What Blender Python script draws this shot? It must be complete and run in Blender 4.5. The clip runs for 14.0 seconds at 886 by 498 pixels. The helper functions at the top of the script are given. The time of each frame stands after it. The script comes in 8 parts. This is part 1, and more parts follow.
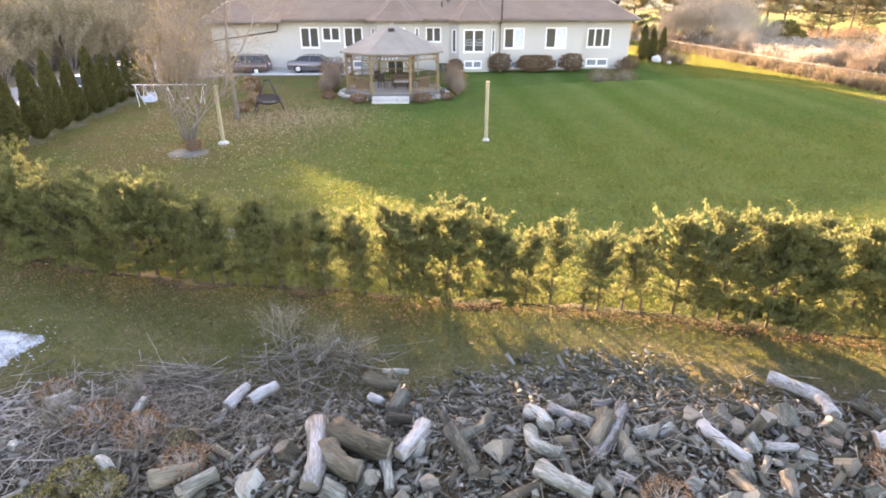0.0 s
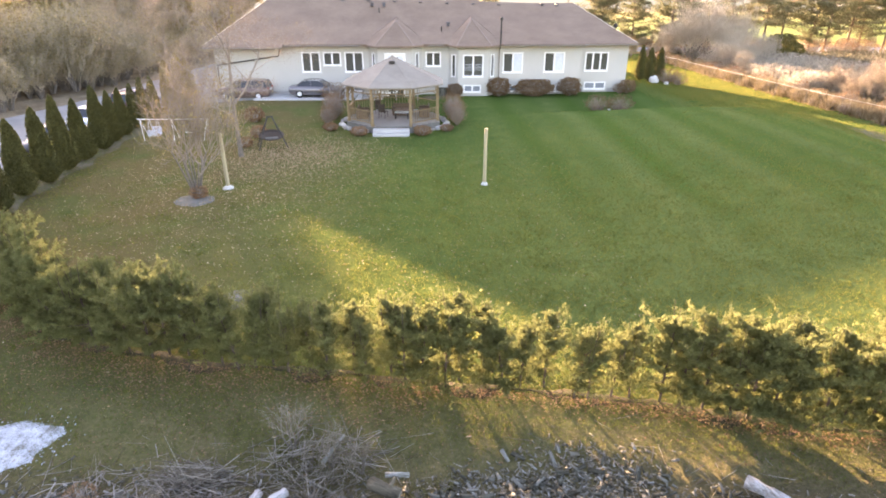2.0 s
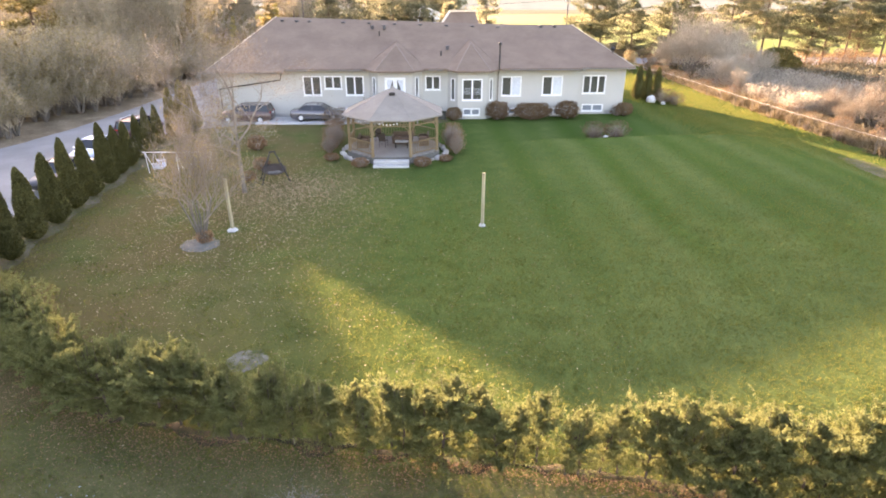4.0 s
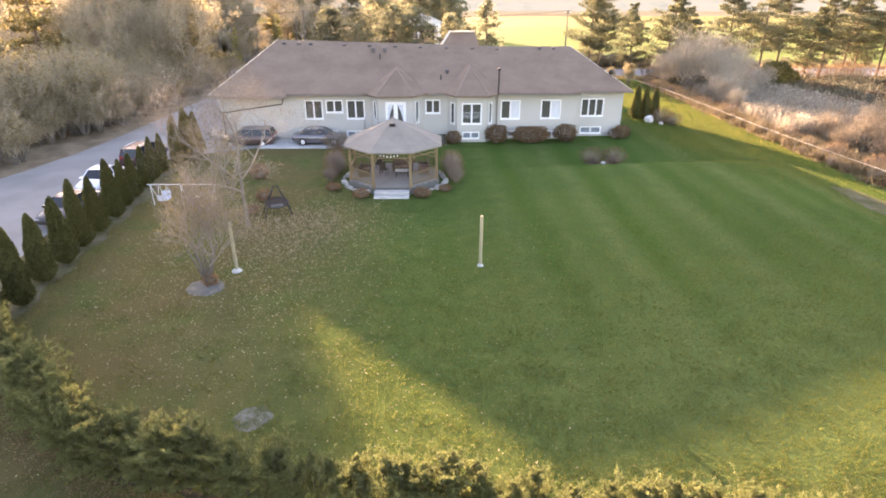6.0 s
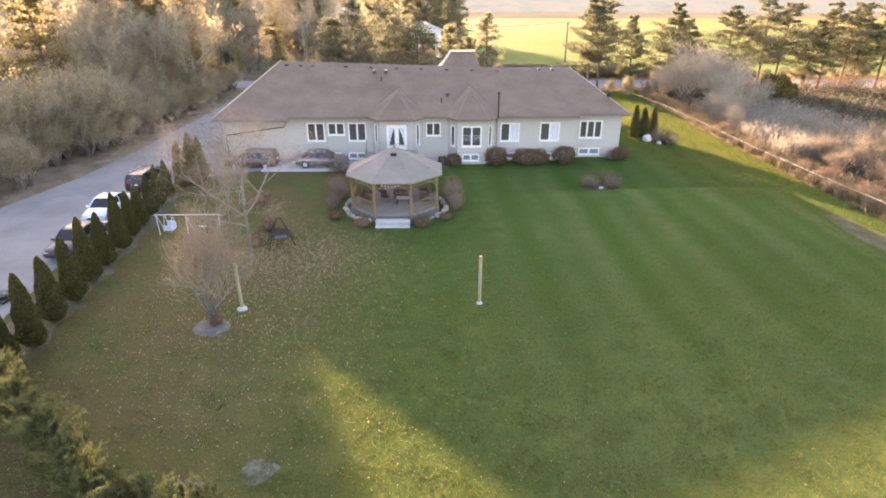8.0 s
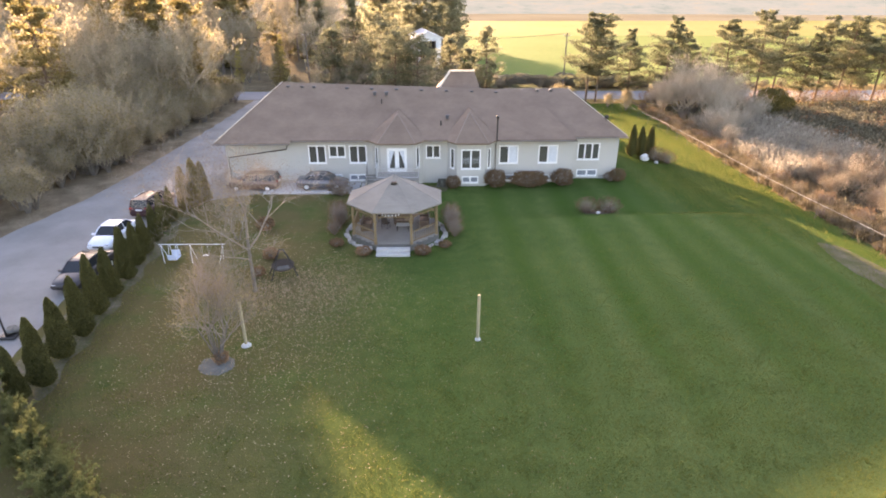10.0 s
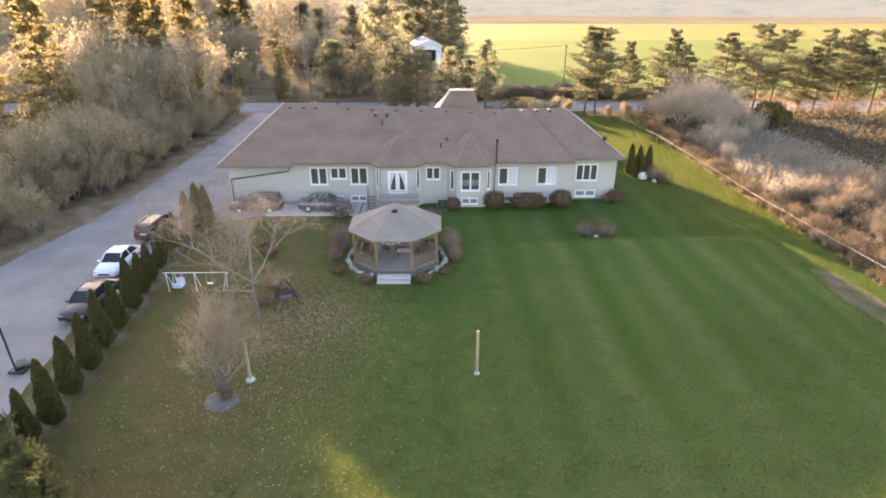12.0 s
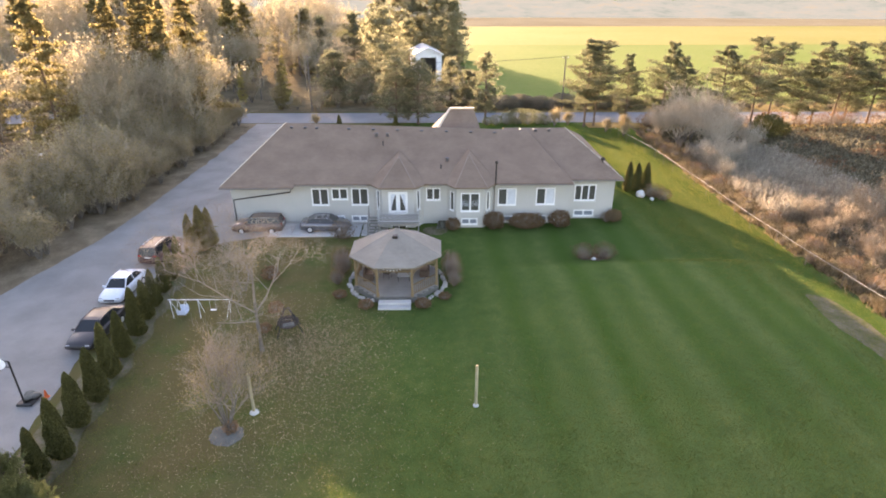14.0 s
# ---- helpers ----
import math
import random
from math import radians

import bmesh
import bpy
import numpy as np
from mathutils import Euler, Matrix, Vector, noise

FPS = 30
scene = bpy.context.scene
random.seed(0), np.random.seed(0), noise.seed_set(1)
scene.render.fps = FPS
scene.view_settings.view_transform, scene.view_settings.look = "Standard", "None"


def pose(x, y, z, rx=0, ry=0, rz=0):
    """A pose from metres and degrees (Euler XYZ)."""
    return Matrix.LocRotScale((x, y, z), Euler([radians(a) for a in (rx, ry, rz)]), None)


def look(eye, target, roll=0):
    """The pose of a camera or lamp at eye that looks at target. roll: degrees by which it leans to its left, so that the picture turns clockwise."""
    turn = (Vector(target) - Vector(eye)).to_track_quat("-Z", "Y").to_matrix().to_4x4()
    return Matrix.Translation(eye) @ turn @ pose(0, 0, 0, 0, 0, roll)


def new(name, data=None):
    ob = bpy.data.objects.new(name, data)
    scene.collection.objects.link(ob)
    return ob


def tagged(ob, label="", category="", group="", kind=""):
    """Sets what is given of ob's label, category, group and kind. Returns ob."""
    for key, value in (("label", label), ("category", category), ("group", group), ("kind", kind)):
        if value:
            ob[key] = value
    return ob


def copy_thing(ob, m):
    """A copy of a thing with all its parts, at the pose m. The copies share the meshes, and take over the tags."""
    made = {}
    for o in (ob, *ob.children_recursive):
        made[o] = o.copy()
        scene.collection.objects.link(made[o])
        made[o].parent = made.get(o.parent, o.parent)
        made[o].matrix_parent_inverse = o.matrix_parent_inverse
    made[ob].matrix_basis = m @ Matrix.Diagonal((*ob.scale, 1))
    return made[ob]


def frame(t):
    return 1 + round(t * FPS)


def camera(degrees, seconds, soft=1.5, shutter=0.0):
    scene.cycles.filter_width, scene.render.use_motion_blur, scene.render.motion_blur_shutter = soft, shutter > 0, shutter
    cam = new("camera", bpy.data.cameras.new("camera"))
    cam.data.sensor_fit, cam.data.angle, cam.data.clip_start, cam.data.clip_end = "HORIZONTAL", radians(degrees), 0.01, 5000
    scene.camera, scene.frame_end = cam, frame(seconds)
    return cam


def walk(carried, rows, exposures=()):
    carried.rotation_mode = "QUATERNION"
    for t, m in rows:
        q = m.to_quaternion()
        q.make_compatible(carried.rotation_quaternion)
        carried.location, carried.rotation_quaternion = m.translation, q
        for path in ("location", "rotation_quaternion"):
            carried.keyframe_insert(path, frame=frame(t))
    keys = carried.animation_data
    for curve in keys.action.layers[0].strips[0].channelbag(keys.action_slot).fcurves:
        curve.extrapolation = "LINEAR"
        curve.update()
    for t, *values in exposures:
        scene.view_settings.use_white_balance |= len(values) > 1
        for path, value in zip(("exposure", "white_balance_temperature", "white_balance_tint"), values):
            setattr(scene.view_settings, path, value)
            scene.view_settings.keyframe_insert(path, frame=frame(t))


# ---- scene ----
cam = camera(76.0, 14.0, 1.85)
SKY, SUN, EXPO = 0.122, 5.0, 3.08
METRES, EYE, TILT, LEAN, TURN = 15.3, 6.2, -23.8, 0.0, -1.0
ROWS = [
    (0.0, 0.0, 0.0, 0.0, 0.0, 0.0, -0.0),
    (0.5, 0.0007, -0.0116, 0.0342, 0.0, -0.03, 0.01),
    (1.0, 0.001, -0.0222, 0.0686, 0.0, -0.07, 0.01),
    (1.5, 0.0014, -0.0328, 0.103, 0.02, -0.11, 0.01),
    (2.0, 0.0017, -0.0434, 0.1374, 0.0, -0.16, 0.01),
    (2.5, 0.0025, -0.0544, 0.1713, 0.01, -0.2, 0.01),
    (3.0, 0.0032, -0.0656, 0.205, 0.0, -0.24, 0.01),
    (5.5, 0.0106, -0.1249, 0.3771, 0.07, -0.46, 0.03),
    (6.0, 0.0123, -0.135, 0.4111, 0.11, -0.48, 0.02),
    (6.5, 0.013, -0.1457, 0.4457, 0.14, -0.54, 0.0),
    (7.0, 0.0133, -0.1567, 0.4799, 0.18, -0.59, -0.02),
    (7.5, 0.0142, -0.169, 0.5148, 0.18, -0.63, -0.03),
    (8.0, 0.0148, -0.1806, 0.5483, 0.18, -0.66, -0.02),
    (10.5, 0.0169, -0.2365, 0.719, 0.16, -0.81, -0.08),
    (11.0, 0.0172, -0.2471, 0.7518, 0.17, -0.82, -0.07),
    (11.5, 0.0177, -0.2579, 0.7854, 0.18, -0.85, -0.07),
    (12.0, 0.0185, -0.2684, 0.8184, 0.19, -0.87, -0.07),
    (12.5, 0.0179, -0.2778, 0.8515, 0.19, -0.89, -0.07),
    (13.0, 0.0183, -0.2875, 0.8848, 0.19, -0.92, -0.08),
    (13.5, 0.0193, -0.2976, 0.9181, 0.2, -0.95, -0.09),
    (14.0, 0.0197, -0.3074, 0.9511, 0.21, -0.98, -0.08),
]
walk(cam, [(t, pose(0, 0, EYE, TILT, LEAN, TURN) @ pose(METRES * x, METRES * y, METRES * z, 90 + pitch, roll, yaw)) for t, x, y, z, yaw, pitch, roll in ROWS], [(0.0, EXPO + 0.65, 7450, 34), (3.0, EXPO + 0.5, 7300, 34), (7.0, EXPO + 0.16, 7100, 34), (14.0, EXPO - 0.13, 7000, 30)])

# ---- world and sun ----
SUN_AZ, SUN_EL = -22.1, 9.38          # degrees from +y towards +x, and above the horizon
world = bpy.data.worlds.new("world")
scene.world = world
world.use_nodes = True
_wn = world.node_tree
_sky = _wn.nodes.new("ShaderNodeTexSky")
_sky.sky_type = "NISHITA"
_sky.sun_disc = False
_sky.sun_elevation, _sky.sun_rotation = radians(SUN_EL), radians(SUN_AZ)
_sky.air_density, _sky.dust_density, _sky.ozone_density = 1.0, 1.5, 1.0
_bg = _wn.nodes["Background"]
_bg.inputs[1].default_value = SKY
_wn.links.new(_sky.outputs[0], _bg.inputs[0])
_sl = bpy.data.lights.new("sun", "SUN")
_sl.energy, _sl.angle, _sl.color = SUN, radians(0.53), (1.0, 0.79, 0.50)
sun = new("sun", _sl)
_d = Vector((math.sin(radians(SUN_AZ)) * math.cos(radians(SUN_EL)), math.cos(radians(SUN_AZ)) * math.cos(radians(SUN_EL)), math.sin(radians(SUN_EL))))
sun.matrix_world = look(_d * 200, (0, 0, 0))
tagged(sun, kind="structure")

# ---- mesh helpers ----


class B:
    """Gathers vertices and faces of one mesh."""

    def __init__(self):
        self.v, self.f, self.m = [], [], []

    def add(self, vs, fs, mi=0):
        o = len(self.v)
        self.v.extend([tuple(p) for p in vs])
        self.f.extend([tuple(i + o for i in q) for q in fs])
        self.m.extend([mi] * len(fs))
        return self

    def box(self, x0, x1, y0, y1, z0, z1, mi=0):
        return self.add([(x0, y0, z0), (x1, y0, z0), (x1, y1, z0), (x0, y1, z0), (x0, y0, z1), (x1, y0, z1), (x1, y1, z1), (x0, y1, z1)],
                        [(3, 2, 1, 0), (4, 5, 6, 7), (0, 1, 5, 4), (1, 2, 6, 5), (2, 3, 7, 6), (3, 0, 4, 7)], mi)

    def rbox(self, x0, x1, y0, y1, z0, z1, r=0.03, seg=1, mi=0):
        bm = bmesh.new()
        bmesh.ops.create_cube(bm, size=1)
        for w in bm.verts:
            w.co = Vector(((x0 + x1) / 2 + w.co.x * (x1 - x0), (y0 + y1) / 2 + w.co.y * (y1 - y0), (z0 + z1) / 2 + w.co.z * (z1 - z0)))
        bmesh.ops.bevel(bm, geom=bm.edges[:], offset=r, segments=seg, affect="EDGES", profile=0.5)
        bm.verts.index_update()
        self.add([w.co[:] for w in bm.verts], [[w.index for w in q.verts] for q in bm.faces], mi)
        bm.free()
        return self

    def tube(self, pts, rad, n=8, caps=True, mi=0):
        pts = [Vector(p) for p in pts]
        if not hasattr(rad, "__len__"):
            rad = [rad] * len(pts)
        rings = []
        side = None
        for i, p in enumerate(pts):
            d = (pts[min(i + 1, len(pts) - 1)] - pts[max(i - 1, 0)])
            if d.length < 1e-6:
                d = Vector((0, 0, 1))
            d.normalize()
            if side is None:
                side = d.orthogonal().normalized()
            else:
                side = (side - d * side.dot(d))
                side = side.normalized() if side.length > 1e-5 else d.orthogonal().normalized()
            up = d.cross(side)
            rings.append([p + (side * math.cos(a) + up * math.sin(a)) * rad[i] for a in [2 * math.pi * k / n for k in range(n)]])
        vs = [q for r in rings for q in r]
        fs = [(i * n + k, i * n + (k + 1) % n, (i + 1) * n + (k + 1) % n, (i + 1) * n + k) for i in range(len(pts) - 1) for k in range(n)]
        if caps:
            fs += [tuple(range(n - 1, -1, -1)), tuple((len(pts) - 1) * n + k for k in range(n))]
        return self.add(vs, fs, mi)

    def lathe(self, prof, n=16, at=(0, 0, 0), axis="z", mi=0):
        vs, fs = [], []
        for r, h in prof:
            for k in range(n):
                a = 2 * math.pi * k / n
                c, s = r * math.cos(a), r * math.sin(a)
                p = (c, s, h) if axis == "z" else ((h, c, s) if axis == "x" else (c, h, s))
                vs.append((p[0] + at[0], p[1] + at[1], p[2] + at[2]))
        for i in range(len(prof) - 1):
            for k in range(n):
                fs.append((i * n + k, i * n + (k + 1) % n, (i + 1) * n + (k + 1) % n, (i + 1) * n + k))
        fs.append(tuple(range(n - 1, -1, -1)))
        fs.append(tuple((len(prof) - 1) * n + k for k in range(n)))
        return self.add(vs, fs, mi)

    def prism(self, poly, z0, z1, mi=0):
        n = len(poly)
        vs = [(x, y, z0) for x, y in poly] + [(x, y, z1) for x, y in poly]
        fs = [tuple(range(n - 1, -1, -1)), tuple(range(n, 2 * n))] + [(k, (k + 1) % n, n + (k + 1) % n, n + k) for k in range(n)]
        return self.add(vs, fs, mi)

    def slab(self, poly, t, mi=0):
        """A thick plate below a planar polygon in space."""
        n = len(poly)
        vs = [tuple(p) for p in poly] + [(p[0], p[1], p[2] - t) for p in poly]
        fs = [tuple(range(n)), tuple(range(2 * n - 1, n - 1, -1))] + [((k + 1) % n, k, n + k, n + (k + 1) % n) for k in range(n)]
        return self.add(vs, fs, mi)

    def beam(self, a, b, w, h, mi=0):
        """A square bar from a to b."""
        a, b = Vector(a), Vector(b)
        d = (b - a).normalized()
        s = d.cross(Vector((0, 0, 1)))
        s = s.normalized() if s.length > 1e-4 else Vector((1, 0, 0))
        u = s.cross(d)
        vs = [p + s * i * w / 2 + u * j * h / 2 for p in (a, b) for i, j in ((-1, -1), (1, -1), (1, 1), (-1, 1))]
        return self.add(vs, [(3, 2, 1, 0), (4, 5, 6, 7), (0, 1, 5, 4), (1, 2, 6, 5), (2, 3, 7, 6), (3, 0, 4, 7)], mi)

    def mesh(self, name, mats, smooth=False):
        me = bpy.data.meshes.new(name)
        me.from_pydata(self.v, [], self.f)
        for mm in (mats if isinstance(mats, (list, tuple)) else [mats]):
            me.materials.append(mm)
        if any(self.m):
            me.polygons.foreach_set("material_index", self.m)
        if smooth:
            me.polygons.foreach_set("use_smooth", [True] * len(self.f))
        bm = bmesh.new()
        bm.from_mesh(me)
        bmesh.ops.recalc_face_normals(bm, faces=bm.faces[:])
        bm.to_mesh(me)
        bm.free()
        return me


def part(name, b, mats, parent, label="", smooth=False):
    ob = new(name, b.mesh(name, mats, smooth))
    ob.parent = parent
    if label:
        tagged(ob, label)
    return ob


def thing(name, label, category, at=(0, 0, 0), rz=0.0, group="", kind=""):
    ob = new(name)
    ob.empty_display_size = 0.2
    ob.matrix_basis = pose(at[0], at[1], at[2], 0, 0, rz)
    return tagged(ob, label, category, group, kind)


def solid(name, b, mats, label, category="", group="", kind="", at=(0, 0, 0), rz=0.0, smooth=False):
    ob = new(name, b.mesh(name, mats, smooth))
    ob.matrix_basis = pose(at[0], at[1], at[2], 0, 0, rz)
    return tagged(ob, label, category, group, kind)


def raw_mesh(name, v, f, mat, smooth=False):
    """A mesh from numpy arrays of vertices and of equal-sided faces."""
    me = bpy.data.meshes.new(name)
    k = f.shape[1]
    me.vertices.add(len(v))
    me.vertices.foreach_set("co", np.ascontiguousarray(v, dtype=np.float32).ravel())
    me.loops.add(f.size)
    me.loops.foreach_set("vertex_index", np.ascontiguousarray(f, dtype=np.int32).ravel())
    me.polygons.add(len(f))
    me.polygons.foreach_set("loop_start", np.arange(0, f.size, k, dtype=np.int32))
    if smooth:
        me.polygons.foreach_set("use_smooth", np.ones(len(f), dtype=bool))
    me.update(calc_edges=True)
    me.materials.append(mat)
    return me


def sprays(rng, pts, size, up=0.0, long=1.6):
    """Small leaf-shaped quads at the points, turned at random; up: how far they stand upright."""
    n = len(pts)
    d = rng.normal(size=(n, 3))
    d[:, 2] = d[:, 2] * (1 - 0.5 * up) + up * 1.6
    d /= np.linalg.norm(d, axis=1)[:, None]
    w = np.cross(d, rng.normal(size=(n, 3)))
    w /= np.linalg.norm(w, axis=1)[:, None] + 1e-9
    s = (size * rng.uniform(0.6, 1.35, n))[:, None]
    a, b = pts - d * s * long * 0.5, pts + d * s * long * 0.5
    c, e = pts + w * s * 0.5, pts - w * s * 0.5
    v = np.stack([a, c, b, e], 1).reshape(-1, 3)
    return v, np.arange(4 * n).reshape(n, 4)


def height(x, y):
    """The lie of the land."""
    def st(a, b, t):
        t = min(1.0, max(0.0, (t - a) / (b - a)))
        return t * t * (3 - 2 * t)
    z = 0.28 * st(45, 51, y) * st(-26, -21, x) * st(27, 21, x) * st(80, 70, y)
    # the open lawn is a low raised bed that ends in a bank before the house
    z += (0.5 * st(4, 22, x) * st(-10, 8, y) + 0.36 * st(3, 10, x) * st(24, 42, y)) * st(46.0, 43.0, y) * st(31, 23, x)
    z += 0.35 * st(8.6, 6.0, y) * st(-16, -9, x) * st(16, 9, x)
    z += -0.5 * st(33, 40, x) * st(20, 40, y) * st(110, 95, y)
    z += -0.1 * st(11, 9, y) * st(14.0, 9.5, abs(x))
    return z


# ---- materials ----
def _mat(name):
    m = bpy.data.materials.new(name)
    m.use_nodes = True
    nt = m.node_tree
    return m, nt, nt.nodes["Principled BSDF"]


def _nz(nt, co, scale, detail=4.0, rough=0.55):
    n = nt.nodes.new("ShaderNodeTexNoise")
    n.inputs["Scale"].default_value, n.inputs["Detail"].default_value, n.inputs["Roughness"].default_value = scale, detail, rough
    nt.links.new(co, n.inputs["Vector"])
    return n.outputs["Fac"]


def _ramp(nt, fac, stops):
    r = nt.nodes.new("ShaderNodeValToRGB")
    els = r.color_ramp.elements
    while len(els) < len(stops):
        els.new(0.5)
    for e, (p, c) in zip(els, stops):
        e.position, e.color = p, (*c, 1) if len(c) == 3 else c
    nt.links.new(fac, r.inputs["Fac"])
    return r.outputs["Color"]


def _op(nt, kind, a, b):
    n = nt.nodes.new("ShaderNodeMath")
    n.operation = kind
    for i, q in enumerate((a, b)):
        if hasattr(q, "node"):
            nt.links.new(q, n.inputs[i])
        else:
            n.inputs[i].default_value = q
    return n.outputs[0]


def _mix(nt, fac, a, b, kind="MIX"):
    n = nt.nodes.new("ShaderNodeMix")
    n.data_type, n.blend_type = "RGBA", kind
    for i, q in ((0, fac), (6, a), (7, b)):
        if hasattr(q, "node"):
            nt.links.new(q, n.inputs[i])
        else:
            n.inputs[i].default_value = q if not isinstance(q, tuple) else (*q, 1)
    return n.outputs[2]


def _co(nt, kind="Object"):
    return nt.nodes.new("ShaderNodeTexCoord").outputs[kind]


def _bump(nt, bsdf, h, strength, dist=0.02):
    b = nt.nodes.new("ShaderNodeBump")
    b.inputs["Strength"].default_value, b.inputs["Distance"].default_value = strength, dist
    nt.links.new(h, b.inputs["Height"])
    nt.links.new(b.outputs["Normal"], bsdf.inputs["Normal"])


def surf(name, stops, scale=2.0, fine=30.0, rough=0.8, bump=0.4, dist=0.02, metal=0.0, spec=0.3, weight=0.5, rnd=0.0, stretch=0.0):
    """A surface whose colour wanders at two scales, with fine relief; rnd: variation from one object to the next."""
    m, nt, p = _mat(name)
    co = _co(nt)
    if stretch:
        mp = nt.nodes.new("ShaderNodeMapping")
        mp.inputs["Scale"].default_value = (1.0, 1.0, stretch)
        nt.links.new(co, mp.inputs["Vector"])
        co = mp.outputs[0]
    a, b = _nz(nt, co, scale), _nz(nt, co, fine, 6.0, 0.65)
    fac = _op(nt, "ADD", _op(nt, "MULTIPLY", a, 1 - weight), _op(nt, "MULTIPLY", b, weight))
    if rnd:
        oi = nt.nodes.new("ShaderNodeObjectInfo")
        fac = _op(nt, "ADD", fac, _op(nt, "MULTIPLY", _op(nt, "SUBTRACT", oi.outputs["Random"], 0.5), rnd))
    nt.links.new(_ramp(nt, fac, stops), p.inputs["Base Color"])
    p.inputs["Roughness"].default_value, p.inputs["Metallic"].default_value = rough, metal
    p.inputs["Specular IOR Level"].default_value = spec
    if bump:
        _bump(nt, p, b, bump, dist)
    return m


def leafy(name, stops, through_light=0.35, rough=0.7, tree_rnd=0.25):
    """Thin leaves or needles: each its own tint, with light coming through."""
    m, nt, p = _mat(name)
    p.inputs["IOR"].default_value = 1.3
    g = nt.nodes.new("ShaderNodeNewGeometry")
    oi = nt.nodes.new("ShaderNodeObjectInfo")
    fac = _op(nt, "ADD", _op(nt, "MULTIPLY", g.outputs["Random Per Island"], 1 - tree_rnd), _op(nt, "MULTIPLY", oi.outputs["Random"], tree_rnd))
    col = _ramp(nt, fac, stops)
    nt.links.new(col, p.inputs["Base Color"])
    p.inputs["Roughness"].default_value, p.inputs["Specular IOR Level"].default_value = rough, 0.2
    t = nt.nodes.new("ShaderNodeBsdfTranslucent")
    nt.links.new(col, t.inputs["Color"])
    mx = nt.nodes.new("ShaderNodeMixShader")
    mx.inputs[0].default_value = through_light
    nt.links.new(p.outputs[0], mx.inputs[1])
    nt.links.new(t.outputs[0], mx.inputs[2])
    nt.links.new(mx.outputs[0], nt.nodes["Material Output"].inputs["Surface"])
    return m


def plain(name, col, rough=0.5, metal=0.0, spec=0.5, coat=0.0, bump=0.0):
    m, nt, p = _mat(name)
    co = _co(nt)
    f = _nz(nt, co, 7.0, 5.0)
    lo, hi = tuple(c * 0.88 for c in col), tuple(min(1.0, c * 1.08) for c in col)
    nt.links.new(_ramp(nt, f, [(0.3, lo), (0.7, hi)]), p.inputs["Base Color"])
    p.inputs["Roughness"].default_value, p.inputs["Metallic"].default_value = rough, metal
    p.inputs["Specular IOR Level"].default_value, p.inputs["Coat Weight"].default_value = spec, coat
    if bump:
        _bump(nt, p, _nz(nt, co, 60.0, 4.0), bump, 0.005)
    return m


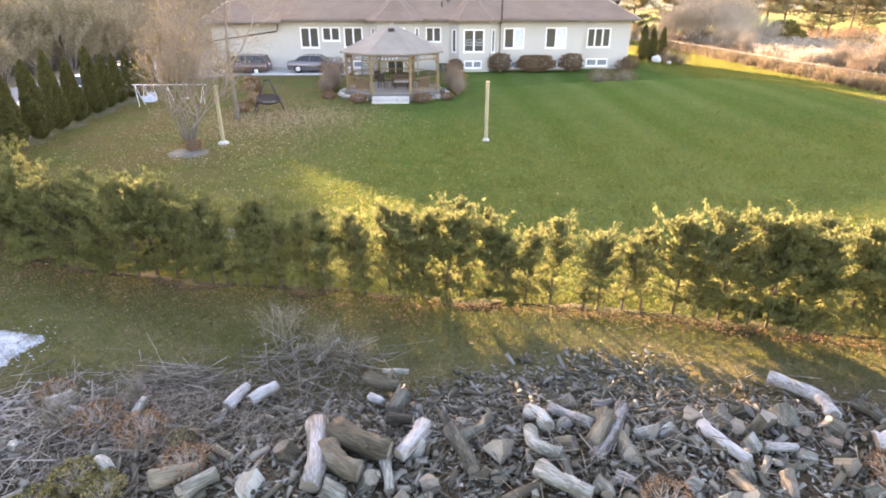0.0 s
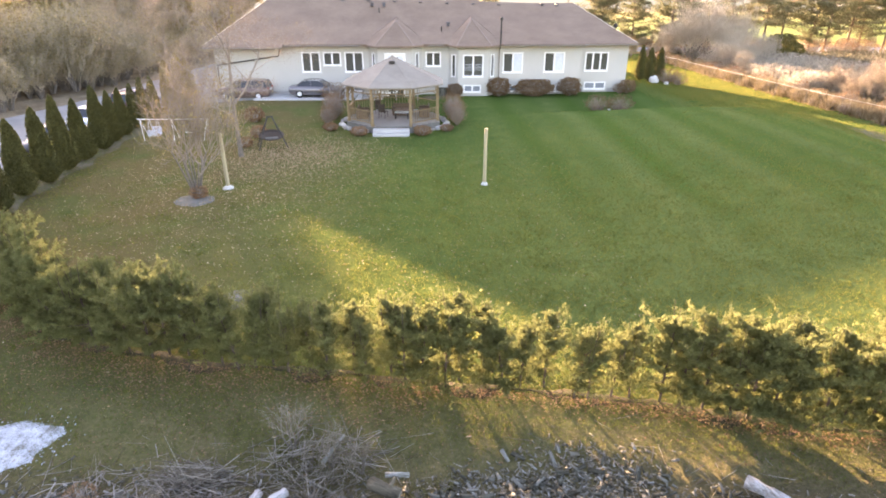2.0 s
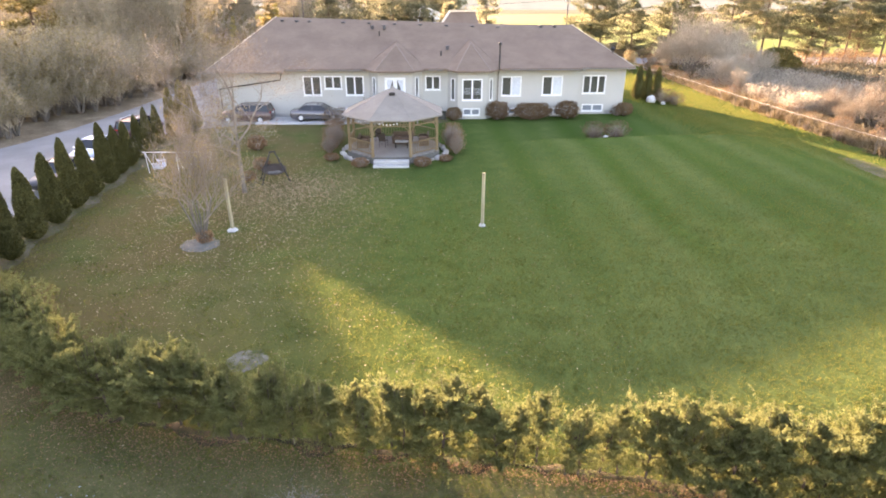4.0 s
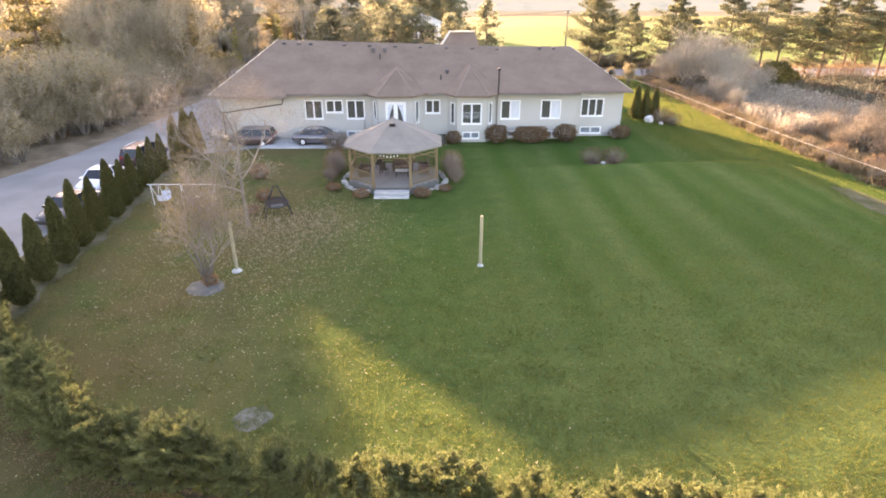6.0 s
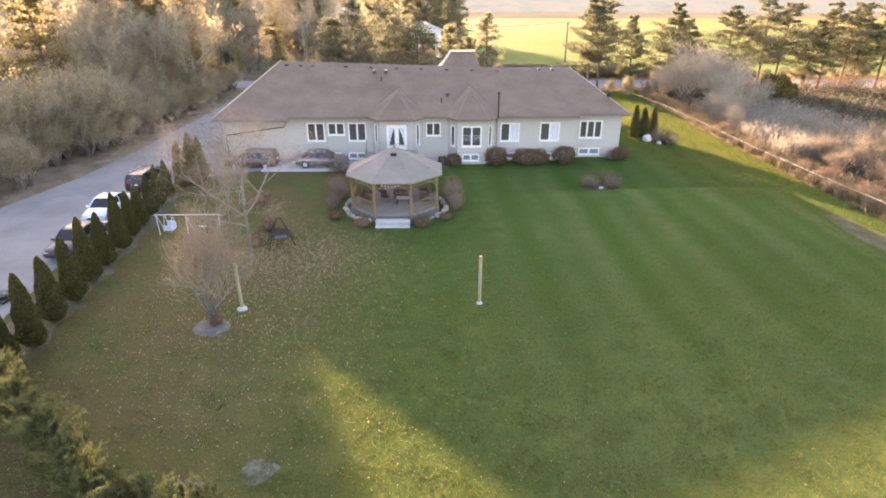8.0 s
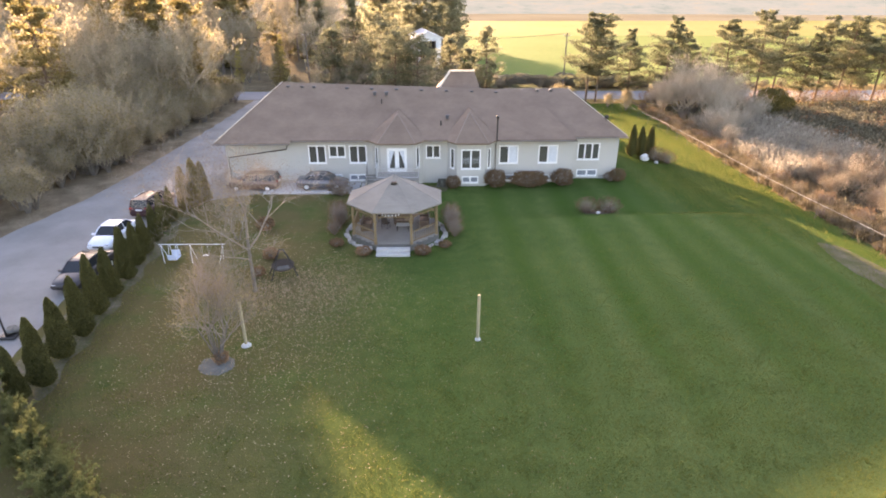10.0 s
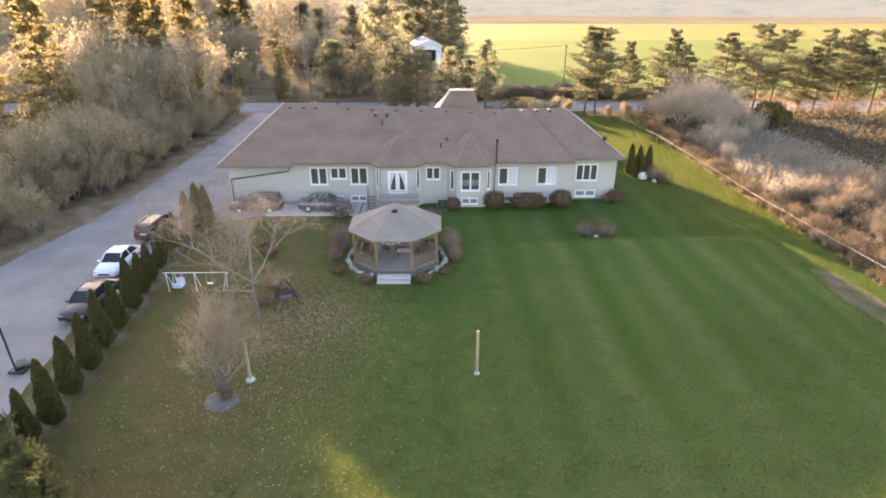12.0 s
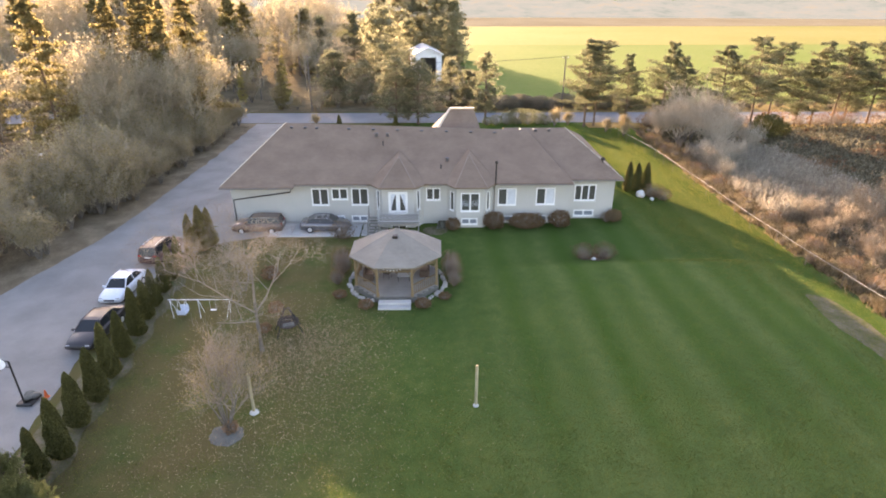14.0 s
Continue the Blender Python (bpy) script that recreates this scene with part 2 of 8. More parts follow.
def lawn_material():
    m, nt, p = _mat("lawn_grass")
    co = _co(nt)
    sx = nt.nodes.new("ShaderNodeSeparateXYZ")
    nt.links.new(co, sx.inputs[0])
    big, mid, fine = _nz(nt, co, 0.12, 4.0), _nz(nt, co, 1.1, 5.0), _nz(nt, co, 13.0, 7.0, 0.75)
    fac = _op(nt, "ADD", _op(nt, "ADD", _op(nt, "MULTIPLY", big, 0.25), _op(nt, "MULTIPLY", mid, 0.25)), _op(nt, "MULTIPLY", fine, 0.5))
    green = _ramp(nt, fac, [(0.34, (0.024, 0.050, 0.012)), (0.45, (0.050, 0.088, 0.023)), (0.55, (0.084, 0.118, 0.032)), (0.66, (0.160, 0.158, 0.054))])
    # mower lanes across the open part of the lawn
    lane = _op(nt, "ADD", _op(nt, "MULTIPLY", sx.outputs[0], 0.98), _op(nt, "MULTIPLY", sx.outputs[1], 0.03))
    lane = _op(nt, "ADD", lane, _op(nt, "MULTIPLY", _op(nt, "SUBTRACT", big, 0.5), 1.4))
    lane2 = _op(nt, "SINE", _op(nt, "MULTIPLY", lane, 1.07), 0.0)
    lane = _op(nt, "SINE", _op(nt, "SUBTRACT", _op(nt, "MULTIPLY", lane, 2.3), 2.05), 0.0)
    lane = _op(nt, "MULTIPLY", _op(nt, "ADD", _op(nt, "ADD", _op(nt, "MULTIPLY", lane, 0.28), _op(nt, "MULTIPLY", lane2, 0.24)), 0.5), _op(nt, "ADD", 0.15, _op(nt, "MULTIPLY", mid, 1.5)))
    ml = nt.nodes.new("ShaderNodeMapRange")
    ml.inputs[1].default_value, ml.inputs[2].default_value = -2.0, 9.0
    nt.links.new(sx.outputs[0], ml.inputs[0])
    # the lanes end on coarser grass towards the hedge; its yellow mimics sunlight
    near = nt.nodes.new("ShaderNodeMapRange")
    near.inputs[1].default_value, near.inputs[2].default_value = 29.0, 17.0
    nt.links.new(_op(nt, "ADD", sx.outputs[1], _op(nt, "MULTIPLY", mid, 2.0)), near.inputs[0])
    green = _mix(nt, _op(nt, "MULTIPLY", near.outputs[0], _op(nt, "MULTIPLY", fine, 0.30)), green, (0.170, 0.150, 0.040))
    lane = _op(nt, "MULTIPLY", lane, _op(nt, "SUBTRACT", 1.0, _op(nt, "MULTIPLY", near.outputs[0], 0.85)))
    green = _mix(nt, _op(nt, "MULTIPLY", _op(nt, "MULTIPLY", lane, ml.outputs[0]), _op(nt, "MULTIPLY", big, 1.25)), green, (0.036, 0.082, 0.014))
    pale = _op(nt, "MULTIPLY", _op(nt, "SUBTRACT", 1.0, lane), ml.outputs[0])
    green = _mix(nt, _op(nt, "MULTIPLY", pale, 0.2), green, (0.17, 0.20, 0.085))
    # a darker lane mown the other way beside the house
    far = nt.nodes.new("ShaderNodeMapRange")
    far.inputs[1].default_value, far.inputs[2].default_value = 43.4, 44.6
    nt.links.new(_op(nt, "ADD", sx.outputs[1], _op(nt, "MULTIPLY", _op(nt, "SUBTRACT", mid, 0.5), 1.6)), far.inputs[0])
    green = _mix(nt, _op(nt, "MULTIPLY", _op(nt, "MULTIPLY", far.outputs[0], ml.outputs[0]), 0.25), green, (0.034, 0.066, 0.014))
    # thin, leaf-strewn grass under the trees of the left side
    ll = nt.nodes.new("ShaderNodeMapRange")
    ll.inputs[1].default_value, ll.inputs[2].default_value = 1.0, -9.0
    nt.links.new(_op(nt, "ADD", sx.outputs[0], _op(nt, "MULTIPLY", big, 4.0)), ll.inputs[0])
    thin = nt.nodes.new("ShaderNodeMapRange")
    thin.inputs[1].default_value, thin.inputs[2].default_value = 0.30, 0.52
    nt.links.new(_op(nt, "ADD", _op(nt, "MULTIPLY", _nz(nt, co, 0.35, 4.0), 0.6), _op(nt, "MULTIPLY", fine, 0.4)), thin.inputs[0])
    green = _mix(nt, _op(nt, "MULTIPLY", _op(nt, "MULTIPLY", ll.outputs[0], thin.outputs[0]), 0.85), green, (0.130, 0.100, 0.046))
    # trodden brown ground with thin grass towards the wood heap
    mr = nt.nodes.new("ShaderNodeMapRange")
    mr.inputs[1].default_value, mr.inputs[2].default_value = 11.9, 9.4
    nt.links.new(_op(nt, "ADD", _op(nt, "ADD", sx.outputs[1], _op(nt, "MULTIPLY", mid, 3.0)), _op(nt, "MULTIPLY", fine, 2.5)), mr.inputs[0])
    edge = _op(nt, "ADD", sx.outputs[1], _op(nt, "MULTIPLY", sx.outputs[0], 0.09))
    mr2 = nt.nodes.new("ShaderNodeMapRange")
    mr2.inputs[1].default_value, mr2.inputs[2].default_value = 13.6, 11.6
    nt.links.new(_op(nt, "ADD", edge, _op(nt, "MULTIPLY", mid, 3.4)), mr2.inputs[0])
    soil = _ramp(nt, fine, [(0.3, (0.055, 0.040, 0.026)), (0.55, (0.110, 0.085, 0.055)), (0.75, (0.19, 0.155, 0.105))])
    rough_grass = _ramp(nt, fac, [(0.38, (0.066, 0.080, 0.030)), (0.50, (0.122, 0.112, 0.048)), (0.62, (0.195, 0.152, 0.088))])
    col = _mix(nt, mr2.outputs[0], green, rough_grass)
    col = _mix(nt, mr.outputs[0], col, soil)
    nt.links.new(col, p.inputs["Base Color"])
    p.inputs["Roughness"].default_value, p.inputs["Specular IOR Level"].default_value = 1.0, 0.0
    h = _op(nt, "ADD", _op(nt, "MULTIPLY", fine, 1.0), _op(nt, "MULTIPLY", mid, 1.2))
    _bump(nt, p, h, 0.75, 0.06)
    return m


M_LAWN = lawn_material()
M_BLADE = leafy("grass_blades", [(0.0, (0.062, 0.098, 0.024)), (0.5, (0.130, 0.160, 0.038)), (0.82, (0.225, 0.192, 0.048)), (1.0, (0.31, 0.24, 0.075))], 0.6, 1.0)
M_STRAW = leafy("straw_blades", [(0.0, (0.085, 0.066, 0.040)), (0.45, (0.19, 0.145, 0.082)), (1.0, (0.40, 0.33, 0.22))], 0.38)
M_LITTER = surf("leaf_litter_ground", [(0.34, (0.12, 0.092, 0.060)), (0.5, (0.21, 0.165, 0.108)), (0.66, (0.33, 0.265, 0.18))], 0.5, 9.0, 1.0, 0.8, 0.08, spec=0.0)
M_WORN = surf("worn_earth", [(0.36, (0.072, 0.092, 0.030)), (0.48, (0.12, 0.110, 0.062)), (0.64, (0.185, 0.155, 0.115))], 0.8, 5.0, 1.0, 0.6, 0.04, spec=0.0)
M_GRAVEL = surf("driveway_gravel", [(0.30, (0.155, 0.149, 0.139)), (0.5, (0.228, 0.221, 0.209)), (0.70, (0.30, 0.292, 0.276))], 0.3, 26.0, 0.92, 0.6, 0.02, weight=0.5)
M_ROAD = surf("road_asphalt", [(0.3, (0.15, 0.152, 0.16)), (0.7, (0.23, 0.232, 0.24))], 0.3, 30.0, 0.85, 0.3)
M_CONC = surf("concrete", [(0.3, (0.38, 0.375, 0.36)), (0.7, (0.56, 0.55, 0.53))], 0.8, 25.0, 0.85, 0.2)
M_STONE = surf("pale_stone", [(0.3, (0.30, 0.28, 0.26)), (0.7, (0.56, 0.54, 0.50))], 3.0, 18.0, 0.9, 0.6, 0.03, rnd=0.35)
M_FIELD = surf("young_wheat", [(0.3, (0.112, 0.146, 0.034)), (0.5, (0.145, 0.184, 0.046)), (0.7, (0.18, 0.196, 0.062))], 0.02, 0.6, 1.0, 0.3, 0.2, spec=0.03)
M_FIELD2 = surf("ripening_strip", [(0.3, (0.178, 0.180, 0.050)), (0.5, (0.228, 0.205, 0.066)), (0.7, (0.265, 0.230, 0.084))], 0.015, 0.4, 1.0, 0.3, 0.2, spec=0.03)
M_MARSH = surf("marsh_ground", [(0.3, (0.085, 0.07, 0.044)), (0.5, (0.155, 0.126, 0.08)), (0.7, (0.24, 0.19, 0.118))], 0.3, 5.0, 1.0, 0.8, 0.2, spec=0.0)
M_DRY = surf("dry_grass_ground", [(0.3, (0.16, 0.12, 0.05)), (0.5, (0.27, 0.20, 0.09)), (0.7, (0.36, 0.27, 0.13))], 0.4, 6.0, 1.0, 0.8, 0.15, spec=0.0)
M_STUB = surf("pale_stubble", [(0.3, (0.155, 0.132, 0.088)), (0.7, (0.26, 0.228, 0.16))], 0.02, 0.5, 1.0, 0.4, 0.2, spec=0.0)
M_WOODTWIG = surf("woodland_twigs", [(0.3, (0.28, 0.23, 0.165)), (0.7, (0.47, 0.40, 0.29))], 0.3, 5.0, 0.9, 0.0)
M_SOIL = surf("garden_soil", [(0.3, (0.07, 0.05, 0.032)), (0.7, (0.16, 0.12, 0.08))], 1.0, 14.0, 0.95, 0.8, 0.05)
M_MULCH = surf("grey_mulch", [(0.3, (0.085, 0.082, 0.072)), (0.7, (0.20, 0.192, 0.17))], 2.0, 20.0, 0.95, 0.8, 0.04)
M_BARESPOT = surf("bare_spot", [(0.42, (0.062, 0.080, 0.028)), (0.50, (0.125, 0.122, 0.085)), (0.60, (0.205, 0.20, 0.18))], 2.2, 22.0, 1.0, 0.5, 0.03, spec=0.0)
M_SNOW = surf("white_crushed_stone", [(0.40, (0.13, 0.125, 0.09)), (0.49, (0.34, 0.36, 0.38)), (0.62, (0.52, 0.55, 0.60))], 3.5, 26.0, 0.8, 0.5, 0.03)
M_WALL = surf("grey_stucco", [(0.3, (0.42, 0.41, 0.375)), (0.7, (0.50, 0.485, 0.445))], 0.5, 40.0, 0.92, 0.25, 0.01)
M_FOUND = surf("foundation", [(0.3, (0.30, 0.295, 0.28)), (0.7, (0.40, 0.39, 0.37))], 0.6, 25.0, 0.92, 0.3)
M_WHITE = plain("white_vinyl", (0.80, 0.80, 0.79), 0.45)
M_GLASSD = plain("window_glass", (0.085, 0.084, 0.074), 0.06, 0.0, 0.6)
M_BLIND = plain("pale_blind", (0.60, 0.63, 0.67), 0.7, 0.0, 0.2)
M_DARKMETAL = plain("dark_metal", (0.045, 0.042, 0.04), 0.45, 0.6)
M_GALV = plain("galvanised_steel", (0.52, 0.52, 0.53), 0.4, 0.7)
M_BARNROOF = surf("barn_roof_sheet", [(0.3, (0.40, 0.41, 0.43)), (0.7, (0.52, 0.53, 0.55))], 0.3, 8.0, 0.6, 0.1)
# cream for roof edges; on the entrance ridge it stands in for sunlight
M_PALEEDGE = plain("pale_roof_edge", (0.62, 0.55, 0.42), 0.4, 0.2)
M_TIMBER = surf("honey_timber", [(0.3, (0.165, 0.115, 0.06)), (0.7, (0.30, 0.215, 0.118))], 1.2, 20.0, 0.7, 0.3)
M_GUTTER = plain("brown_gutter", (0.19, 0.165, 0.145), 0.5, 0.0, 0.4)
M_VENT = plain("roof_vent_plastic", (0.085, 0.078, 0.078), 0.6)
M_POST = surf("weathered_post", [(0.3, (0.30, 0.25, 0.15)), (0.7, (0.46, 0.40, 0.26))], 1.5, 22.0, 0.85, 0.35)
M_DECK = surf("deck_boards", [(0.3, (0.20, 0.185, 0.17)), (0.7, (0.32, 0.30, 0.275))], 1.0, 20.0, 0.85, 0.3)
M_BARK = surf("grey_bark", [(0.3, (0.10, 0.085, 0.07)), (0.7, (0.24, 0.205, 0.17))], 2.0, 16.0, 0.95, 0.8, 0.03)
M_BROWNTWIG = surf("brown_twigs", [(0.3, (0.21, 0.165, 0.118)), (0.7, (0.37, 0.30, 0.215))], 0.6, 10.0, 0.9, 0.0)
M_PALETWIG = surf("pale_twigs", [(0.3, (0.31, 0.258, 0.195)), (0.7, (0.49, 0.42, 0.325))], 0.6, 10.0, 0.9, 0.0)
M_TWIG = surf("bare_twigs", [(0.3, (0.24, 0.21, 0.18)), (0.7, (0.40, 0.36, 0.315))], 0.6, 10.0, 0.9, 0.0)
M_LAWNTWIG = surf("tan_twigs", [(0.3, (0.19, 0.155, 0.125)), (0.7, (0.34, 0.29, 0.24))], 0.6, 10.0, 0.9, 0.0)
M_PINEBARK = surf("pine_bark", [(0.3, (0.09, 0.06, 0.04)), (0.7, (0.22, 0.15, 0.10))], 1.5, 12.0, 0.95, 0.6, 0.03)
M_CEDAR = leafy("cedar_foliage", [(0.0, (0.068, 0.070, 0.025)), (0.6, (0.125, 0.120, 0.042)), (1.0, (0.195, 0.172, 0.064))], 0.4)
M_HEDGE = leafy("hedge_foliage", [(0.0, (0.120, 0.124, 0.048)), (0.45, (0.167, 0.179, 0.069)), (0.82, (0.193, 0.204, 0.083)), (1.0, (0.228, 0.222, 0.105))], 0.55)
M_STEM = surf("hedge_stems", [(0.3, (0.055, 0.042, 0.030)), (0.7, (0.13, 0.10, 0.075))], 2.0, 16.0, 0.95, 0.4, 0.02)
M_PINE = leafy("pine_needles", [(0.0, (0.092, 0.098, 0.054)), (0.6, (0.165, 0.165, 0.092)), (1.0, (0.26, 0.24, 0.145))], 0.48)
M_PINEPALE = leafy("pale_pine_needles", [(0.0, (0.13, 0.132, 0.080)), (0.6, (0.225, 0.22, 0.132)), (1.0, (0.38, 0.35, 0.22))], 0.68)
M_SPRUCE = leafy("spruce_needles", [(0.0, (0.14, 0.120, 0.048)), (0.6, (0.26, 0.215, 0.09)), (1.0, (0.40, 0.33, 0.165))], 0.65)
M_BRUSHLEAF = leafy("brush_leaves", [(0.0, (0.10, 0.088, 0.062)), (0.5, (0.19, 0.17, 0.122)), (1.0, (0.32, 0.285, 0.215))], 0.4)
M_FLECK = leafy("flecked_leaves", [(0.0, (0.12, 0.12, 0.06)), (0.6, (0.235, 0.225, 0.115)), (0.8, (0.36, 0.34, 0.22)), (1.0, (0.66, 0.62, 0.50))], 0.4)
M_THICKET = leafy("thicket_leaves", [(0.0, (0.21, 0.17, 0.088)), (0.5, (0.34, 0.28, 0.155)), (1.0, (0.50, 0.415, 0.25))], 0.62)
M_TANLEAF = leafy("dry_hanging_leaves", [(0.0, (0.22, 0.18, 0.105)), (0.5, (0.35, 0.30, 0.19)), (1.0, (0.50, 0.44, 0.31))], 0.55)
M_LARCH = leafy("golden_larch", [(0.0, (0.26, 0.22, 0.08)), (0.5, (0.42, 0.36, 0.13)), (1.0, (0.58, 0.50, 0.22))], 0.55)
M_AUTUMN = leafy("autumn_leaves", [(0.0, (0.17, 0.105, 0.045)), (0.5, (0.34, 0.245, 0.095)), (0.85, (0.46, 0.38, 0.17)), (1.0, (0.54, 0.48, 0.32))], 0.2)
M_FALLEN = leafy("fallen_leaves", [(0.0, (0.17, 0.10, 0.055)), (0.5, (0.32, 0.235, 0.14)), (0.85, (0.48, 0.39, 0.26)), (1.0, (0.64, 0.58, 0.47))], 0.1)
M_RUSSET = leafy("russet_leaves", [(0.0, (0.13, 0.074, 0.042)), (0.5, (0.24, 0.145, 0.085)), (1.0, (0.37, 0.24, 0.14))], 0.35)
M_SHRUB = leafy("dark_shrub_leaves", [(0.0, (0.105, 0.066, 0.040)), (0.5, (0.19, 0.122, 0.070)), (1.0, (0.30, 0.205, 0.12))], 0.35)
M_REED = leafy("reed_plumes", [(0.0, (0.17, 0.145, 0.112)), (0.5, (0.30, 0.265, 0.21)), (0.9, (0.42, 0.375, 0.30)), (1.0, (0.58, 0.52, 0.44))], 0.45)
M_WEED = leafy("weed_leaves", [(0.0, (0.07, 0.078, 0.03)), (0.5, (0.15, 0.14, 0.06)), (1.0, (0.32, 0.26, 0.12))], 0.35)
M_LOGBARK = surf("weathered_log", [(0.32, (0.040, 0.040, 0.029)), (0.5, (0.150, 0.150, 0.122)), (0.68, (0.40, 0.405, 0.375))], 5.0, 34.0, 0.92, 1.0, 0.025, rnd=0.3, stretch=0.16)
M_LOGBROWN = surf("brown_log", [(0.32, (0.038, 0.033, 0.022)), (0.5, (0.104, 0.090, 0.062)), (0.68, (0.235, 0.21, 0.16))], 5.0, 34.0, 0.92, 1.0, 0.025, rnd=0.3, stretch=0.16)
M_LOGPALE = surf("barkless_log", [(0.38, (0.085, 0.070, 0.056)), (0.48, (0.22, 0.213, 0.20)), (0.60, (0.37, 0.37, 0.37))], 5.0, 34.0, 0.85, 0.8, 0.02, rnd=0.25, stretch=0.16)
M_CUT = surf("cut_wood", [(0.3, (0.095, 0.084, 0.066)), (0.7, (0.27, 0.245, 0.20))], 5.0, 30.0, 0.9, 0.4, 0.01, rnd=0.4)
M_CHIP = leafy("wood_chips", [(0.0, (0.034, 0.031, 0.021)), (0.5, (0.110, 0.106, 0.082)), (0.85, (0.23, 0.225, 0.195)), (1.0, (0.42, 0.42, 0.40))], 0.0)
M_SPLINTER = leafy("pale_splinters", [(0.0, (0.10, 0.088, 0.062)), (0.5, (0.21, 0.188, 0.145)), (0.9, (0.32, 0.30, 0.26)), (1.0, (0.44, 0.43, 0.41))], 0.0)
M_BRUSH = leafy("grey_brushwood", [(0.0, (0.070, 0.055, 0.038)), (0.5, (0.160, 0.138, 0.104)), (1.0, (0.36, 0.332, 0.280))], 0.0)
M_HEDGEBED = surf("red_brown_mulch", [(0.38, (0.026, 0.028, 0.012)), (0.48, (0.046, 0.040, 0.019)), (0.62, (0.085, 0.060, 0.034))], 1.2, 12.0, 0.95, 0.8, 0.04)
M_RUSSTWIG = surf("russet_twigs", [(0.3, (0.18, 0.142, 0.115)), (0.7, (0.35, 0.29, 0.24))], 0.6, 10.0, 0.9, 0.0)
M_WEEDSTALK = leafy("marsh_weed_stalks", [(0.0, (0.062, 0.060, 0.038)), (0.5, (0.145, 0.128, 0.084)), (0.9, (0.27, 0.24, 0.17)), (1.0, (0.50, 0.46, 0.38))], 0.4)
M_SHRUBWOOD = plain("dark_wicker", (0.06, 0.045, 0.036), 0.7, 0.0, 0.3)
M_BLUEWHITE = plain("pale_blue_plastic", (0.55, 0.62, 0.74), 0.5)
M_WICKER = plain("brown_wicker", (0.13, 0.09, 0.065), 0.8, 0.0, 0.3)
M_CUSHION = surf("brown_cushion", [(0.3, (0.22, 0.15, 0.11)), (0.7, (0.34, 0.25, 0.19))], 3.0, 40.0, 0.95, 0.2)
M_PALEGLASS = plain("pale_window_glass", (0.22, 0.245, 0.275), 0.2, 0.0, 0.6)
M_CABLE = plain("weathered_cable", (0.06, 0.058, 0.055), 1.0, 0.0, 0.0)
M_RAIL = plain("weathered_rail", (0.50, 0.48, 0.44), 0.9, 0.0, 0.1)
M_TYRE = plain("rubber", (0.02, 0.02, 0.02), 0.85, 0.0, 0.3)
M_RIM = plain("alloy_rim", (0.70, 0.70, 0.71), 0.3, 0.35)
M_LAMPRED = plain("red_lens", (0.35, 0.02, 0.015), 0.2, 0.0, 0.6)
M_LAMPCLEAR = plain("clear_lens", (0.34, 0.35, 0.37), 0.15, 0.0, 0.7)
M_CARGLASS = plain("car_glass", (0.025, 0.027, 0.03), 0.12, 0.0, 0.4)
M_ORANGE = plain("orange_plastic", (0.65, 0.12, 0.03), 0.5)
M_ROCK = surf("white_rock", [(0.3, (0.50, 0.48, 0.45)), (0.7, (0.76, 0.74, 0.71))], 1.5, 10.0, 0.9, 0.6, 0.04)


def shingle_material(name, lo, hi):
    m, nt, p = _mat(name)
    co = _co(nt)
    br = nt.nodes.new("ShaderNodeTexBrick")
    br.inputs["Scale"].default_value = 1.0
    br.inputs["Brick Width"].default_value, br.inputs["Row Height"].default_value = 0.33, 0.14
    br.inputs["Mortar Size"].default_value = 0.006
    br.inputs["Color1"].default_value, br.inputs["Color2"].default_value, br.inputs["Mortar"].default_value = (0.35, 0.35, 0.35, 1), (0.65, 0.65, 0.65, 1), (0.1, 0.1, 0.1, 1)
    nt.links.new(co, br.inputs["Vector"])
    a, b = _nz(nt, co, 0.5), _nz(nt, co, 22.0, 6.0, 0.7)
    fac = _op(nt, "ADD", _op(nt, "MULTIPLY", a, 0.4), _op(nt, "ADD", _op(nt, "MULTIPLY", b, 0.35), _op(nt, "MULTIPLY", br.outputs["Color"], 0.25)))
    nt.links.new(_ramp(nt, fac, [(0.3, lo), (0.7, hi)]), p.inputs["Base Color"])
    p.inputs["Roughness"].default_value = 0.93
    p.inputs["Specular IOR Level"].default_value = 0.2
    _bump(nt, p, _op(nt, "ADD", br.outputs["Color"], b), 0.4, 0.01)
    return m


M_ROOF = shingle_material("brown_shingles", (0.150, 0.105, 0.077), (0.264, 0.194, 0.145))
M_ROOFCAP = surf("shingle_caps", [(0.3, (0.19, 0.142, 0.110)), (0.7, (0.31, 0.24, 0.19))], 1.0, 24.0, 0.95, 0.5, 0.02)
M_ROOF2 = shingle_material("grey_shingles", (0.19, 0.165, 0.138), (0.32, 0.285, 0.24))

# ---- ground and large surfaces ----
def spaced(stops):
    out = []
    for (a, b, s) in stops:
        n = max(1, int(round((b - a) / s)))
        out += [a + (b - a) * i / n for i in range(n)]
    return out + [stops[-1][1]]


def sheet(name, xs, ys, mat, lift=0.0, inside=None):
    """A sheet that follows the land; inside: which of its cells are kept."""
    v = [(x, y, height(x, y) + lift) for y in ys for x in xs]
    n = len(xs)
    f = [(j * n + i, j * n + i + 1, (j + 1) * n + i + 1, (j + 1) * n + i) for j in range(len(ys) - 1) for i in range(n - 1)
         if inside is None or inside((xs[i] + xs[i + 1]) / 2, (ys[j] + ys[j + 1]) / 2)]
    return raw_mesh(name, np.array(v), np.array(f), mat, True)


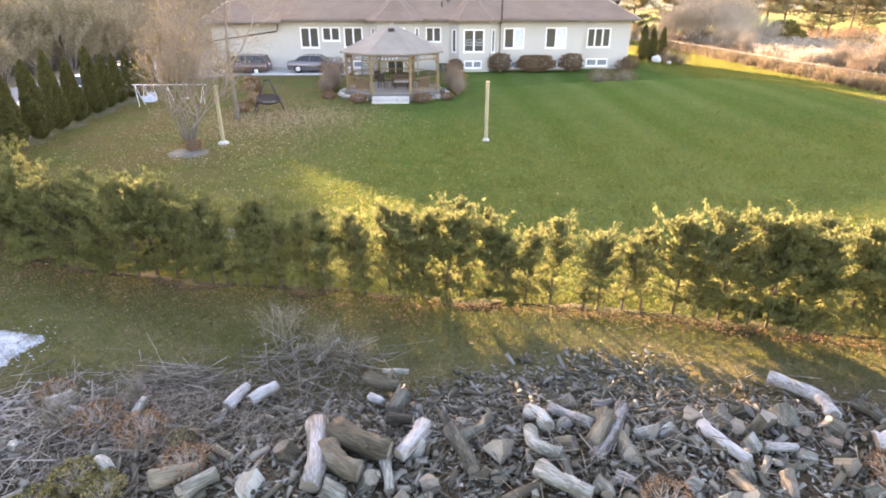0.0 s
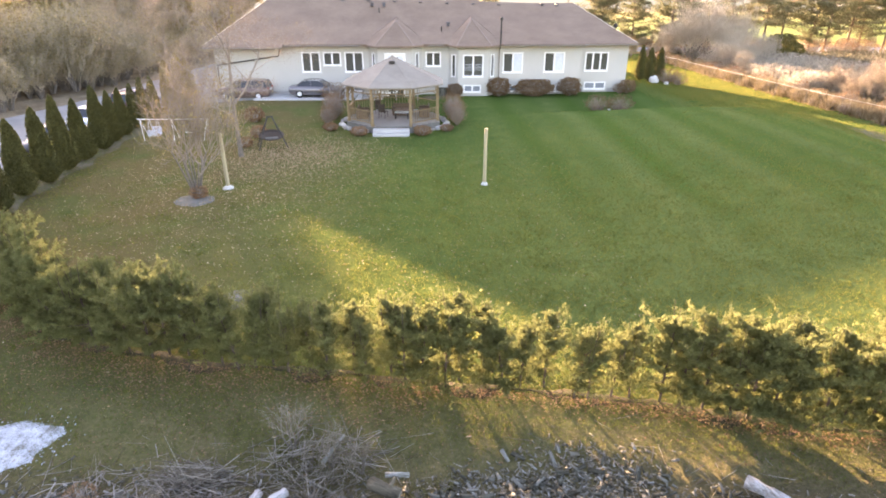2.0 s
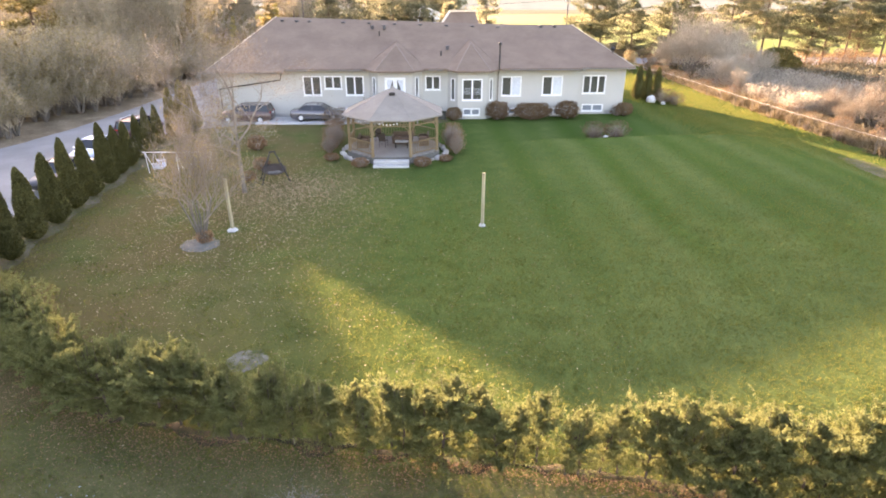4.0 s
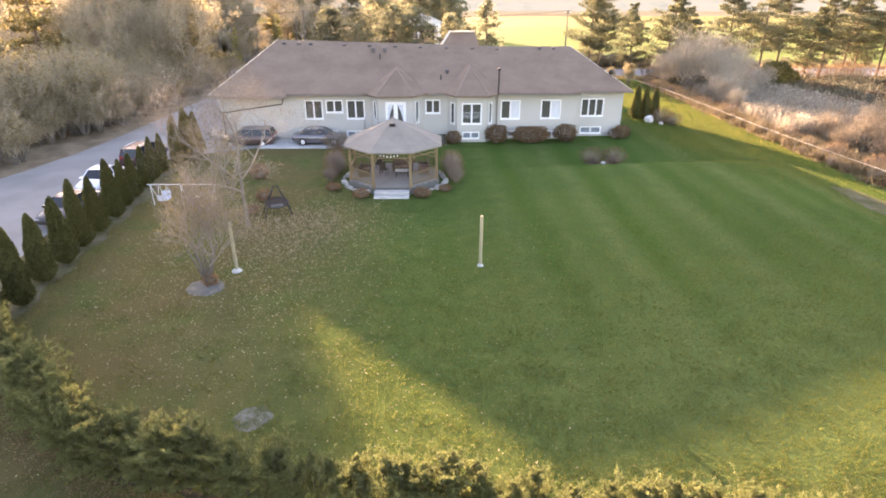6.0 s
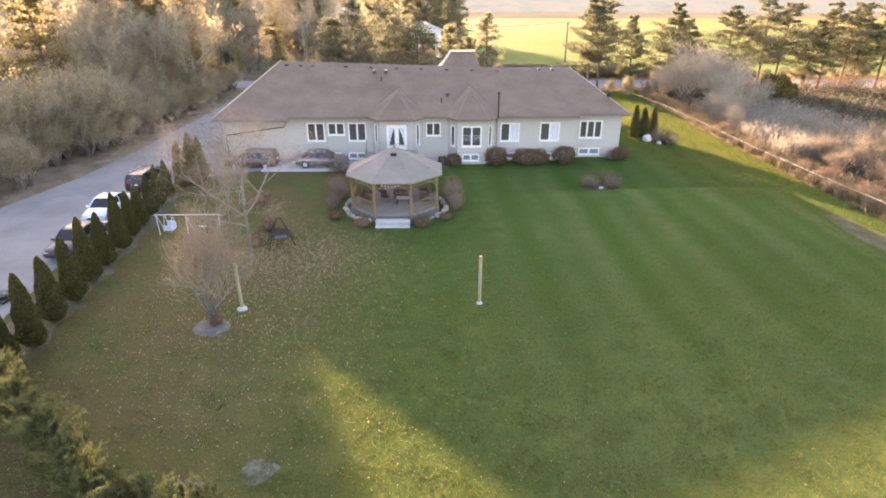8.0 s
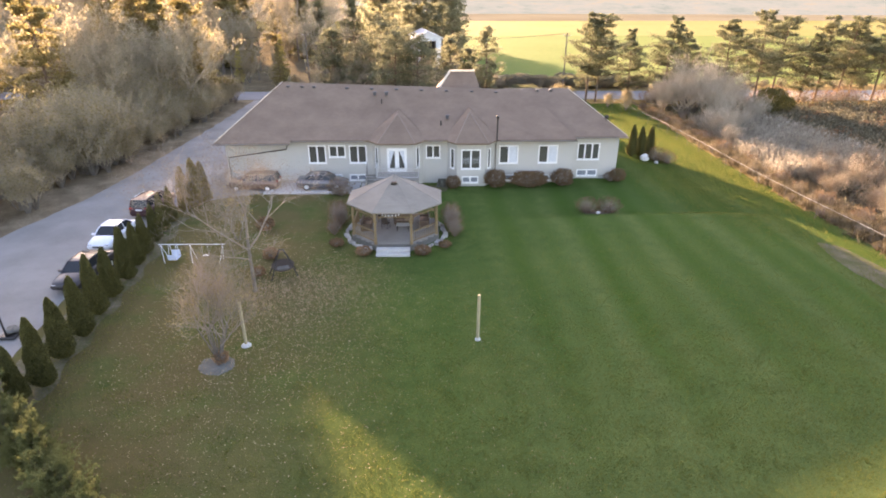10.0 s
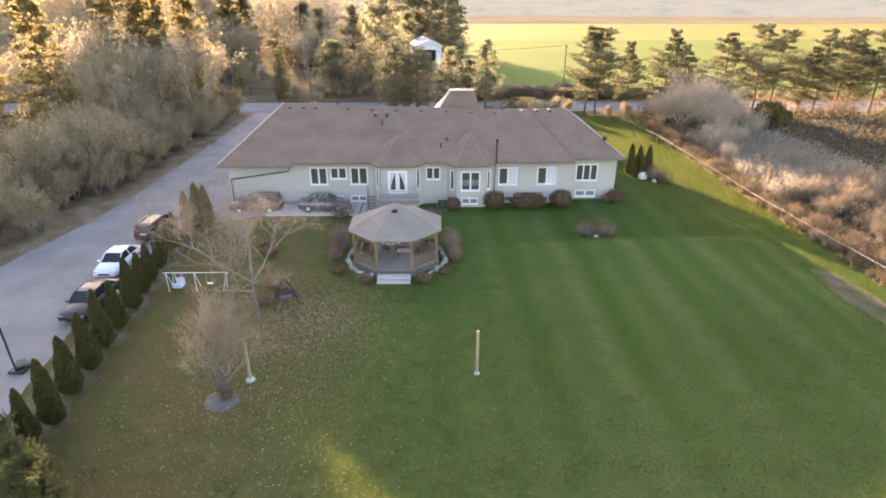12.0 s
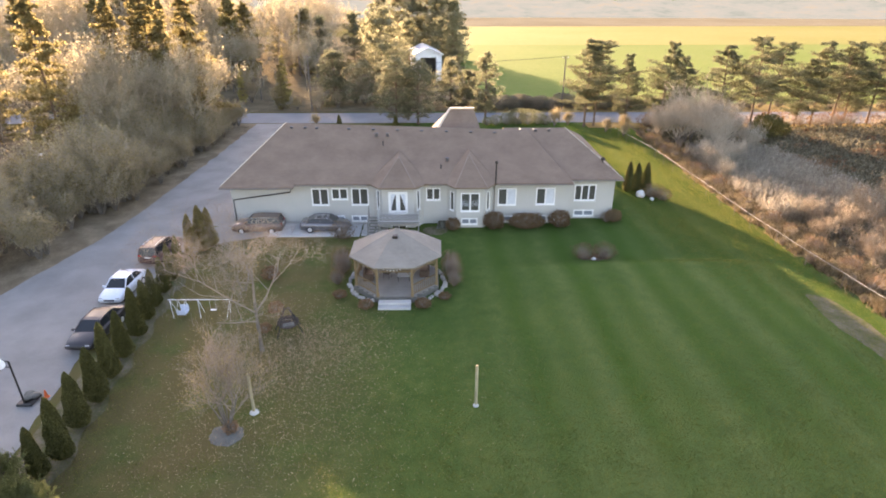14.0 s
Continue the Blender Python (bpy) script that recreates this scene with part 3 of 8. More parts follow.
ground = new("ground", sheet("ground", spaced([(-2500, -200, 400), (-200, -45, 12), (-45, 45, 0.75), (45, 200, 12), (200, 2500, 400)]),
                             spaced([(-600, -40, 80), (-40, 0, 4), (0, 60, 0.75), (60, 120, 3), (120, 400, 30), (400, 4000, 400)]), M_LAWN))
tagged(ground, "mown green lawn with mower lanes and worn brown ground", "ground", kind="structure")


def strip(name, left, right, mat, lift, label, step=1.0):
    """A paved strip between two edges given as points of equal y."""
    ys = [p[1] for p in left]
    yy = spaced([(a, b, step) for a, b in zip(ys[:-1], ys[1:])])
    v, f = [], []
    for k, y in enumerate(yy):
        xl = float(np.interp(y, ys, [p[0] for p in left])) + 0.35 * noise.noise(Vector((y * 0.5, 3.1, 0)))
        xr = float(np.interp(y, [p[1] for p in right], [p[0] for p in right])) + 0.2 * noise.noise(Vector((y * 0.6, 9.1, 0)))
        m = 10
        for i in range(m + 1):
            x = xl + (xr - xl) * i / m
            v.append((x, y, height(x, y) + lift))
        if k:
            f += [((k - 1) * (m + 1) + i, (k - 1) * (m + 1) + i + 1, k * (m + 1) + i + 1, k * (m + 1) + i) for i in range(m)]
    ob = new(name, raw_mesh(name, np.array(v), np.array(f), mat, True))
    return tagged(ob, label, name.replace("_", " "), kind="structure")


strip("driveway", [(-38, 8), (-35, 32), (-33, 40), (-31.9, 46), (-31.0, 50.4), (-30.9, 52.6), (-30.8, 53.4), (-30.5, 60), (-30.2, 80), (-30.5, 100)],
      [(-20.6, 8), (-20.9, 22), (-22.4, 32), (-22.6, 40), (-22.3, 47.8), (-15.5, 50.4), (-15.5, 52.6), (-19.45, 53.4), (-19.45, 68), (-20.0, 72), (-25.5, 93), (-23, 100)], M_GRAVEL, 0.02, "wide pale grey gravel and asphalt driveway")
DL = [(-38, 8), (-35, 32), (-33, 40), (-31.9, 46), (-31.0, 50.4), (-30.8, 53.4), (-30.5, 60), (-30.2, 80), (-30.5, 100)]
strip("drive_edge", [(x - 5.0, y) for x, y in DL], [(x + 0.5, y) for x, y in DL], M_LITTER, 0.012, "brown leaf litter along the edge of the driveway")
road = new("road", sheet("road", spaced([(-600, -60, 60), (-60, 60, 6), (60, 600, 60)]), [100.2, 104.5, 108.8], M_ROAD, 0.05))
tagged(road, "grey asphalt country road behind the house", "road", kind="structure")
field = new("field", sheet("field", spaced([(9, 600, 20)]), spaced([(116.4, 366, 12)]), M_FIELD, 0.06, lambda x, y: x > 9 + (y < 140) * 2))
tagged(field, "bright yellow-green field of young wheat", "field", kind="structure")
strip_ = new("field_strip", sheet("field_strip", spaced([(9, 600, 20)]), spaced([(246, 366, 12)]), M_FIELD2, 0.075))
tagged(strip_, "yellower far strip of the wheat field", "field", kind="structure")
stubble = new("far_stubble", sheet("far_stubble", spaced([(-700, 1200, 60)]), spaced([(367.4, 535, 14)]), M_STUB, 0.06))
tagged(stubble, "pale tan strip of dry grassland beyond the field", "field", kind="structure")
ditch = new("ditch", sheet("ditch", spaced([(9, 600, 20)]), [365.4, 366.6, 367.9], M_MARSH, 0.09))
tagged(ditch, "dark weedy ditch at the far edge of the field", "ditch", kind="structure")
marsh = new("marsh", sheet("marsh", spaced([(33, 120, 3)]), spaced([(10, 99, 3)]), M_MARSH, 0.03, lambda x, y: x > 33.2 + 1.2 * noise.noise(Vector((y * 0.2, 0, 0)))))
tagged(marsh, "brown marshy ground beyond the fence", "ground", kind="structure")
verge = new("verge", sheet("verge", spaced([(26, 140, 3)]), spaced([(96, 100, 2)]), M_DRY, 0.04))
far_verge = new("verge", sheet("verge", spaced([(6, 240, 4)]), spaced([(108.9, 116.9, 2)]), M_DRY, 0.05))
tagged(far_verge, "dry brown verge between road and field", "verge", kind="structure")
tagged(verge, "orange dry grass verge along the road", "verge", kind="structure")
fverge = new("fence_verge", sheet("fence_verge", spaced([(30.6, 34.2, 0.6)]), spaced([(14, 92, 0.8)]), M_DRY, 0.035, lambda x, y: x > 31.9 + 0.9 * noise.noise(Vector((y * 0.35, 4, 0))) + 0.018 * abs(y - 60)))
tagged(fverge, "band of orange dry grass along the fence", "verge", kind="structure")
b = B()
for i in range(4):
    b.rbox(-15.4 + 2.15 * i, -13.27 + 2.15 * i, 50.2, 53.3, 0.1, 0.37, 0.02)
tagged(solid("parking_pad", b, M_CONC, "pale concrete parking pad against the house wall", "paving", kind="structure"))
b = B()
for i in range(4):
    for j in range(4):
        rnd = random.Random(i * 9 + j)
        x0, y0 = -6.75 + i * 0.62 + rnd.uniform(0, 0.08), 50.3 + j * 0.72 + rnd.uniform(0, 0.08)
        b.rbox(x0, x0 + 0.54, y0, y0 + 0.64, 0.2, 0.34 + rnd.uniform(0, 0.02), 0.02)
solid("patio", b, M_STONE, "pale flagstone patio beside the deck", "paving", kind="structure")
# strip of soil under the cedars
b = B()
ring = [(-17.7 - 0.1 * (y - 20) + 0.25 * math.sin(y * 1.7) , y) for y in np.arange(19.5, 46, 0.8)]
back = [(-20.6 - 0.07 * (y - 20), y) for y in np.arange(45.5, 19.5, -0.8)]
poly = ring + back
b.add([(x, y, height(x, y) + 0.025) for x, y in poly], [(i, i + 1, len(poly) - 2 - i, len(poly) - 1 - i) for i in range(len(ring) - 1) if len(poly) - 2 - i > i + 1])
solid("planting_bed", b, M_WORN, "bare brown soil strip under the cedar row", "bed", kind="structure")


# far wooded skyline beyond the field: a glowing sheet, haze painted into its colour
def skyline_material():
    m, nt, p = _mat("glowing_haze")
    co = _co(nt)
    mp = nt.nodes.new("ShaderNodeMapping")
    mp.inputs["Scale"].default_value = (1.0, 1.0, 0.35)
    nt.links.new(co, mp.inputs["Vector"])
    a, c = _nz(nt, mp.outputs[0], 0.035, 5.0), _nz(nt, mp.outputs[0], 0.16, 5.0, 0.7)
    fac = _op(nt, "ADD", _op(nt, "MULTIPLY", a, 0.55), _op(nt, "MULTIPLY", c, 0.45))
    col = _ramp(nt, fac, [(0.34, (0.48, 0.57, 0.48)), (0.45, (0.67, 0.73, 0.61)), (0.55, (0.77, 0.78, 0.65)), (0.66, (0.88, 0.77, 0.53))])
    # the sheet emits by itself, so the distance looks bright and hazy
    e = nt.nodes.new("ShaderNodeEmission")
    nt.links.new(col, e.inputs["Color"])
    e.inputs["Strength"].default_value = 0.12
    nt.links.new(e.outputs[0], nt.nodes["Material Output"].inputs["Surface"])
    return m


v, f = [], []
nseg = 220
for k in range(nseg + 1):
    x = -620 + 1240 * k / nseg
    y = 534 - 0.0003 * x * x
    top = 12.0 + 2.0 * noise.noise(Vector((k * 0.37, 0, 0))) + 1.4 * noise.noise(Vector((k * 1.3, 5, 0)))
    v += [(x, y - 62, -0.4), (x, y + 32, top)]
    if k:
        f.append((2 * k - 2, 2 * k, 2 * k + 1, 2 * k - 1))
woods_floor = new("woods_floor", sheet("woods_floor", spaced([(-160, -60, 20), (-60, 8, 4)]), spaced([(110, 290, 10)]), M_MARSH, 0.05))
tagged(woods_floor, "brown leaf-strewn woodland floor beyond the road", "ground", kind="structure")
woods_floor2 = new("woods_floor", sheet("woods_floor", spaced([(-160, -60, 20), (-60, -30, 1.5)]), spaced([(8, 99, 1.5)]), M_LITTER, 0.04, lambda x, y: x < -1.2 + float(np.interp(y, [8, 32, 40, 46, 60, 80, 100], [-38.3, -35.2, -33.2, -32.2, -30.9, -30.5, -30.8]))))
tagged(woods_floor2, "brown leaf-strewn woodland floor beside the driveway", "ground", kind="structure")
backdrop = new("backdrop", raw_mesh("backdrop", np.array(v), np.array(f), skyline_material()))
tagged(backdrop, "glowing sheet painted as pale hazy woods on the skyline", "backdrop", kind="structure")


# ---- the house ----
def house():
    h = thing("house", "long grey stucco bungalow with brown hipped roof", "house")
    EZ, WB = 4.55, 0.05

    def panel(bb, a, c, z0, z1, holes, t=0.22):
        """A wall from a to c (plan points) with openings (s0, s1, z0, z1) along it."""
        a, c = Vector(a), Vector(c)
        L = (c - a).length
        d = (c - a) / L
        nrm = Vector((-d.y, d.x))
        ss = sorted({0.0, L, *[q for o in holes for q in o[:2]]})
        zs = sorted({z0, z1, *[q for o in holes for q in o[2:]]})
        for s0, s1 in zip(ss[:-1], ss[1:]):
            for q0, q1 in zip(zs[:-1], zs[1:]):
                if any(o[0] - 1e-4 <= s0 and s1 <= o[1] + 1e-4 and o[2] - 1e-4 <= q0 and q1 <= o[3] + 1e-4 for o in holes):
                    continue
                p = [a + d * s0, a + d * s1, a + d * s1 + nrm * t, a + d * s0 + nrm * t]
                bb.prism([(w.x, w.y) for w in p], q0, q1)

    def window(a, c, o, panes=2, mats=(M_GLASSD, M_GLASSD), name="window", kindlabel="white vinyl sliding window", bar=0.085, mid=0.07):
        """A window in the opening o of the wall from a to c."""
        a, c = Vector(a), Vector(c)
        d = (c - a).normalized()
        ang = math.degrees(math.atan2(d.y, d.x))
        s0, s1, z0, z1 = o
        org = a + d * s0
        W, H = s1 - s0, z1 - z0
        fb = B()
        y0, y1 = -0.035, 0.10
        e = 0.035
        fb.rbox(-e, bar, y0, y1, -e, H + e, 0.01)
        fb.rbox(W - bar, W + e, y0, y1, -e, H + e, 0.01)
        fb.rbox(bar, W - bar, y0, y1, -e, bar, 0.01)
        fb.rbox(bar, W - bar, y0, y1, H - bar, H + e, 0.01)
        fr = part(name, fb, M_WHITE, h, kindlabel)
        fr.matrix_basis = pose(org.x, org.y, z0, 0, 0, ang)
        q = B()
        q.rbox(-e - 0.03, W + e + 0.03, y0 - 0.04, 0.02, -e - 0.05, -e - 0.004, 0.01)
        part("window_sill", q, M_WHITE, fr)
        for k in range(1, panes):
            q = B()
            q.rbox(W * k / panes - mid, W * k / panes + mid, y0, y1, bar, H - bar, 0.01)
            part("mullion", q, M_WHITE, fr)
        for k in range(panes):
            gb = B()
            x0 = bar if k == 0 else W * k / panes + mid
            x1 = W - bar if k == panes - 1 else W * (k + 1) / panes - mid
            gb.box(x0, x1, 0.055, 0.07, bar, H - bar)
            part("pane", gb, mats[k % len(mats)], fr)
        return fr

    wall = B()
    Y1, Y2, YB = 53.4, 54.6, 67.4
    # front walls, west to east, each with its openings
    A = [(-11.6, -10.0, 2.25, 3.92), (-9.68, -8.15, 2.82, 3.92), (-7.78, -6.17, 2.25, 3.92), (-7.87, -6.31, 0.55, 1.12), (-9.95, -8.6, 0.55, 1.12)]
    panel(wall, (-19.3, Y1), (-5.65, Y1), WB, EZ, [(o[0] + 19.3, o[1] + 19.3, o[2], o[3]) for o in A])
    for i, o in enumerate(A):
        window((-19.3, Y1), (-5.65, Y1), (o[0] + 19.3, o[1] + 19.3, o[2], o[3]), 2, (M_GLASSD,) if i < 3 else (M_PALEGLASS,), "window", "white-framed two-pane window" if i < 3 else "small white basement window")
    # bay with the garden doors
    b1 = [(-5.65, Y1), (-4.75, 52.3), (-1.75, 52.3), (-0.85, Y1)]
    l1 = (Vector(b1[1]) - Vector(b1[0])).length
    panel(wall, b1[0], b1[1], WB, EZ, [(0.55, l1 - 0.45, 2.0, 3.9)])
    window(b1[0], b1[1], (0.55, l1 - 0.45, 2.0, 3.9), 1, name="window", kindlabel="narrow white-framed bay window", bar=0.05)
    panel(wall, b1[1], b1[2], WB, EZ, [(0.62, 2.38, 1.85, 3.9), (0.75, 2.25, WB, 1.75)])
    dr = window(b1[1], b1[2], (0.62, 2.38, 1.85, 3.9), 2, name="garden_door", kindlabel="white double glazed garden doors with arched curtains", bar=0.2, mid=0.19)
    for k in (0, 1):
        cb = B()
        x0, x1 = (0.21, 0.68) if k == 0 else (1.08, 1.55)
        out, inn = (x0, x1) if k == 0 else (x1, x0)
        cb.add([(out, 0.05, 1.84), (inn, 0.05, 1.84), (out + (inn - out) * 0.45, 0.05, 1.2), (out + (inn - out) * 0.12, 0.05, 0.6), (out, 0.05, 0.4)], [(0, 1, 2, 3, 4)])
        part("curtain", cb, M_BLIND, dr, "pale gathered curtain")
    window(b1[1], b1[2], (0.75, 2.25, WB + 0.1, 1.75), 2, name="patio_door", kindlabel="white lower patio doors under the deck", bar=0.1)
    panel(wall, b1[2], b1[3], WB, EZ, [(0.45, l1 - 0.55, 2.0, 3.9)])
    window(b1[2], b1[3], (0.45, l1 - 0.55, 2.0, 3.9), 1, name="window", kindlabel="narrow white-framed bay window", bar=0.05)
    panel(wall, b1[3], (1.45, Y1), WB, EZ, [(0.28, 1.6, 2.72, 3.92)])
    window(b1[3], (1.45, Y1), (0.28, 1.6, 2.72, 3.92), 2, kindlabel="small square white-framed window")
    b2 = [(1.45, Y1), (2.3, 52.3), (4.95, 52.3), (5.75, Y1)]
    l2 = (Vector(b2[1]) - Vector(b2[0])).length
    panel(wall, b2[0], b2[1], WB, EZ, [(0.45, l2 - 0.4, 1.9, 3.75)])
    window(b2[0], b2[1], (0.45, l2 - 0.4, 1.9, 3.75), 1, kindlabel="narrow white-framed bay window", bar=0.05)
    panel(wall, b2[1], b2[2], WB, EZ, [(0.42, 2.18, 1.95, 3.77), (0.5, 2.0, 0.62, 1.2)])
    bw = window(b2[1], b2[2], (0.42, 2.18, 1.95, 3.77), 2, (M_GLASSD, M_GLASSD), kindlabel="large white-framed bay window with blinds")
    for x0, x1 in ((0.09, 0.80), (0.96, 1.67)):
        for i in range(5):
            q = B()
            q.box(x0, x1, 0.042, 0.05, 0.52 + i * 0.12, 0.54 + i * 0.12)
            part("blind_slat", q, M_BLIND, bw)
    window(b2[1], b2[2], (0.5, 2.0, 0.62, 1.2), 2, kindlabel="small white basement window", bar=0.07, mats=(M_PALEGLASS,))
    l3 = (Vector(b2[3]) - Vector(b2[2])).length
    panel(wall, b2[2], b2[3], WB, EZ, [(0.4, l3 - 0.45, 1.9, 3.75)])
    window(b2[2], b2[3], (0.4, l3 - 0.45, 1.9, 3.75), 1, kindlabel="narrow white-framed bay window", bar=0.05)
    Cc = [(6.35, 8.1, 2.17, 3.85), (10.05, 11.85, 2.2, 3.88), (7.0, 8.5, 0.5, 1.05), (10.4, 12.0, 0.5, 1.05)]
    panel(wall, b2[3], (13.3, Y1), WB, EZ, [(o[0] - 5.75, o[1] - 5.75, o[2], o[3]) for o in Cc])
    for i, o in enumerate(Cc):
        window(b2[3], (13.3, Y1), (o[0] - 5.75, o[1] - 5.75, o[2], o[3]), 2, (M_GLASSD, M_BLIND) if i < 2 else (M_PALEGLASS,), "window", "white sliding window with a pale blind" if i < 2 else "small white basement window")
    panel(wall, (13.3, Y1 + 0.22), (13.3, Y2), WB, EZ, [])
    E = [(14.05, 16.15, 2.17, 3.78), (14.15, 16.1, 0.55, 1.15)]
    panel(wall, (13.3, Y2), (17.95, Y2), WB, EZ, [(o[0] - 13.3, o[1] - 13.3, o[2], o[3]) for o in E])
    window((13.3, Y2), (17.95, Y2), (0.75, 2.85, 2.17, 3.78), 3, kindlabel="white three-pane window")
    window((13.3, Y2), (17.95, Y2), (0.85, 2.8, 0.55, 1.15), 2, kindlabel="small white basement window", bar=0.07, mats=(M_PALEGLASS,))
    panel(wall, (17.95, Y2 + 0.22), (17.95, 70.98), WB, EZ, [])
    panel(wall, (17.95, 71.2), (9.0, 71.2), WB, EZ, [])
    panel(wall, (9.0, 70.98), (9.0, YB), WB, EZ, [])
    panel(wall, (9.0, YB), (-19.3, YB), WB, EZ, [])
    panel(wall, (-19.3, YB - 0.22), (-19.3, Y1 + 0.22), WB, EZ, [])
    part("wall", wall, M_WALL, h)
    fl = B()
    fl.box(-19.0, 17.7, 54.9, 67.1, 1.5, 1.62)
    part("inner_floor", fl, M_DECK, h)
    # foundation, proud of the wall by a hand
    for a, c in (((-19.3, Y1), (-10.2, Y1)), ((5.75, Y1), (6.9, Y1)), ((8.6, Y1), (10.3, Y1)), ((12.1, Y1), (13.3, Y1)), ((13.3, Y2), (14.0, Y2)), ((16.3, Y2), (17.95, Y2))):
        fd = B()
        fd.box(a[0], c[0], a[1] - 0.03, a[1] + 0.1, 0.0, 0.62)
        part("foundation", fd, M_FOUND, h, "bare grey concrete foundation")

    # roof
    RL, RR = (-15.2, 60.8, 8.62), (9.9, 60.6, 7.85)
    th = 0.16

    class Slopes:
        def slab(self, poly, t):
            q = B()
            q.slab(poly, t)
            part("roof_slope", q, M_ROOF, h, "brown asphalt shingle roof slope")
    r = Slopes()
    r.slab([(-19.85, 52.15, 4.47), (-12.95, 52.15, 4.47), (-12.95, 52.5, 4.65), (13.35, 52.5, 4.65), RR, RL], th)
    r.slab([(-19.85, 68.2, 4.47), (-19.85, 52.15, 4.47), RL], th)
    r.slab([RL, RR, (13.35, 68.2, 4.47), (-19.85, 68.2, 4.47)], th)
    r.slab([(13.35, 52.5, 4.65), (13.35, 68.2, 4.47), RR], th)
    WL, WR = (7.5, 61.6, 7.85), (14.1, 61.6, 7.85)
    r.slab([(12.9, 53.85, 4.6), (18.5, 53.85, 4.6), WR, WL], th)
    r.slab([(18.5, 53.85, 4.6), (18.5, 71.8, 4.6), WR], th)
    r.slab([(18.5, 71.8, 4.6), (8.4, 71.8, 4.6), WL, WR], th)
    for px, e0, e1, e2, e3, top in ((-3.25, -6.15, -4.95, -1.55, -0.35, 55.95), (3.6, 1.05, 2.1, 5.15, 6.2, 56.2)):
        pk = (px, top - 0.5, 4.65 + 0.47 * (top - 53.0) + 0.42)
        bk = (px, top + 0.9, 4.65 + 0.47 * (top - 52.5) + 0.42)
        E0, E1, E2, E3 = (e0, 52.9, 4.62), (e1, 51.55, 4.55), (e2, 51.55, 4.55), (e3, 52.9, 4.62)
        for tri in ([E0, E1, pk], [E1, E2, pk], [E2, E3, pk], [E0, pk, bk], [pk, E3, bk]):
            q = B()
            q.slab(tri, 0.14)
            part("bay_roof_slope", q, M_ROOF, h)
        for e in (E1, E2):
            q = B()
            q.beam((e[0], e[1], e[2] + 0.02), (pk[0], pk[1], pk[2] + 0.02), 0.10, 0.02)
            part("bay_hip_cap", q, M_ROOFCAP, h, "lighter shingle hip cap")
        for e in (E0, E3):
            q = B()
            q.beam((e[0], e[1] + 0.1, e[2] + 0.06), (bk[0], bk[1], bk[2] + 0.02), 0.10, 0.03)
            part("valley", q, M_ROOF, h)
    # tall entrance roof on the far side
    q = B()
    t0, t1 = (2.0, 66.4, 8.97), (4.66, 66.4, 8.97)
    c = [(-0.3, 63.2, 6.0), (5.7, 63.2, 6.0), (5.7, 69.6, 6.0), (-0.3, 69.6, 6.0)]
    q.slab([c[0], c[1], t1, t0], 0.12)
    q.slab([c[1], c[2], t1], 0.12)
    q.slab([c[2], c[3], t0, t1], 0.12)
    q.slab([c[3], c[0], t0], 0.12)
    part("entrance_roof", q, M_ROOF, h)
    # bright cap and left hip: sun on the shingles, put into the colour
    q = B()
    q.beam((1.95, 66.4, 9.0), (4.72, 66.4, 9.0), 0.42, 0.16)
    q.beam((2.0, 66.4, 9.02), (0.30, 64.03, 6.80), 0.26, 0.10)
    part("ridge_cap", q, M_PALEEDGE, h, "cream ridge cap painted as sunlit shingles")
    q = B()
    q.beam((-19.8, 52.3, 4.54), (-15.2, 60.8, 8.68), 0.06, 0.04)
    part("hip_cap", q, M_PALEEDGE, h, "pale strip along the roof hip")
    q = B()
    q.beam((18.45, 54.0, 4.64), (14.1, 61.6, 7.87), 0.05, 0.035)
    part("hip_cap", q, M_PALEEDGE, h, "pale strip along the roof hip")
    # gutters
    for x0, x1, y, z in ((-19.9, -12.95, 52.08, 4.40), (-12.9, -6.2, 52.42, 4.58), (-0.3, 1.0, 52.42, 4.58), (6.25, 13.4, 52.42, 4.58), (13.4, 18.55, 53.77, 4.53)):
        q = B()
        q.rbox(x0, x1, y - 0.06, y + 0.06, z - 0.10, z, 0.025)
        part("gutter", q, M_GUTTER, h, "thin brown eaves gutter")
    q = B()
    q.tube([(-19.1, 53.28, 0.3), (-19.1, 53.28, 2.85), (-13.6, 53.28, 3.62), (-13.45, 53.2, 4.1), (-13.3, 52.5, 4.35)], 0.06, 8)
    part("downspout", q, M_DARKMETAL, h, "long dark sloping downspout")
    q = B()
    q.tube([(5.98, 52.55, 4.5), (5.98, 52.55, 6.62)], 0.07, 10)
    q.lathe([(0.08, 5.6), (0.10, 5.62), (0.10, 5.68), (0.08, 5.7)], 12, (5.98, 52.55, 0))
    q.lathe([(0.08, 6.55), (0.14, 6.6), (0.14, 6.78), (0.06, 6.84)], 12, (5.98, 52.55, 0))
    part("flue_pipe", q, M_DARKMETAL, h, "dark flue pipe with a cap")
    q = B()
    q.tube([(5.98, 53.30, 0.3), (5.98, 53.30, 4.1), (5.98, 52.6, 4.5)], 0.05, 8)
    part("downspout", q, M_GUTTER, h, "brown downspout")
    # roof vents
    vb = B()
    vb.rbox(-0.14, 0.14, -0.14, 0.14, -0.16, 0.10, 0.03)
    vb.rbox(-0.19, 0.19, -0.19, 0.19, 0.10, 0.20, 0.04)
    vm = vb.mesh("roof_vent", M_VENT)
    for x in (-14.5, -13.1, -11.9, -8.6, -6.1, -3.6, -1.1, 1.45, 4.0, 6.5, 9.4, 10.9, 12.3):
        o = new("roof_vent", vm)
        o.parent = h
        right = x > 9
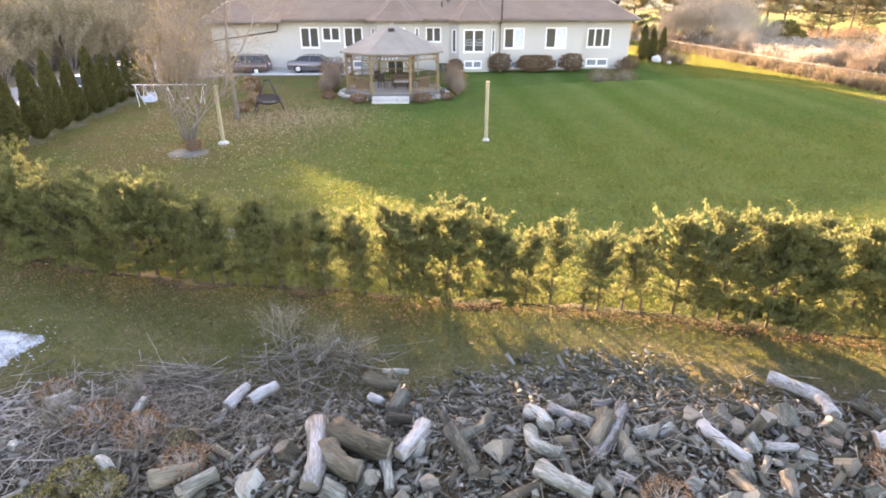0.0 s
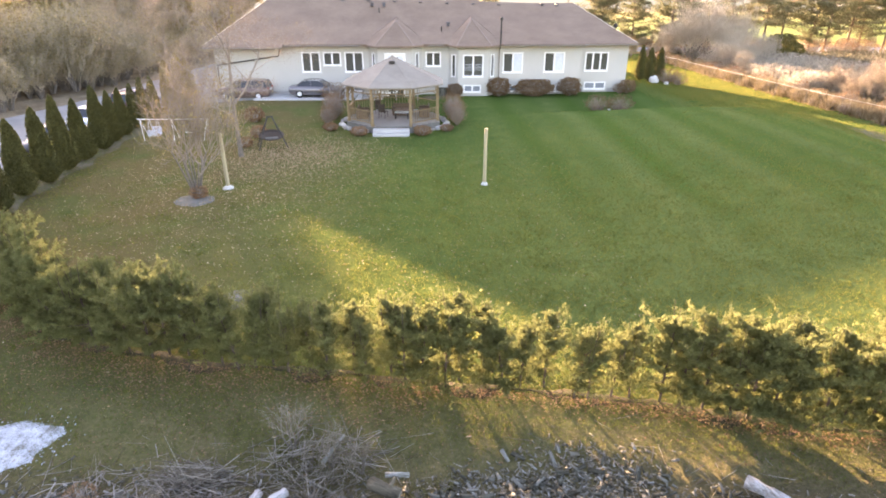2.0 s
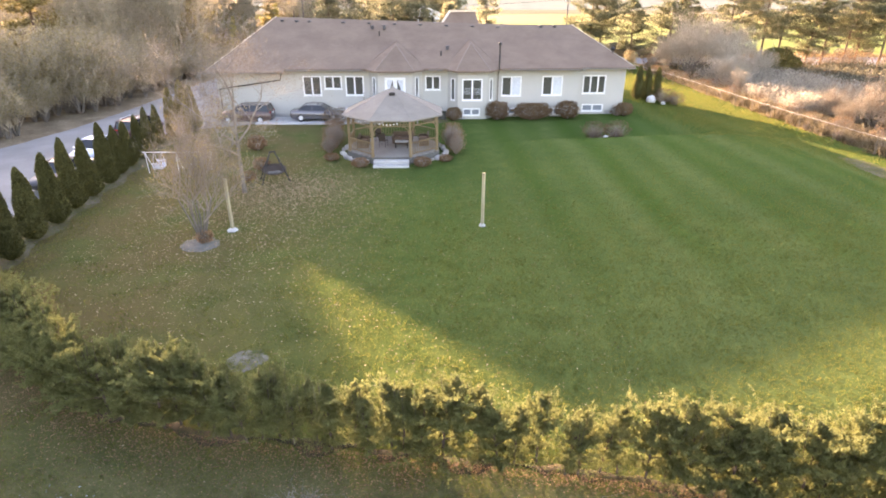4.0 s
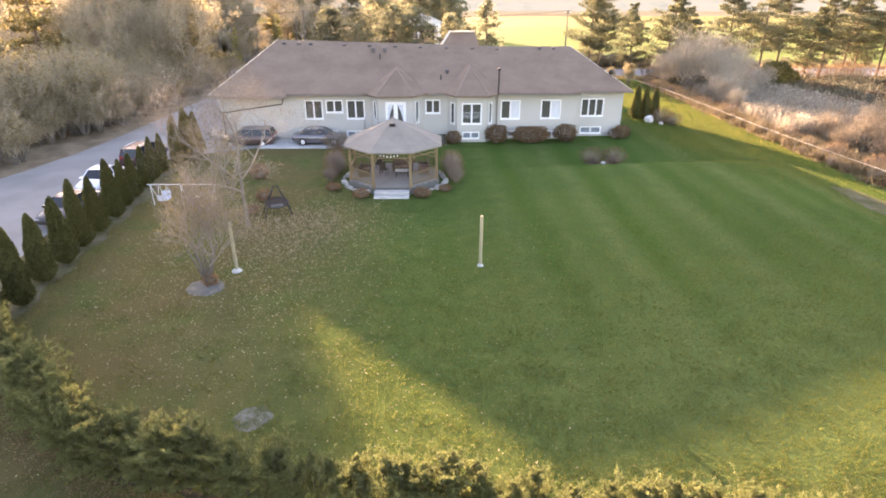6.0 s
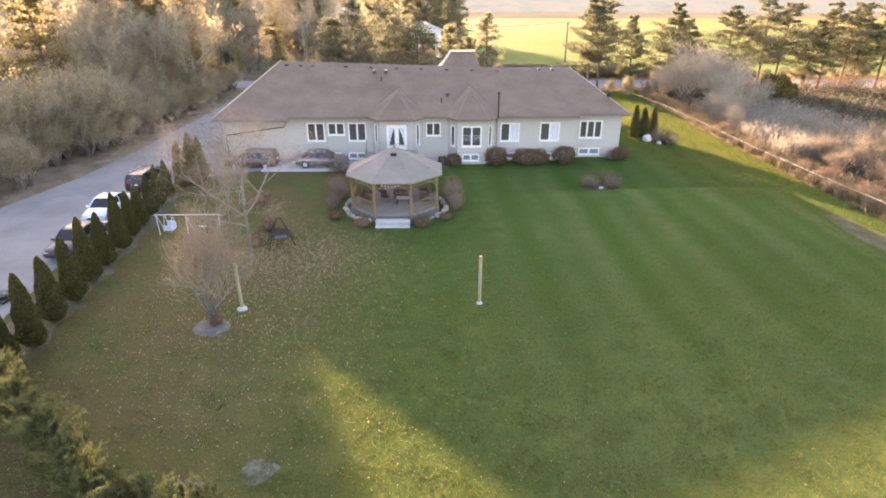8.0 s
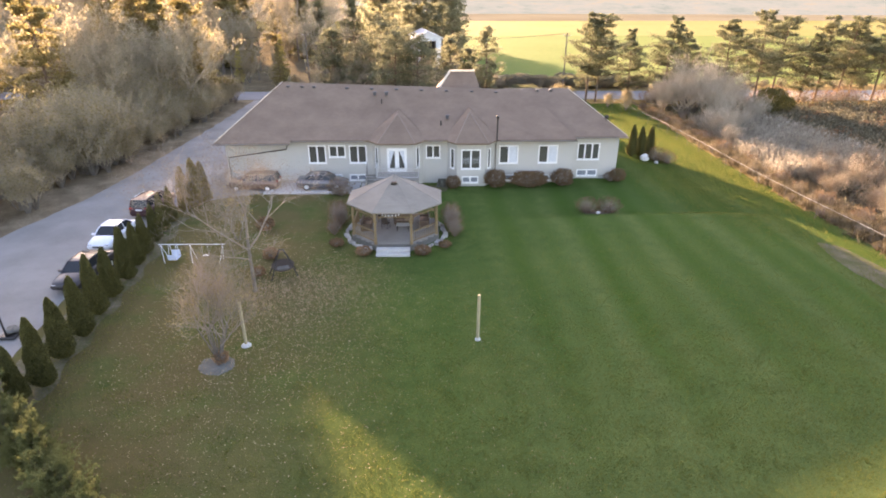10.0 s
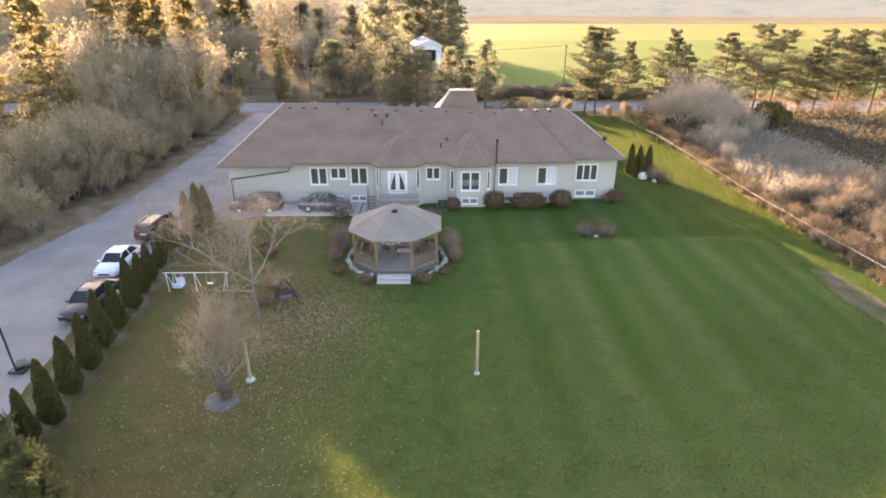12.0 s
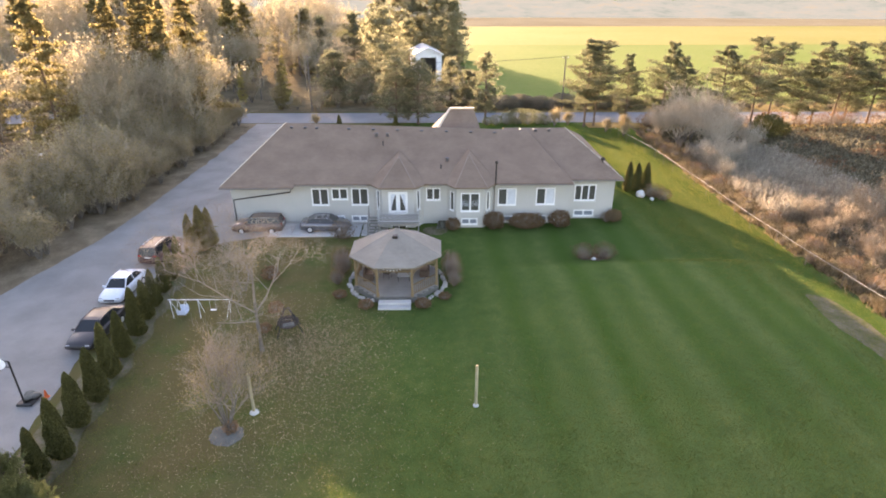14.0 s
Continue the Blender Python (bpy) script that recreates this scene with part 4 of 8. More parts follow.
        yv = 61.1 if right else 60.1
        o.matrix_basis = pose(x, yv, (8.5 - 0.0307 * (x + 15.2) - 0.46 * (60.7 - yv)) if not right else 7.62)
    for x, y in ((-5.7, 59.05), (-4.55, 59.05), (1.46, 55.5)):
        o = new("roof_vent", vm)
        o.parent = h
        o.matrix_basis = pose(x, y, 4.75 + 0.455 * (y - 52.5))
    for x, y in ((-4.9, 57.4), (0.85, 54.4)):
        q = B()
        q.tube([(x, y, 4.6 + 0.5 * (y - 52.5)), (x, y, 5.05 + 0.5 * (y - 52.5))], 0.06, 8)
        part("vent_pipe", q, M_DARKMETAL, h)
    q = B()
    q.tube([(16.9, 56.0, 5.55), (16.9, 56.0, 5.95)], 0.03, 6)
    q.lathe([(0.02, 0.0), (0.14, 0.04), (0.21, 0.09), (0.22, 0.10), (0.14, 0.06), (0.02, 0.03)], 14, (0, 0, 0), "y")
    n0 = len(q.v) - 84
    q.v = q.v[:n0] + [(p[0] + 16.9, p[1] + 55.9, p[2] + 5.98) for p in q.v[n0:]]
    part("dish", q, M_DARKMETAL, h, "small dark satellite dish")
    # deck with railing under the garden doors
    dk = B()
    dk.box(-5.05, -1.2, 50.02, 50.1, 1.4, 1.615)
    deck = part("deck", dk, M_DECK, h, "raised grey timber deck")
    for i in range(11):
        q = B()
        q.rbox(-5.05, -1.2, 50.0 + i * 0.205, 50.19 + i * 0.205, 1.62, 1.68, 0.008)
        part("deck_board", q, M_DECK, deck)
    for x in (-4.98, -3.1, -1.28):
        q = B()
        q.box(x - 0.06, x + 0.06, 50.05, 50.17, 0.2, 1.4)
        part("deck_post", q, M_DECK, deck)
    rl = B()
    for y in (2.68, 1.85):
        rl.beam((-5.0, 50.05, y), (-1.25, 50.05, y), 0.06, 0.05)
        rl.beam((-1.25, 50.05, y), (-1.25, 52.2, y), 0.06, 0.05)
        rl.beam((-5.0, 50.05, y), (-5.0, 52.2, y), 0.06, 0.05)
    for i in range(27):
        rl.beam((-5.0 + i * 0.144, 50.05, 1.86), (-5.0 + i * 0.144, 50.05, 2.66), 0.035, 0.035)
    for i in range(14):
        for x in (-1.25, -5.0):
            rl.beam((x, 50.2 + i * 0.144, 1.86), (x, 50.2 + i * 0.144, 2.66), 0.035, 0.035)
    part("railing", rl, M_CONC, h, "pale grey deck railing with balusters")
    st = B()
    st.beam((-6.02, 50.1, 0.30), (-6.02, 52.3, 1.75), 0.06, 0.25)
    st.beam((-6.02, 50.1, 1.2), (-6.02, 52.3, 2.65), 0.06, 0.06)
    for i in range(6):
        st.beam((-6.02, 50.2 + i * 0.4, 0.35 + i * 0.27), (-6.02, 50.2 + i * 0.4, 1.25 + i * 0.265), 0.04, 0.04)
    stairs = part("stairs", st, M_DECK, h, "grey deck stairs")
    for i in range(7):
        q = B()
        q.rbox(-6.0, -5.08, 50.2 + i * 0.27, 50.5 + i * 0.27, 0.30 + i * 0.19, 0.36 + i * 0.19, 0.01)
        part("tread", q, M_DECK, stairs)
    rw = B()
    for i in range(5):
        rw.rbox(0.35 + 0.05 * i, 1.3, 51.9 + 0.05 * i, 52.05 + 0.05 * i, 0.25 + i * 0.16, 0.40 + i * 0.16, 0.015)
    part("retaining_wall", rw, M_LOGBARK, h, "low timber retaining wall")
    return h


house()


# ---- gazebo ----
def gazebo():
    g = thing("gazebo", "octagonal timber gazebo with grey shingled roof", "gazebo", (-2.75, 41.7, 0))

    def ring(rad):
        return [(rad * math.cos(radians(22.5 + 45 * k)), rad * math.sin(radians(22.5 + 45 * k))) for k in range(8)]
    b = B()
    b.prism(ring(3.55), 0.0, 0.4)
    part("base", b, M_MULCH, g, "grey stone base")
    for k in range(15):
        b = B()
        y = -3.1 + k * 0.415
        half = min(3.25, 3.25 + 1.35 - abs(y + 0.2)) if abs(y) > 1.35 else 3.25
        half = 3.2 if abs(y + 0.2) < 1.33 else 3.2 - (abs(y + 0.2) - 1.33)
        b.rbox(-half, half, y, y + 0.40, 0.402, 0.45, 0.008)
        part("floor_board", b, M_DECK, g)
    P = ring(3.36)
    for x, y in P:
        b = B()
        b.rbox(x - 0.085, x + 0.085, y - 0.085, y + 0.085, 0.4, 2.95, 0.015)
        b.rbox(x - 0.12, x + 0.12, y - 0.12, y + 0.12, 0.45, 0.6, 0.015)
        part("post", b, M_TIMBER, g)
    for k in range(8):
        p, q = Vector((*P[k], 0)), Vector((*P[(k + 1) % 8], 0))
        d = (q - p).normalized()
        b = B()
        b.beam(p + Vector((0, 0, 2.9)), q + Vector((0, 0, 2.9)), 0.09, 0.2)
        b.beam(p + d * 0.08 + Vector((0, 0, 2.52)), q - d * 0.08 + Vector((0, 0, 2.52)), 0.05, 0.06)
        for i in range(1, 12):
            w = p.lerp(q, i / 12)
            b.beam(w + Vector((0, 0, 2.54)), w + Vector((0, 0, 2.82)), 0.035, 0.035)
        for s, w in ((1, p), (-1, q)):
            pts = [w + d * s * (0.08 + 0.55 * (1 - math.cos(a))) + Vector((0, 0, 1.95 + 0.57 * math.sin(a))) for a in [radians(t) for t in (0, 22, 45, 68, 90)]]
            b.tube(pts, 0.04, 4)
        part("fretwork", b, M_TIMBER, g, "turned timber fretwork and brackets")
        if k != 5:
            b = B()
            b.beam(p + d * 0.1 + Vector((0, 0, 1.38)), q - d * 0.1 + Vector((0, 0, 1.38)), 0.11, 0.05)
            b.beam(p + d * 0.1 + Vector((0, 0, 0.62)), q - d * 0.1 + Vector((0, 0, 0.62)), 0.06, 0.06)
            for i in range(1, 12):
                w = p.lerp(q, i / 12)
                b.tube([w + Vector((0, 0, 0.62)), w + Vector((0, 0, 0.85)), w + Vector((0, 0, 1.05)), w + Vector((0, 0, 1.36))], [0.022, 0.032, 0.02, 0.026], 5, False)
            part("railing", b, M_TIMBER, g)
    R, C = ring(3.76), ring(0.06)
    for k in range(8):
        b = B()
        a, c2 = R[k], R[(k + 1) % 8]
        e, f2 = C[k], C[(k + 1) % 8]
        b.slab([(a[0], a[1], 2.98), (c2[0], c2[1], 2.98), (f2[0], f2[1], 4.62), (e[0], e[1], 4.62)], 0.09)
        part("roof_panel", b, M_ROOF2, g)
    b = B()
    for k in range(8):
        b.beam((R[k][0], R[k][1], 2.972), (C[k][0], C[k][1], 4.614), 0.12, 0.02)
    part("hip_shingles", b, M_ROOF2, g)
    b = B()
    b.rbox(-0.2, 0.2, -1.0, -0.62, 4.2, 4.42, 0.03)
    part("roof_vent", b, M_DARKMETAL, g, "dark vent box near the peak")
    b = B()
    b.lathe([(0.16, 4.58), (0.1, 4.68), (0.02, 4.72)], 8)
    part("finial", b, M_ROOF2, g)
    for z, y0 in ((0.15, -4.35), (0.36, -3.95)):
        b = B()
        for i in range(3):
            b.rbox(-1.2 + i * 0.805, -0.41 + i * 0.805, y0, -3.45, z - 0.19, z, 0.02)
        part("step", b, M_CONC, g, "pale concrete step slabs")
    return g


gazebo()
# furniture under the gazebo roof
def patio_sofa(x, y, rz):
    s = thing("patio_sofa", "brown wicker patio sofa with faded brown cushions", "sofa", (x, y, 0.45), rz, "patio seats")
    b = B()
    b.rbox(-0.75, 0.75, -0.38, 0.38, 0.0, 0.32, 0.04)
    b.rbox(-0.75, 0.75, 0.25, 0.4, 0.3, 0.8, 0.04)
    b.rbox(-0.78, -0.62, -0.38, 0.38, 0.3, 0.6, 0.04)
    b.rbox(0.62, 0.78, -0.38, 0.38, 0.3, 0.6, 0.04)
    part("body", b, M_WICKER, s)
    for k in (-1, 1):
        b = B()
        b.rbox(k * 0.3 - 0.29, k * 0.3 + 0.29, -0.36, 0.24, 0.32, 0.46, 0.05)
        part("cushion", b, M_CUSHION, s, "faded brown seat cushion")
    return s


so = patio_sofa(-2.2, 42.6, 0)
copy_thing(so, pose(-5.0, 41.7, 0.45, 0, 0, 90))
copy_thing(so, pose(-0.6, 42.3, 0.45, 0, 0, -90))
tb = thing("patio_table", "small pale patio table under the gazebo roof", "table", (-2.2, 41.2, 0.45))
b = B()
b.rbox(-0.5, 0.5, -0.32, 0.32, 0.42, 0.47, 0.015)
part("tabletop", b, M_CONC, tb)
for sx in (-1, 1):
    for sy in (-1, 1):
        b = B()
        b.rbox(sx * 0.43 - 0.03, sx * 0.43 + 0.03, sy * 0.26 - 0.03, sy * 0.26 + 0.03, 0, 0.42, 0.008)
        part("leg", b, M_DARKMETAL, tb)


def patio_chair(x, y, rz):
    c = thing("patio_chair", "dark metal patio chair under the gazebo roof", "chair", (x, y, 0.45), rz, "patio seats")
    b = B()
    b.rbox(-0.26, 0.26, -0.25, 0.25, 0.40, 0.45, 0.02)
    part("seat", b, M_SHRUBWOOD, c)
    b = B()
    b.rbox(-0.26, 0.26, 0.22, 0.27, 0.45, 0.98, 0.02)
    part("backrest", b, M_SHRUBWOOD, c)
    for sx in (-1, 1):
        b = B()
        b.tube([(sx * 0.27, -0.22, 0.62), (sx * 0.27, 0.22, 0.66)], 0.022, 6)
        part("armrest", b, M_DARKMETAL, c)
        for sy in (-1, 1):
            b = B()
            b.tube([(sx * 0.24, sy * 0.22, 0), (sx * 0.24, sy * 0.22, 0.42)], 0.018, 6)
            part("leg", b, M_DARKMETAL, c)
    return c


pc1 = patio_chair(-3.55, 41.6, 160)
copy_thing(pc1, pose(-3.9, 42.9, 0.45, 0, 0, 40))


def string_lights(x0, x1, y, z, n):
    t = thing("string_lights", "short string of white globe lights under the gazebo eave", "string lights", (x0, y, z))
    w = x1 - x0
    b = B()
    b.tube([(w * i / 12, 0, -0.10 * math.sin(math.pi * i / 12)) for i in range(13)], 0.006, 4, False)
    part("cord", b, M_CABLE, t)
    for i in range(n):
        q = (i + 0.5) / n
        b = B()
        b.lathe([(0.015, 0.0), (0.045, -0.05), (0.05, -0.09), (0.02, -0.13)], 8, (w * q, 0, -0.10 * math.sin(math.pi * q)))
        part("globe", b, M_WHITE, t)


string_lights(-3.6, -2.2, 38.52, 2.80, 6)
# stone ring round the gazebo
rs = random.Random(4)
for k in range(52):
    a = radians(-60 + 300 * k / 51)
    R = 3.72 + rs.uniform(-0.08, 0.12)
    ang = math.pi / 2 + a - radians(90)
    x, y = -2.75 + R * math.sin(ang + math.pi / 2 + 0.02), 41.7 + R * -math.cos(ang + math.pi / 2)
    if abs(x + 2.75) < 1.4 and y < 39:
        continue
    b = B()
    s = rs.uniform(0.12, 0.22)
    b.rbox(-s, s, -s * 0.7, s * 0.7, -0.05, rs.uniform(0.16, 0.26), 0.06)
    solid("edging_stone", b, M_STONE, "pale rough edging stone round the gazebo bed", "stone", "gazebo edging stones", at=(x, y, height(x, y)), rz=math.degrees(a) + rs.uniform(-12, 12))

# ---- trees, hedges and shrubs ----
def grow(bb, rng, p, d, L, r, level, tips, spread=0.6, kids=(3, 5), sides=5, wander=0.18, up=0.12, shrink=0.62, minr=0.006):
    """One limb and the limbs that leave it."""
    n = 4 if level > 1 else 3
    pts, q, dd = [p], p.copy(), d.copy()
    for i in range(n):
        dd = (dd + Vector(rng.normal(size=3)) * wander + Vector((0, 0, up))).normalized()
        q = q + dd * (L / n)
        pts.append(q.copy())
    rads = [max(minr * 0.6, r * (1 - 0.62 * i / n)) for i in range(n + 1)]
    bb.tube(pts, rads, max(3, sides), False)
    if level == 0:
        tips.append(q.copy())
        tips.append(pts[-2].lerp(q, 0.3))
        return
    k = int(rng.integers(kids[0], kids[1] + 1))
    for j in range(k):
        t = 0.35 + 0.65 * (j + rng.uniform(0, 1)) / k
        i = min(n - 1, int(t * n))
        o = pts[i].lerp(pts[i + 1], t * n - i)
        side = Vector(rng.normal(size=3))
        side = (side - dd * side.dot(dd)).normalized()
        nd = (dd * (1 - spread) + side * spread + Vector((0, 0, up))).normalized()
        grow(bb, rng, o, nd, L * shrink * rng.uniform(0.75, 1.15), max(minr, rads[i] * 0.55), level - 1, tips, spread, kids, max(3, sides - 1), wander, up, shrink, minr)
    tips.append(q.copy())


def bare_tree(name, label, seed, H, r, stems=1, level=3, spread=0.55, leaves=0, leaf_mat=None, leaf_size=0.09, twig_mat=None, category="tree", group="", kids=(3, 5), trunk_part=0.3, leafbias=1.0, lean=0.0, minr=0.006):
    rng = np.random.default_rng(seed)
    t = thing(name, label, category, group=group)
    tr, br, tips = B(), B(), []
    for s in range(stems):
        a = 2 * math.pi * s / max(1, stems) + rng.uniform(-0.4, 0.4)
        tilt = 0.0 if stems == 1 else rng.uniform(0.15, 0.5)
        d = Vector((math.cos(a) * tilt + lean, math.sin(a) * tilt, 1)).normalized()
        base = Vector((math.cos(a), math.sin(a), 0)) * (0.0 if stems == 1 else r * 1.8)
        h0 = H * trunk_part * (1 if stems == 1 else rng.uniform(0.7, 1.1))
        top = base + d * h0
        tr.tube([base + Vector((0, 0, -0.1)), base + d * h0 * 0.15, base + d * h0 * 0.55 + Vector(rng.normal(size=3)) * 0.03 * H * 0.2, top], [r * 1.35, r, r * 0.85, r * 0.7], 8, False)
        for k in range(4 if stems == 1 else 3):
            aa = rng.uniform(0, 6.28)
            lift = rng.uniform(0.55, 1.6) if k else 3.0
            nd = Vector((math.cos(aa), math.sin(aa), lift)).normalized()
            o = base.lerp(top, rng.uniform(0.6, 1.0)) if k else top
            grow(br, rng, o, nd, H * (0.36 if k else 0.42) * rng.uniform(0.8, 1.1), r * (0.5 if k else 0.68), level, tips, spread, kids, 6, 0.14, 0.10, 0.62, minr)
    part("trunk", tr, M_BARK, t, smooth=True)
    tagged(part("crown", br, twig_mat or M_TWIG, t, smooth=True), kind="stuff")
    if leaves:
        P = np.array([q[:] for q in tips])
        w = np.exp(-leafbias * P[:, 2] / H)
        P = P[rng.choice(len(P), leaves, p=w / w.sum())] + rng.normal(size=(leaves, 3)) * 0.16
        v, f = sprays(rng, P, leaf_size, 0.0, 1.3)
        o = new("leaves", raw_mesh("leaves", v, f, leaf_mat))
        o.parent = t
    return t


def column_cedar(name, label, seed, H, R, group, n=13000, mat=None, size=0.046, lean=0.0):
    """A clipped, pointed evergreen column."""
    rng = np.random.default_rng(seed)
    t = thing(name, label, "tree", group=group)
    b = B()
    b.tube([(0, 0, -0.05), (0, 0, H * 0.5), (0, 0, H * 0.92)], [0.06, 0.04, 0.012], 6, False)
    part("trunk", b, M_BARK, t)
    z = rng.beta(1.15, 1.35, n)
    prof = np.minimum(1.0, (z / 0.12) ** 0.6) * (1 - z) ** 0.52 * 1.05
    a = rng.uniform(0, 2 * math.pi, n)
    lump = 1 + 0.13 * np.sin(a * 3 + seed + z * 5) + 0.10 * np.sin(a * 5 - z * 17 + seed * 2)
    rr = R * prof * lump * np.sqrt(rng.uniform(0.55, 1.08, n))
    P = np.stack([rr * np.cos(a) + lean * z * H, rr * np.sin(a), 0.06 + z * H * (1 + 0.02 * np.sin(a * 4))], 1)
    v, f = sprays(rng, P, size, 0.9, 2.1)
    o = new("foliage", raw_mesh("foliage", v, f, mat or M_CEDAR))
    o.parent = t
    # dark core, so that the column is dense
    c = B()
    c.lathe([(R * 0.35, 0.1), (R * 0.72, H * 0.15), (R * 0.66, H * 0.45), (R * 0.42, H * 0.75), (0.02, H * 0.95)], 9)
    part("inner_foliage", c, mat or M_CEDAR, t)
    return t


def hedge_tree(seed, H, R, bare=0.12, n=2800):
    """A young, ragged hedge cedar: a thin stem, uneven branches and flat ferny sprays."""
    rng = np.random.default_rng(seed)
    t = thing("hedge_cedar", "young ragged hedge cedar with sunlit yellowing tips", "tree", group="cedar hedge")
    b = B()
    ln = rng.uniform(-0.18, 0.18, 2)
    top = H * rng.uniform(1.02, 1.15)
    b.tube([(0, 0, -0.08), (ln[0] * 0.3, ln[1] * 0.3, H * 0.4), (ln[0], ln[1], H * 0.8), (ln[0] * 1.3, ln[1] * 1.3, top)], [0.032, 0.026, 0.014, 0.004], 6, False)
    part("stem", b, M_STEM, t)
    br, P = B(), []
    nb = 64
    lobe = rng.uniform(0, 6.283, 3)
    for i in range(nb):
        z = bare + (1.04 - bare) * (i + rng.uniform(0, 1)) / nb
        a = rng.uniform(0, 6.283)
        w = 1 + 0.28 * math.sin(a * 2 + lobe[0] + z * 3) + 0.22 * math.sin(a * 3 + lobe[1] - z * 7)
        reach = R * w * (1.12 - z) ** 0.5 * min(1.0, (z - bare) / 0.18 + 0.45) * rng.uniform(0.35, 1.25)
        rise = rng.uniform(0.25, 1.3) if z > 0.35 else rng.uniform(-0.25, 0.5)
        o = Vector((ln[0] * z, ln[1] * z, z * H))
        e = o + Vector((math.cos(a) * reach, math.sin(a) * reach, reach * rise))
        br.tube([o, o.lerp(e, 0.5) + Vector((0, 0, -0.04)), e], [0.009, 0.006, 0.003], 3, False)
        d0 = (e - o)
        for j in range(5):
            c = o.lerp(e, 0.3 + 0.19 * j)
            sd = Vector((-math.sin(a), math.cos(a), rng.uniform(-0.2, 0.5)))
            for sg in (-1, 1):
                tip = c + sd * sg * reach * rng.uniform(0.12, 0.42) + d0 * rng.uniform(0.05, 0.28) + Vector((0, 0, rng.uniform(-0.02, 0.1)))
                k = max(3, int(4.4 * n / (nb * 10)))
                q = rng.uniform(0.1, 1.05, k)[:, None]
                P.append(np.array(c[:])[None] * (1 - q) + np.array(tip[:])[None] * q + rng.normal(size=(k, 3)) * 0.022)
    # thin leader shoots that stand above the rest
    for i in range(5):
        a, q = rng.uniform(0, 6.283), R * rng.uniform(0.1, 0.55)
        o = Vector((ln[0] + math.cos(a) * q, ln[1] + math.sin(a) * q, H * rng.uniform(0.66, 0.85)))
        e = Vector((o.x * 1.1 + rng.normal() * 0.05, o.y * 1.1 + rng.normal() * 0.05, H * rng.uniform(1.02, 1.24)))
        br.tube([o, o.lerp(e, 0.55) + Vector((rng.normal() * 0.02, rng.normal() * 0.02, 0)), e], [0.008, 0.006, 0.003], 4, False)
        k = 26
        w = rng.uniform(0.1, 1.0, k)[:, None]
        P.append(np.array(o[:])[None] * (1 - w) + np.array(e[:])[None] * w + rng.normal(size=(k, 3)) * (0.075 * (1.15 - w)))
    tagged(part("crown", br, M_STEM, t), kind="stuff")
    P = np.concatenate(P)
    P = P[P[:, 2] > 0.03]
    v, f = sprays(rng, P, 0.019, 0.8, 3.3)
    o = new("foliage", raw_mesh("foliage", v, f, M_HEDGE))
    o.parent = t
    return t


def pine(seed, H, R, low=0.28, name="pine_tree", label="tall scots pine with bare lower trunk", mat=None, group="roadside pines", nwh=11, size=0.20, n=4200, droop=0.12, taper=0.45, lean=0.0, flat=0.17):
    rng = np.random.default_rng(seed)
    t = thing(name, label, "tree", group=group)
    tr, br, P = B(), B(), []
    bend = rng.normal(size=2) * 0.03 * H

    def axis(z):
        return Vector((bend[0] * z * z + lean * z * H, bend[1] * z * z, z * H))
    tr.tube([axis(0) + Vector((0, 0, -0.1)), axis(0.05), axis(0.3), axis(0.6), axis(0.85), axis(0.99)], [0.22, 0.17, 0.14, 0.10, 0.055, 0.015], 8, False)
    part("trunk", tr, M_PINEBARK, t, smooth=True)
    for i in range(nwh):
        z = low + (0.97 - low) * i / (nwh - 1)
        shape = (1 - ((z - low) / (1 - low))) ** taper * (0.7 + 0.3 * min(1, (z - low) * 6))
        for k in range(int(rng.integers(4, 8))):
            a = rng.uniform(0, 6.283)
            reach = R * max(0.14, shape) * rng.uniform(0.45, 1.2)
            o = axis(min(0.985, z + rng.uniform(-0.07, 0.07)))
            e = o + Vector((math.cos(a) * reach, math.sin(a) * reach, reach * rng.uniform(-droop, 0.35)))
            m = o.lerp(e, 0.55) + Vector((0, 0, -0.05 * reach))
            br.tube([o, m, e], [0.05, 0.03, 0.01], 4, False)
            # needles on side shoots, in a loose flat fan
            m2 = int(n / (nwh * 5.5))
            q = 0.25 + 0.82 * rng.beta(1.5, 1.0, m2)
            oo, dd = np.array(o[:]), np.array((e - o)[:])
            sd = np.array([-math.sin(a), math.cos(a), 0.0])
            lat = rng.normal(size=m2) * (0.12 + 0.20 * reach * np.clip(1.15 - q, 0.1, 1) ** 0.8)
            P.append(oo[None] + dd[None] * (q + 0.10 * rng.normal(size=m2))[:, None] + sd[None] * lat[:, None] + np.stack([np.zeros(m2), np.zeros(m2), flat * (0.6 + 0.12 * reach) * rng.normal(size=m2) + 0.05 - 0.08 * np.abs(lat)], 1))
    tagged(part("crown", br, M_PINEBARK, t), kind="stuff")
    P = np.concatenate(P)
    v, f = sprays(rng, P, size, 0.25, 1.7)
    o = new("needles", raw_mesh("needles", v, f, mat or M_PINE))
    o.parent = t
    return t


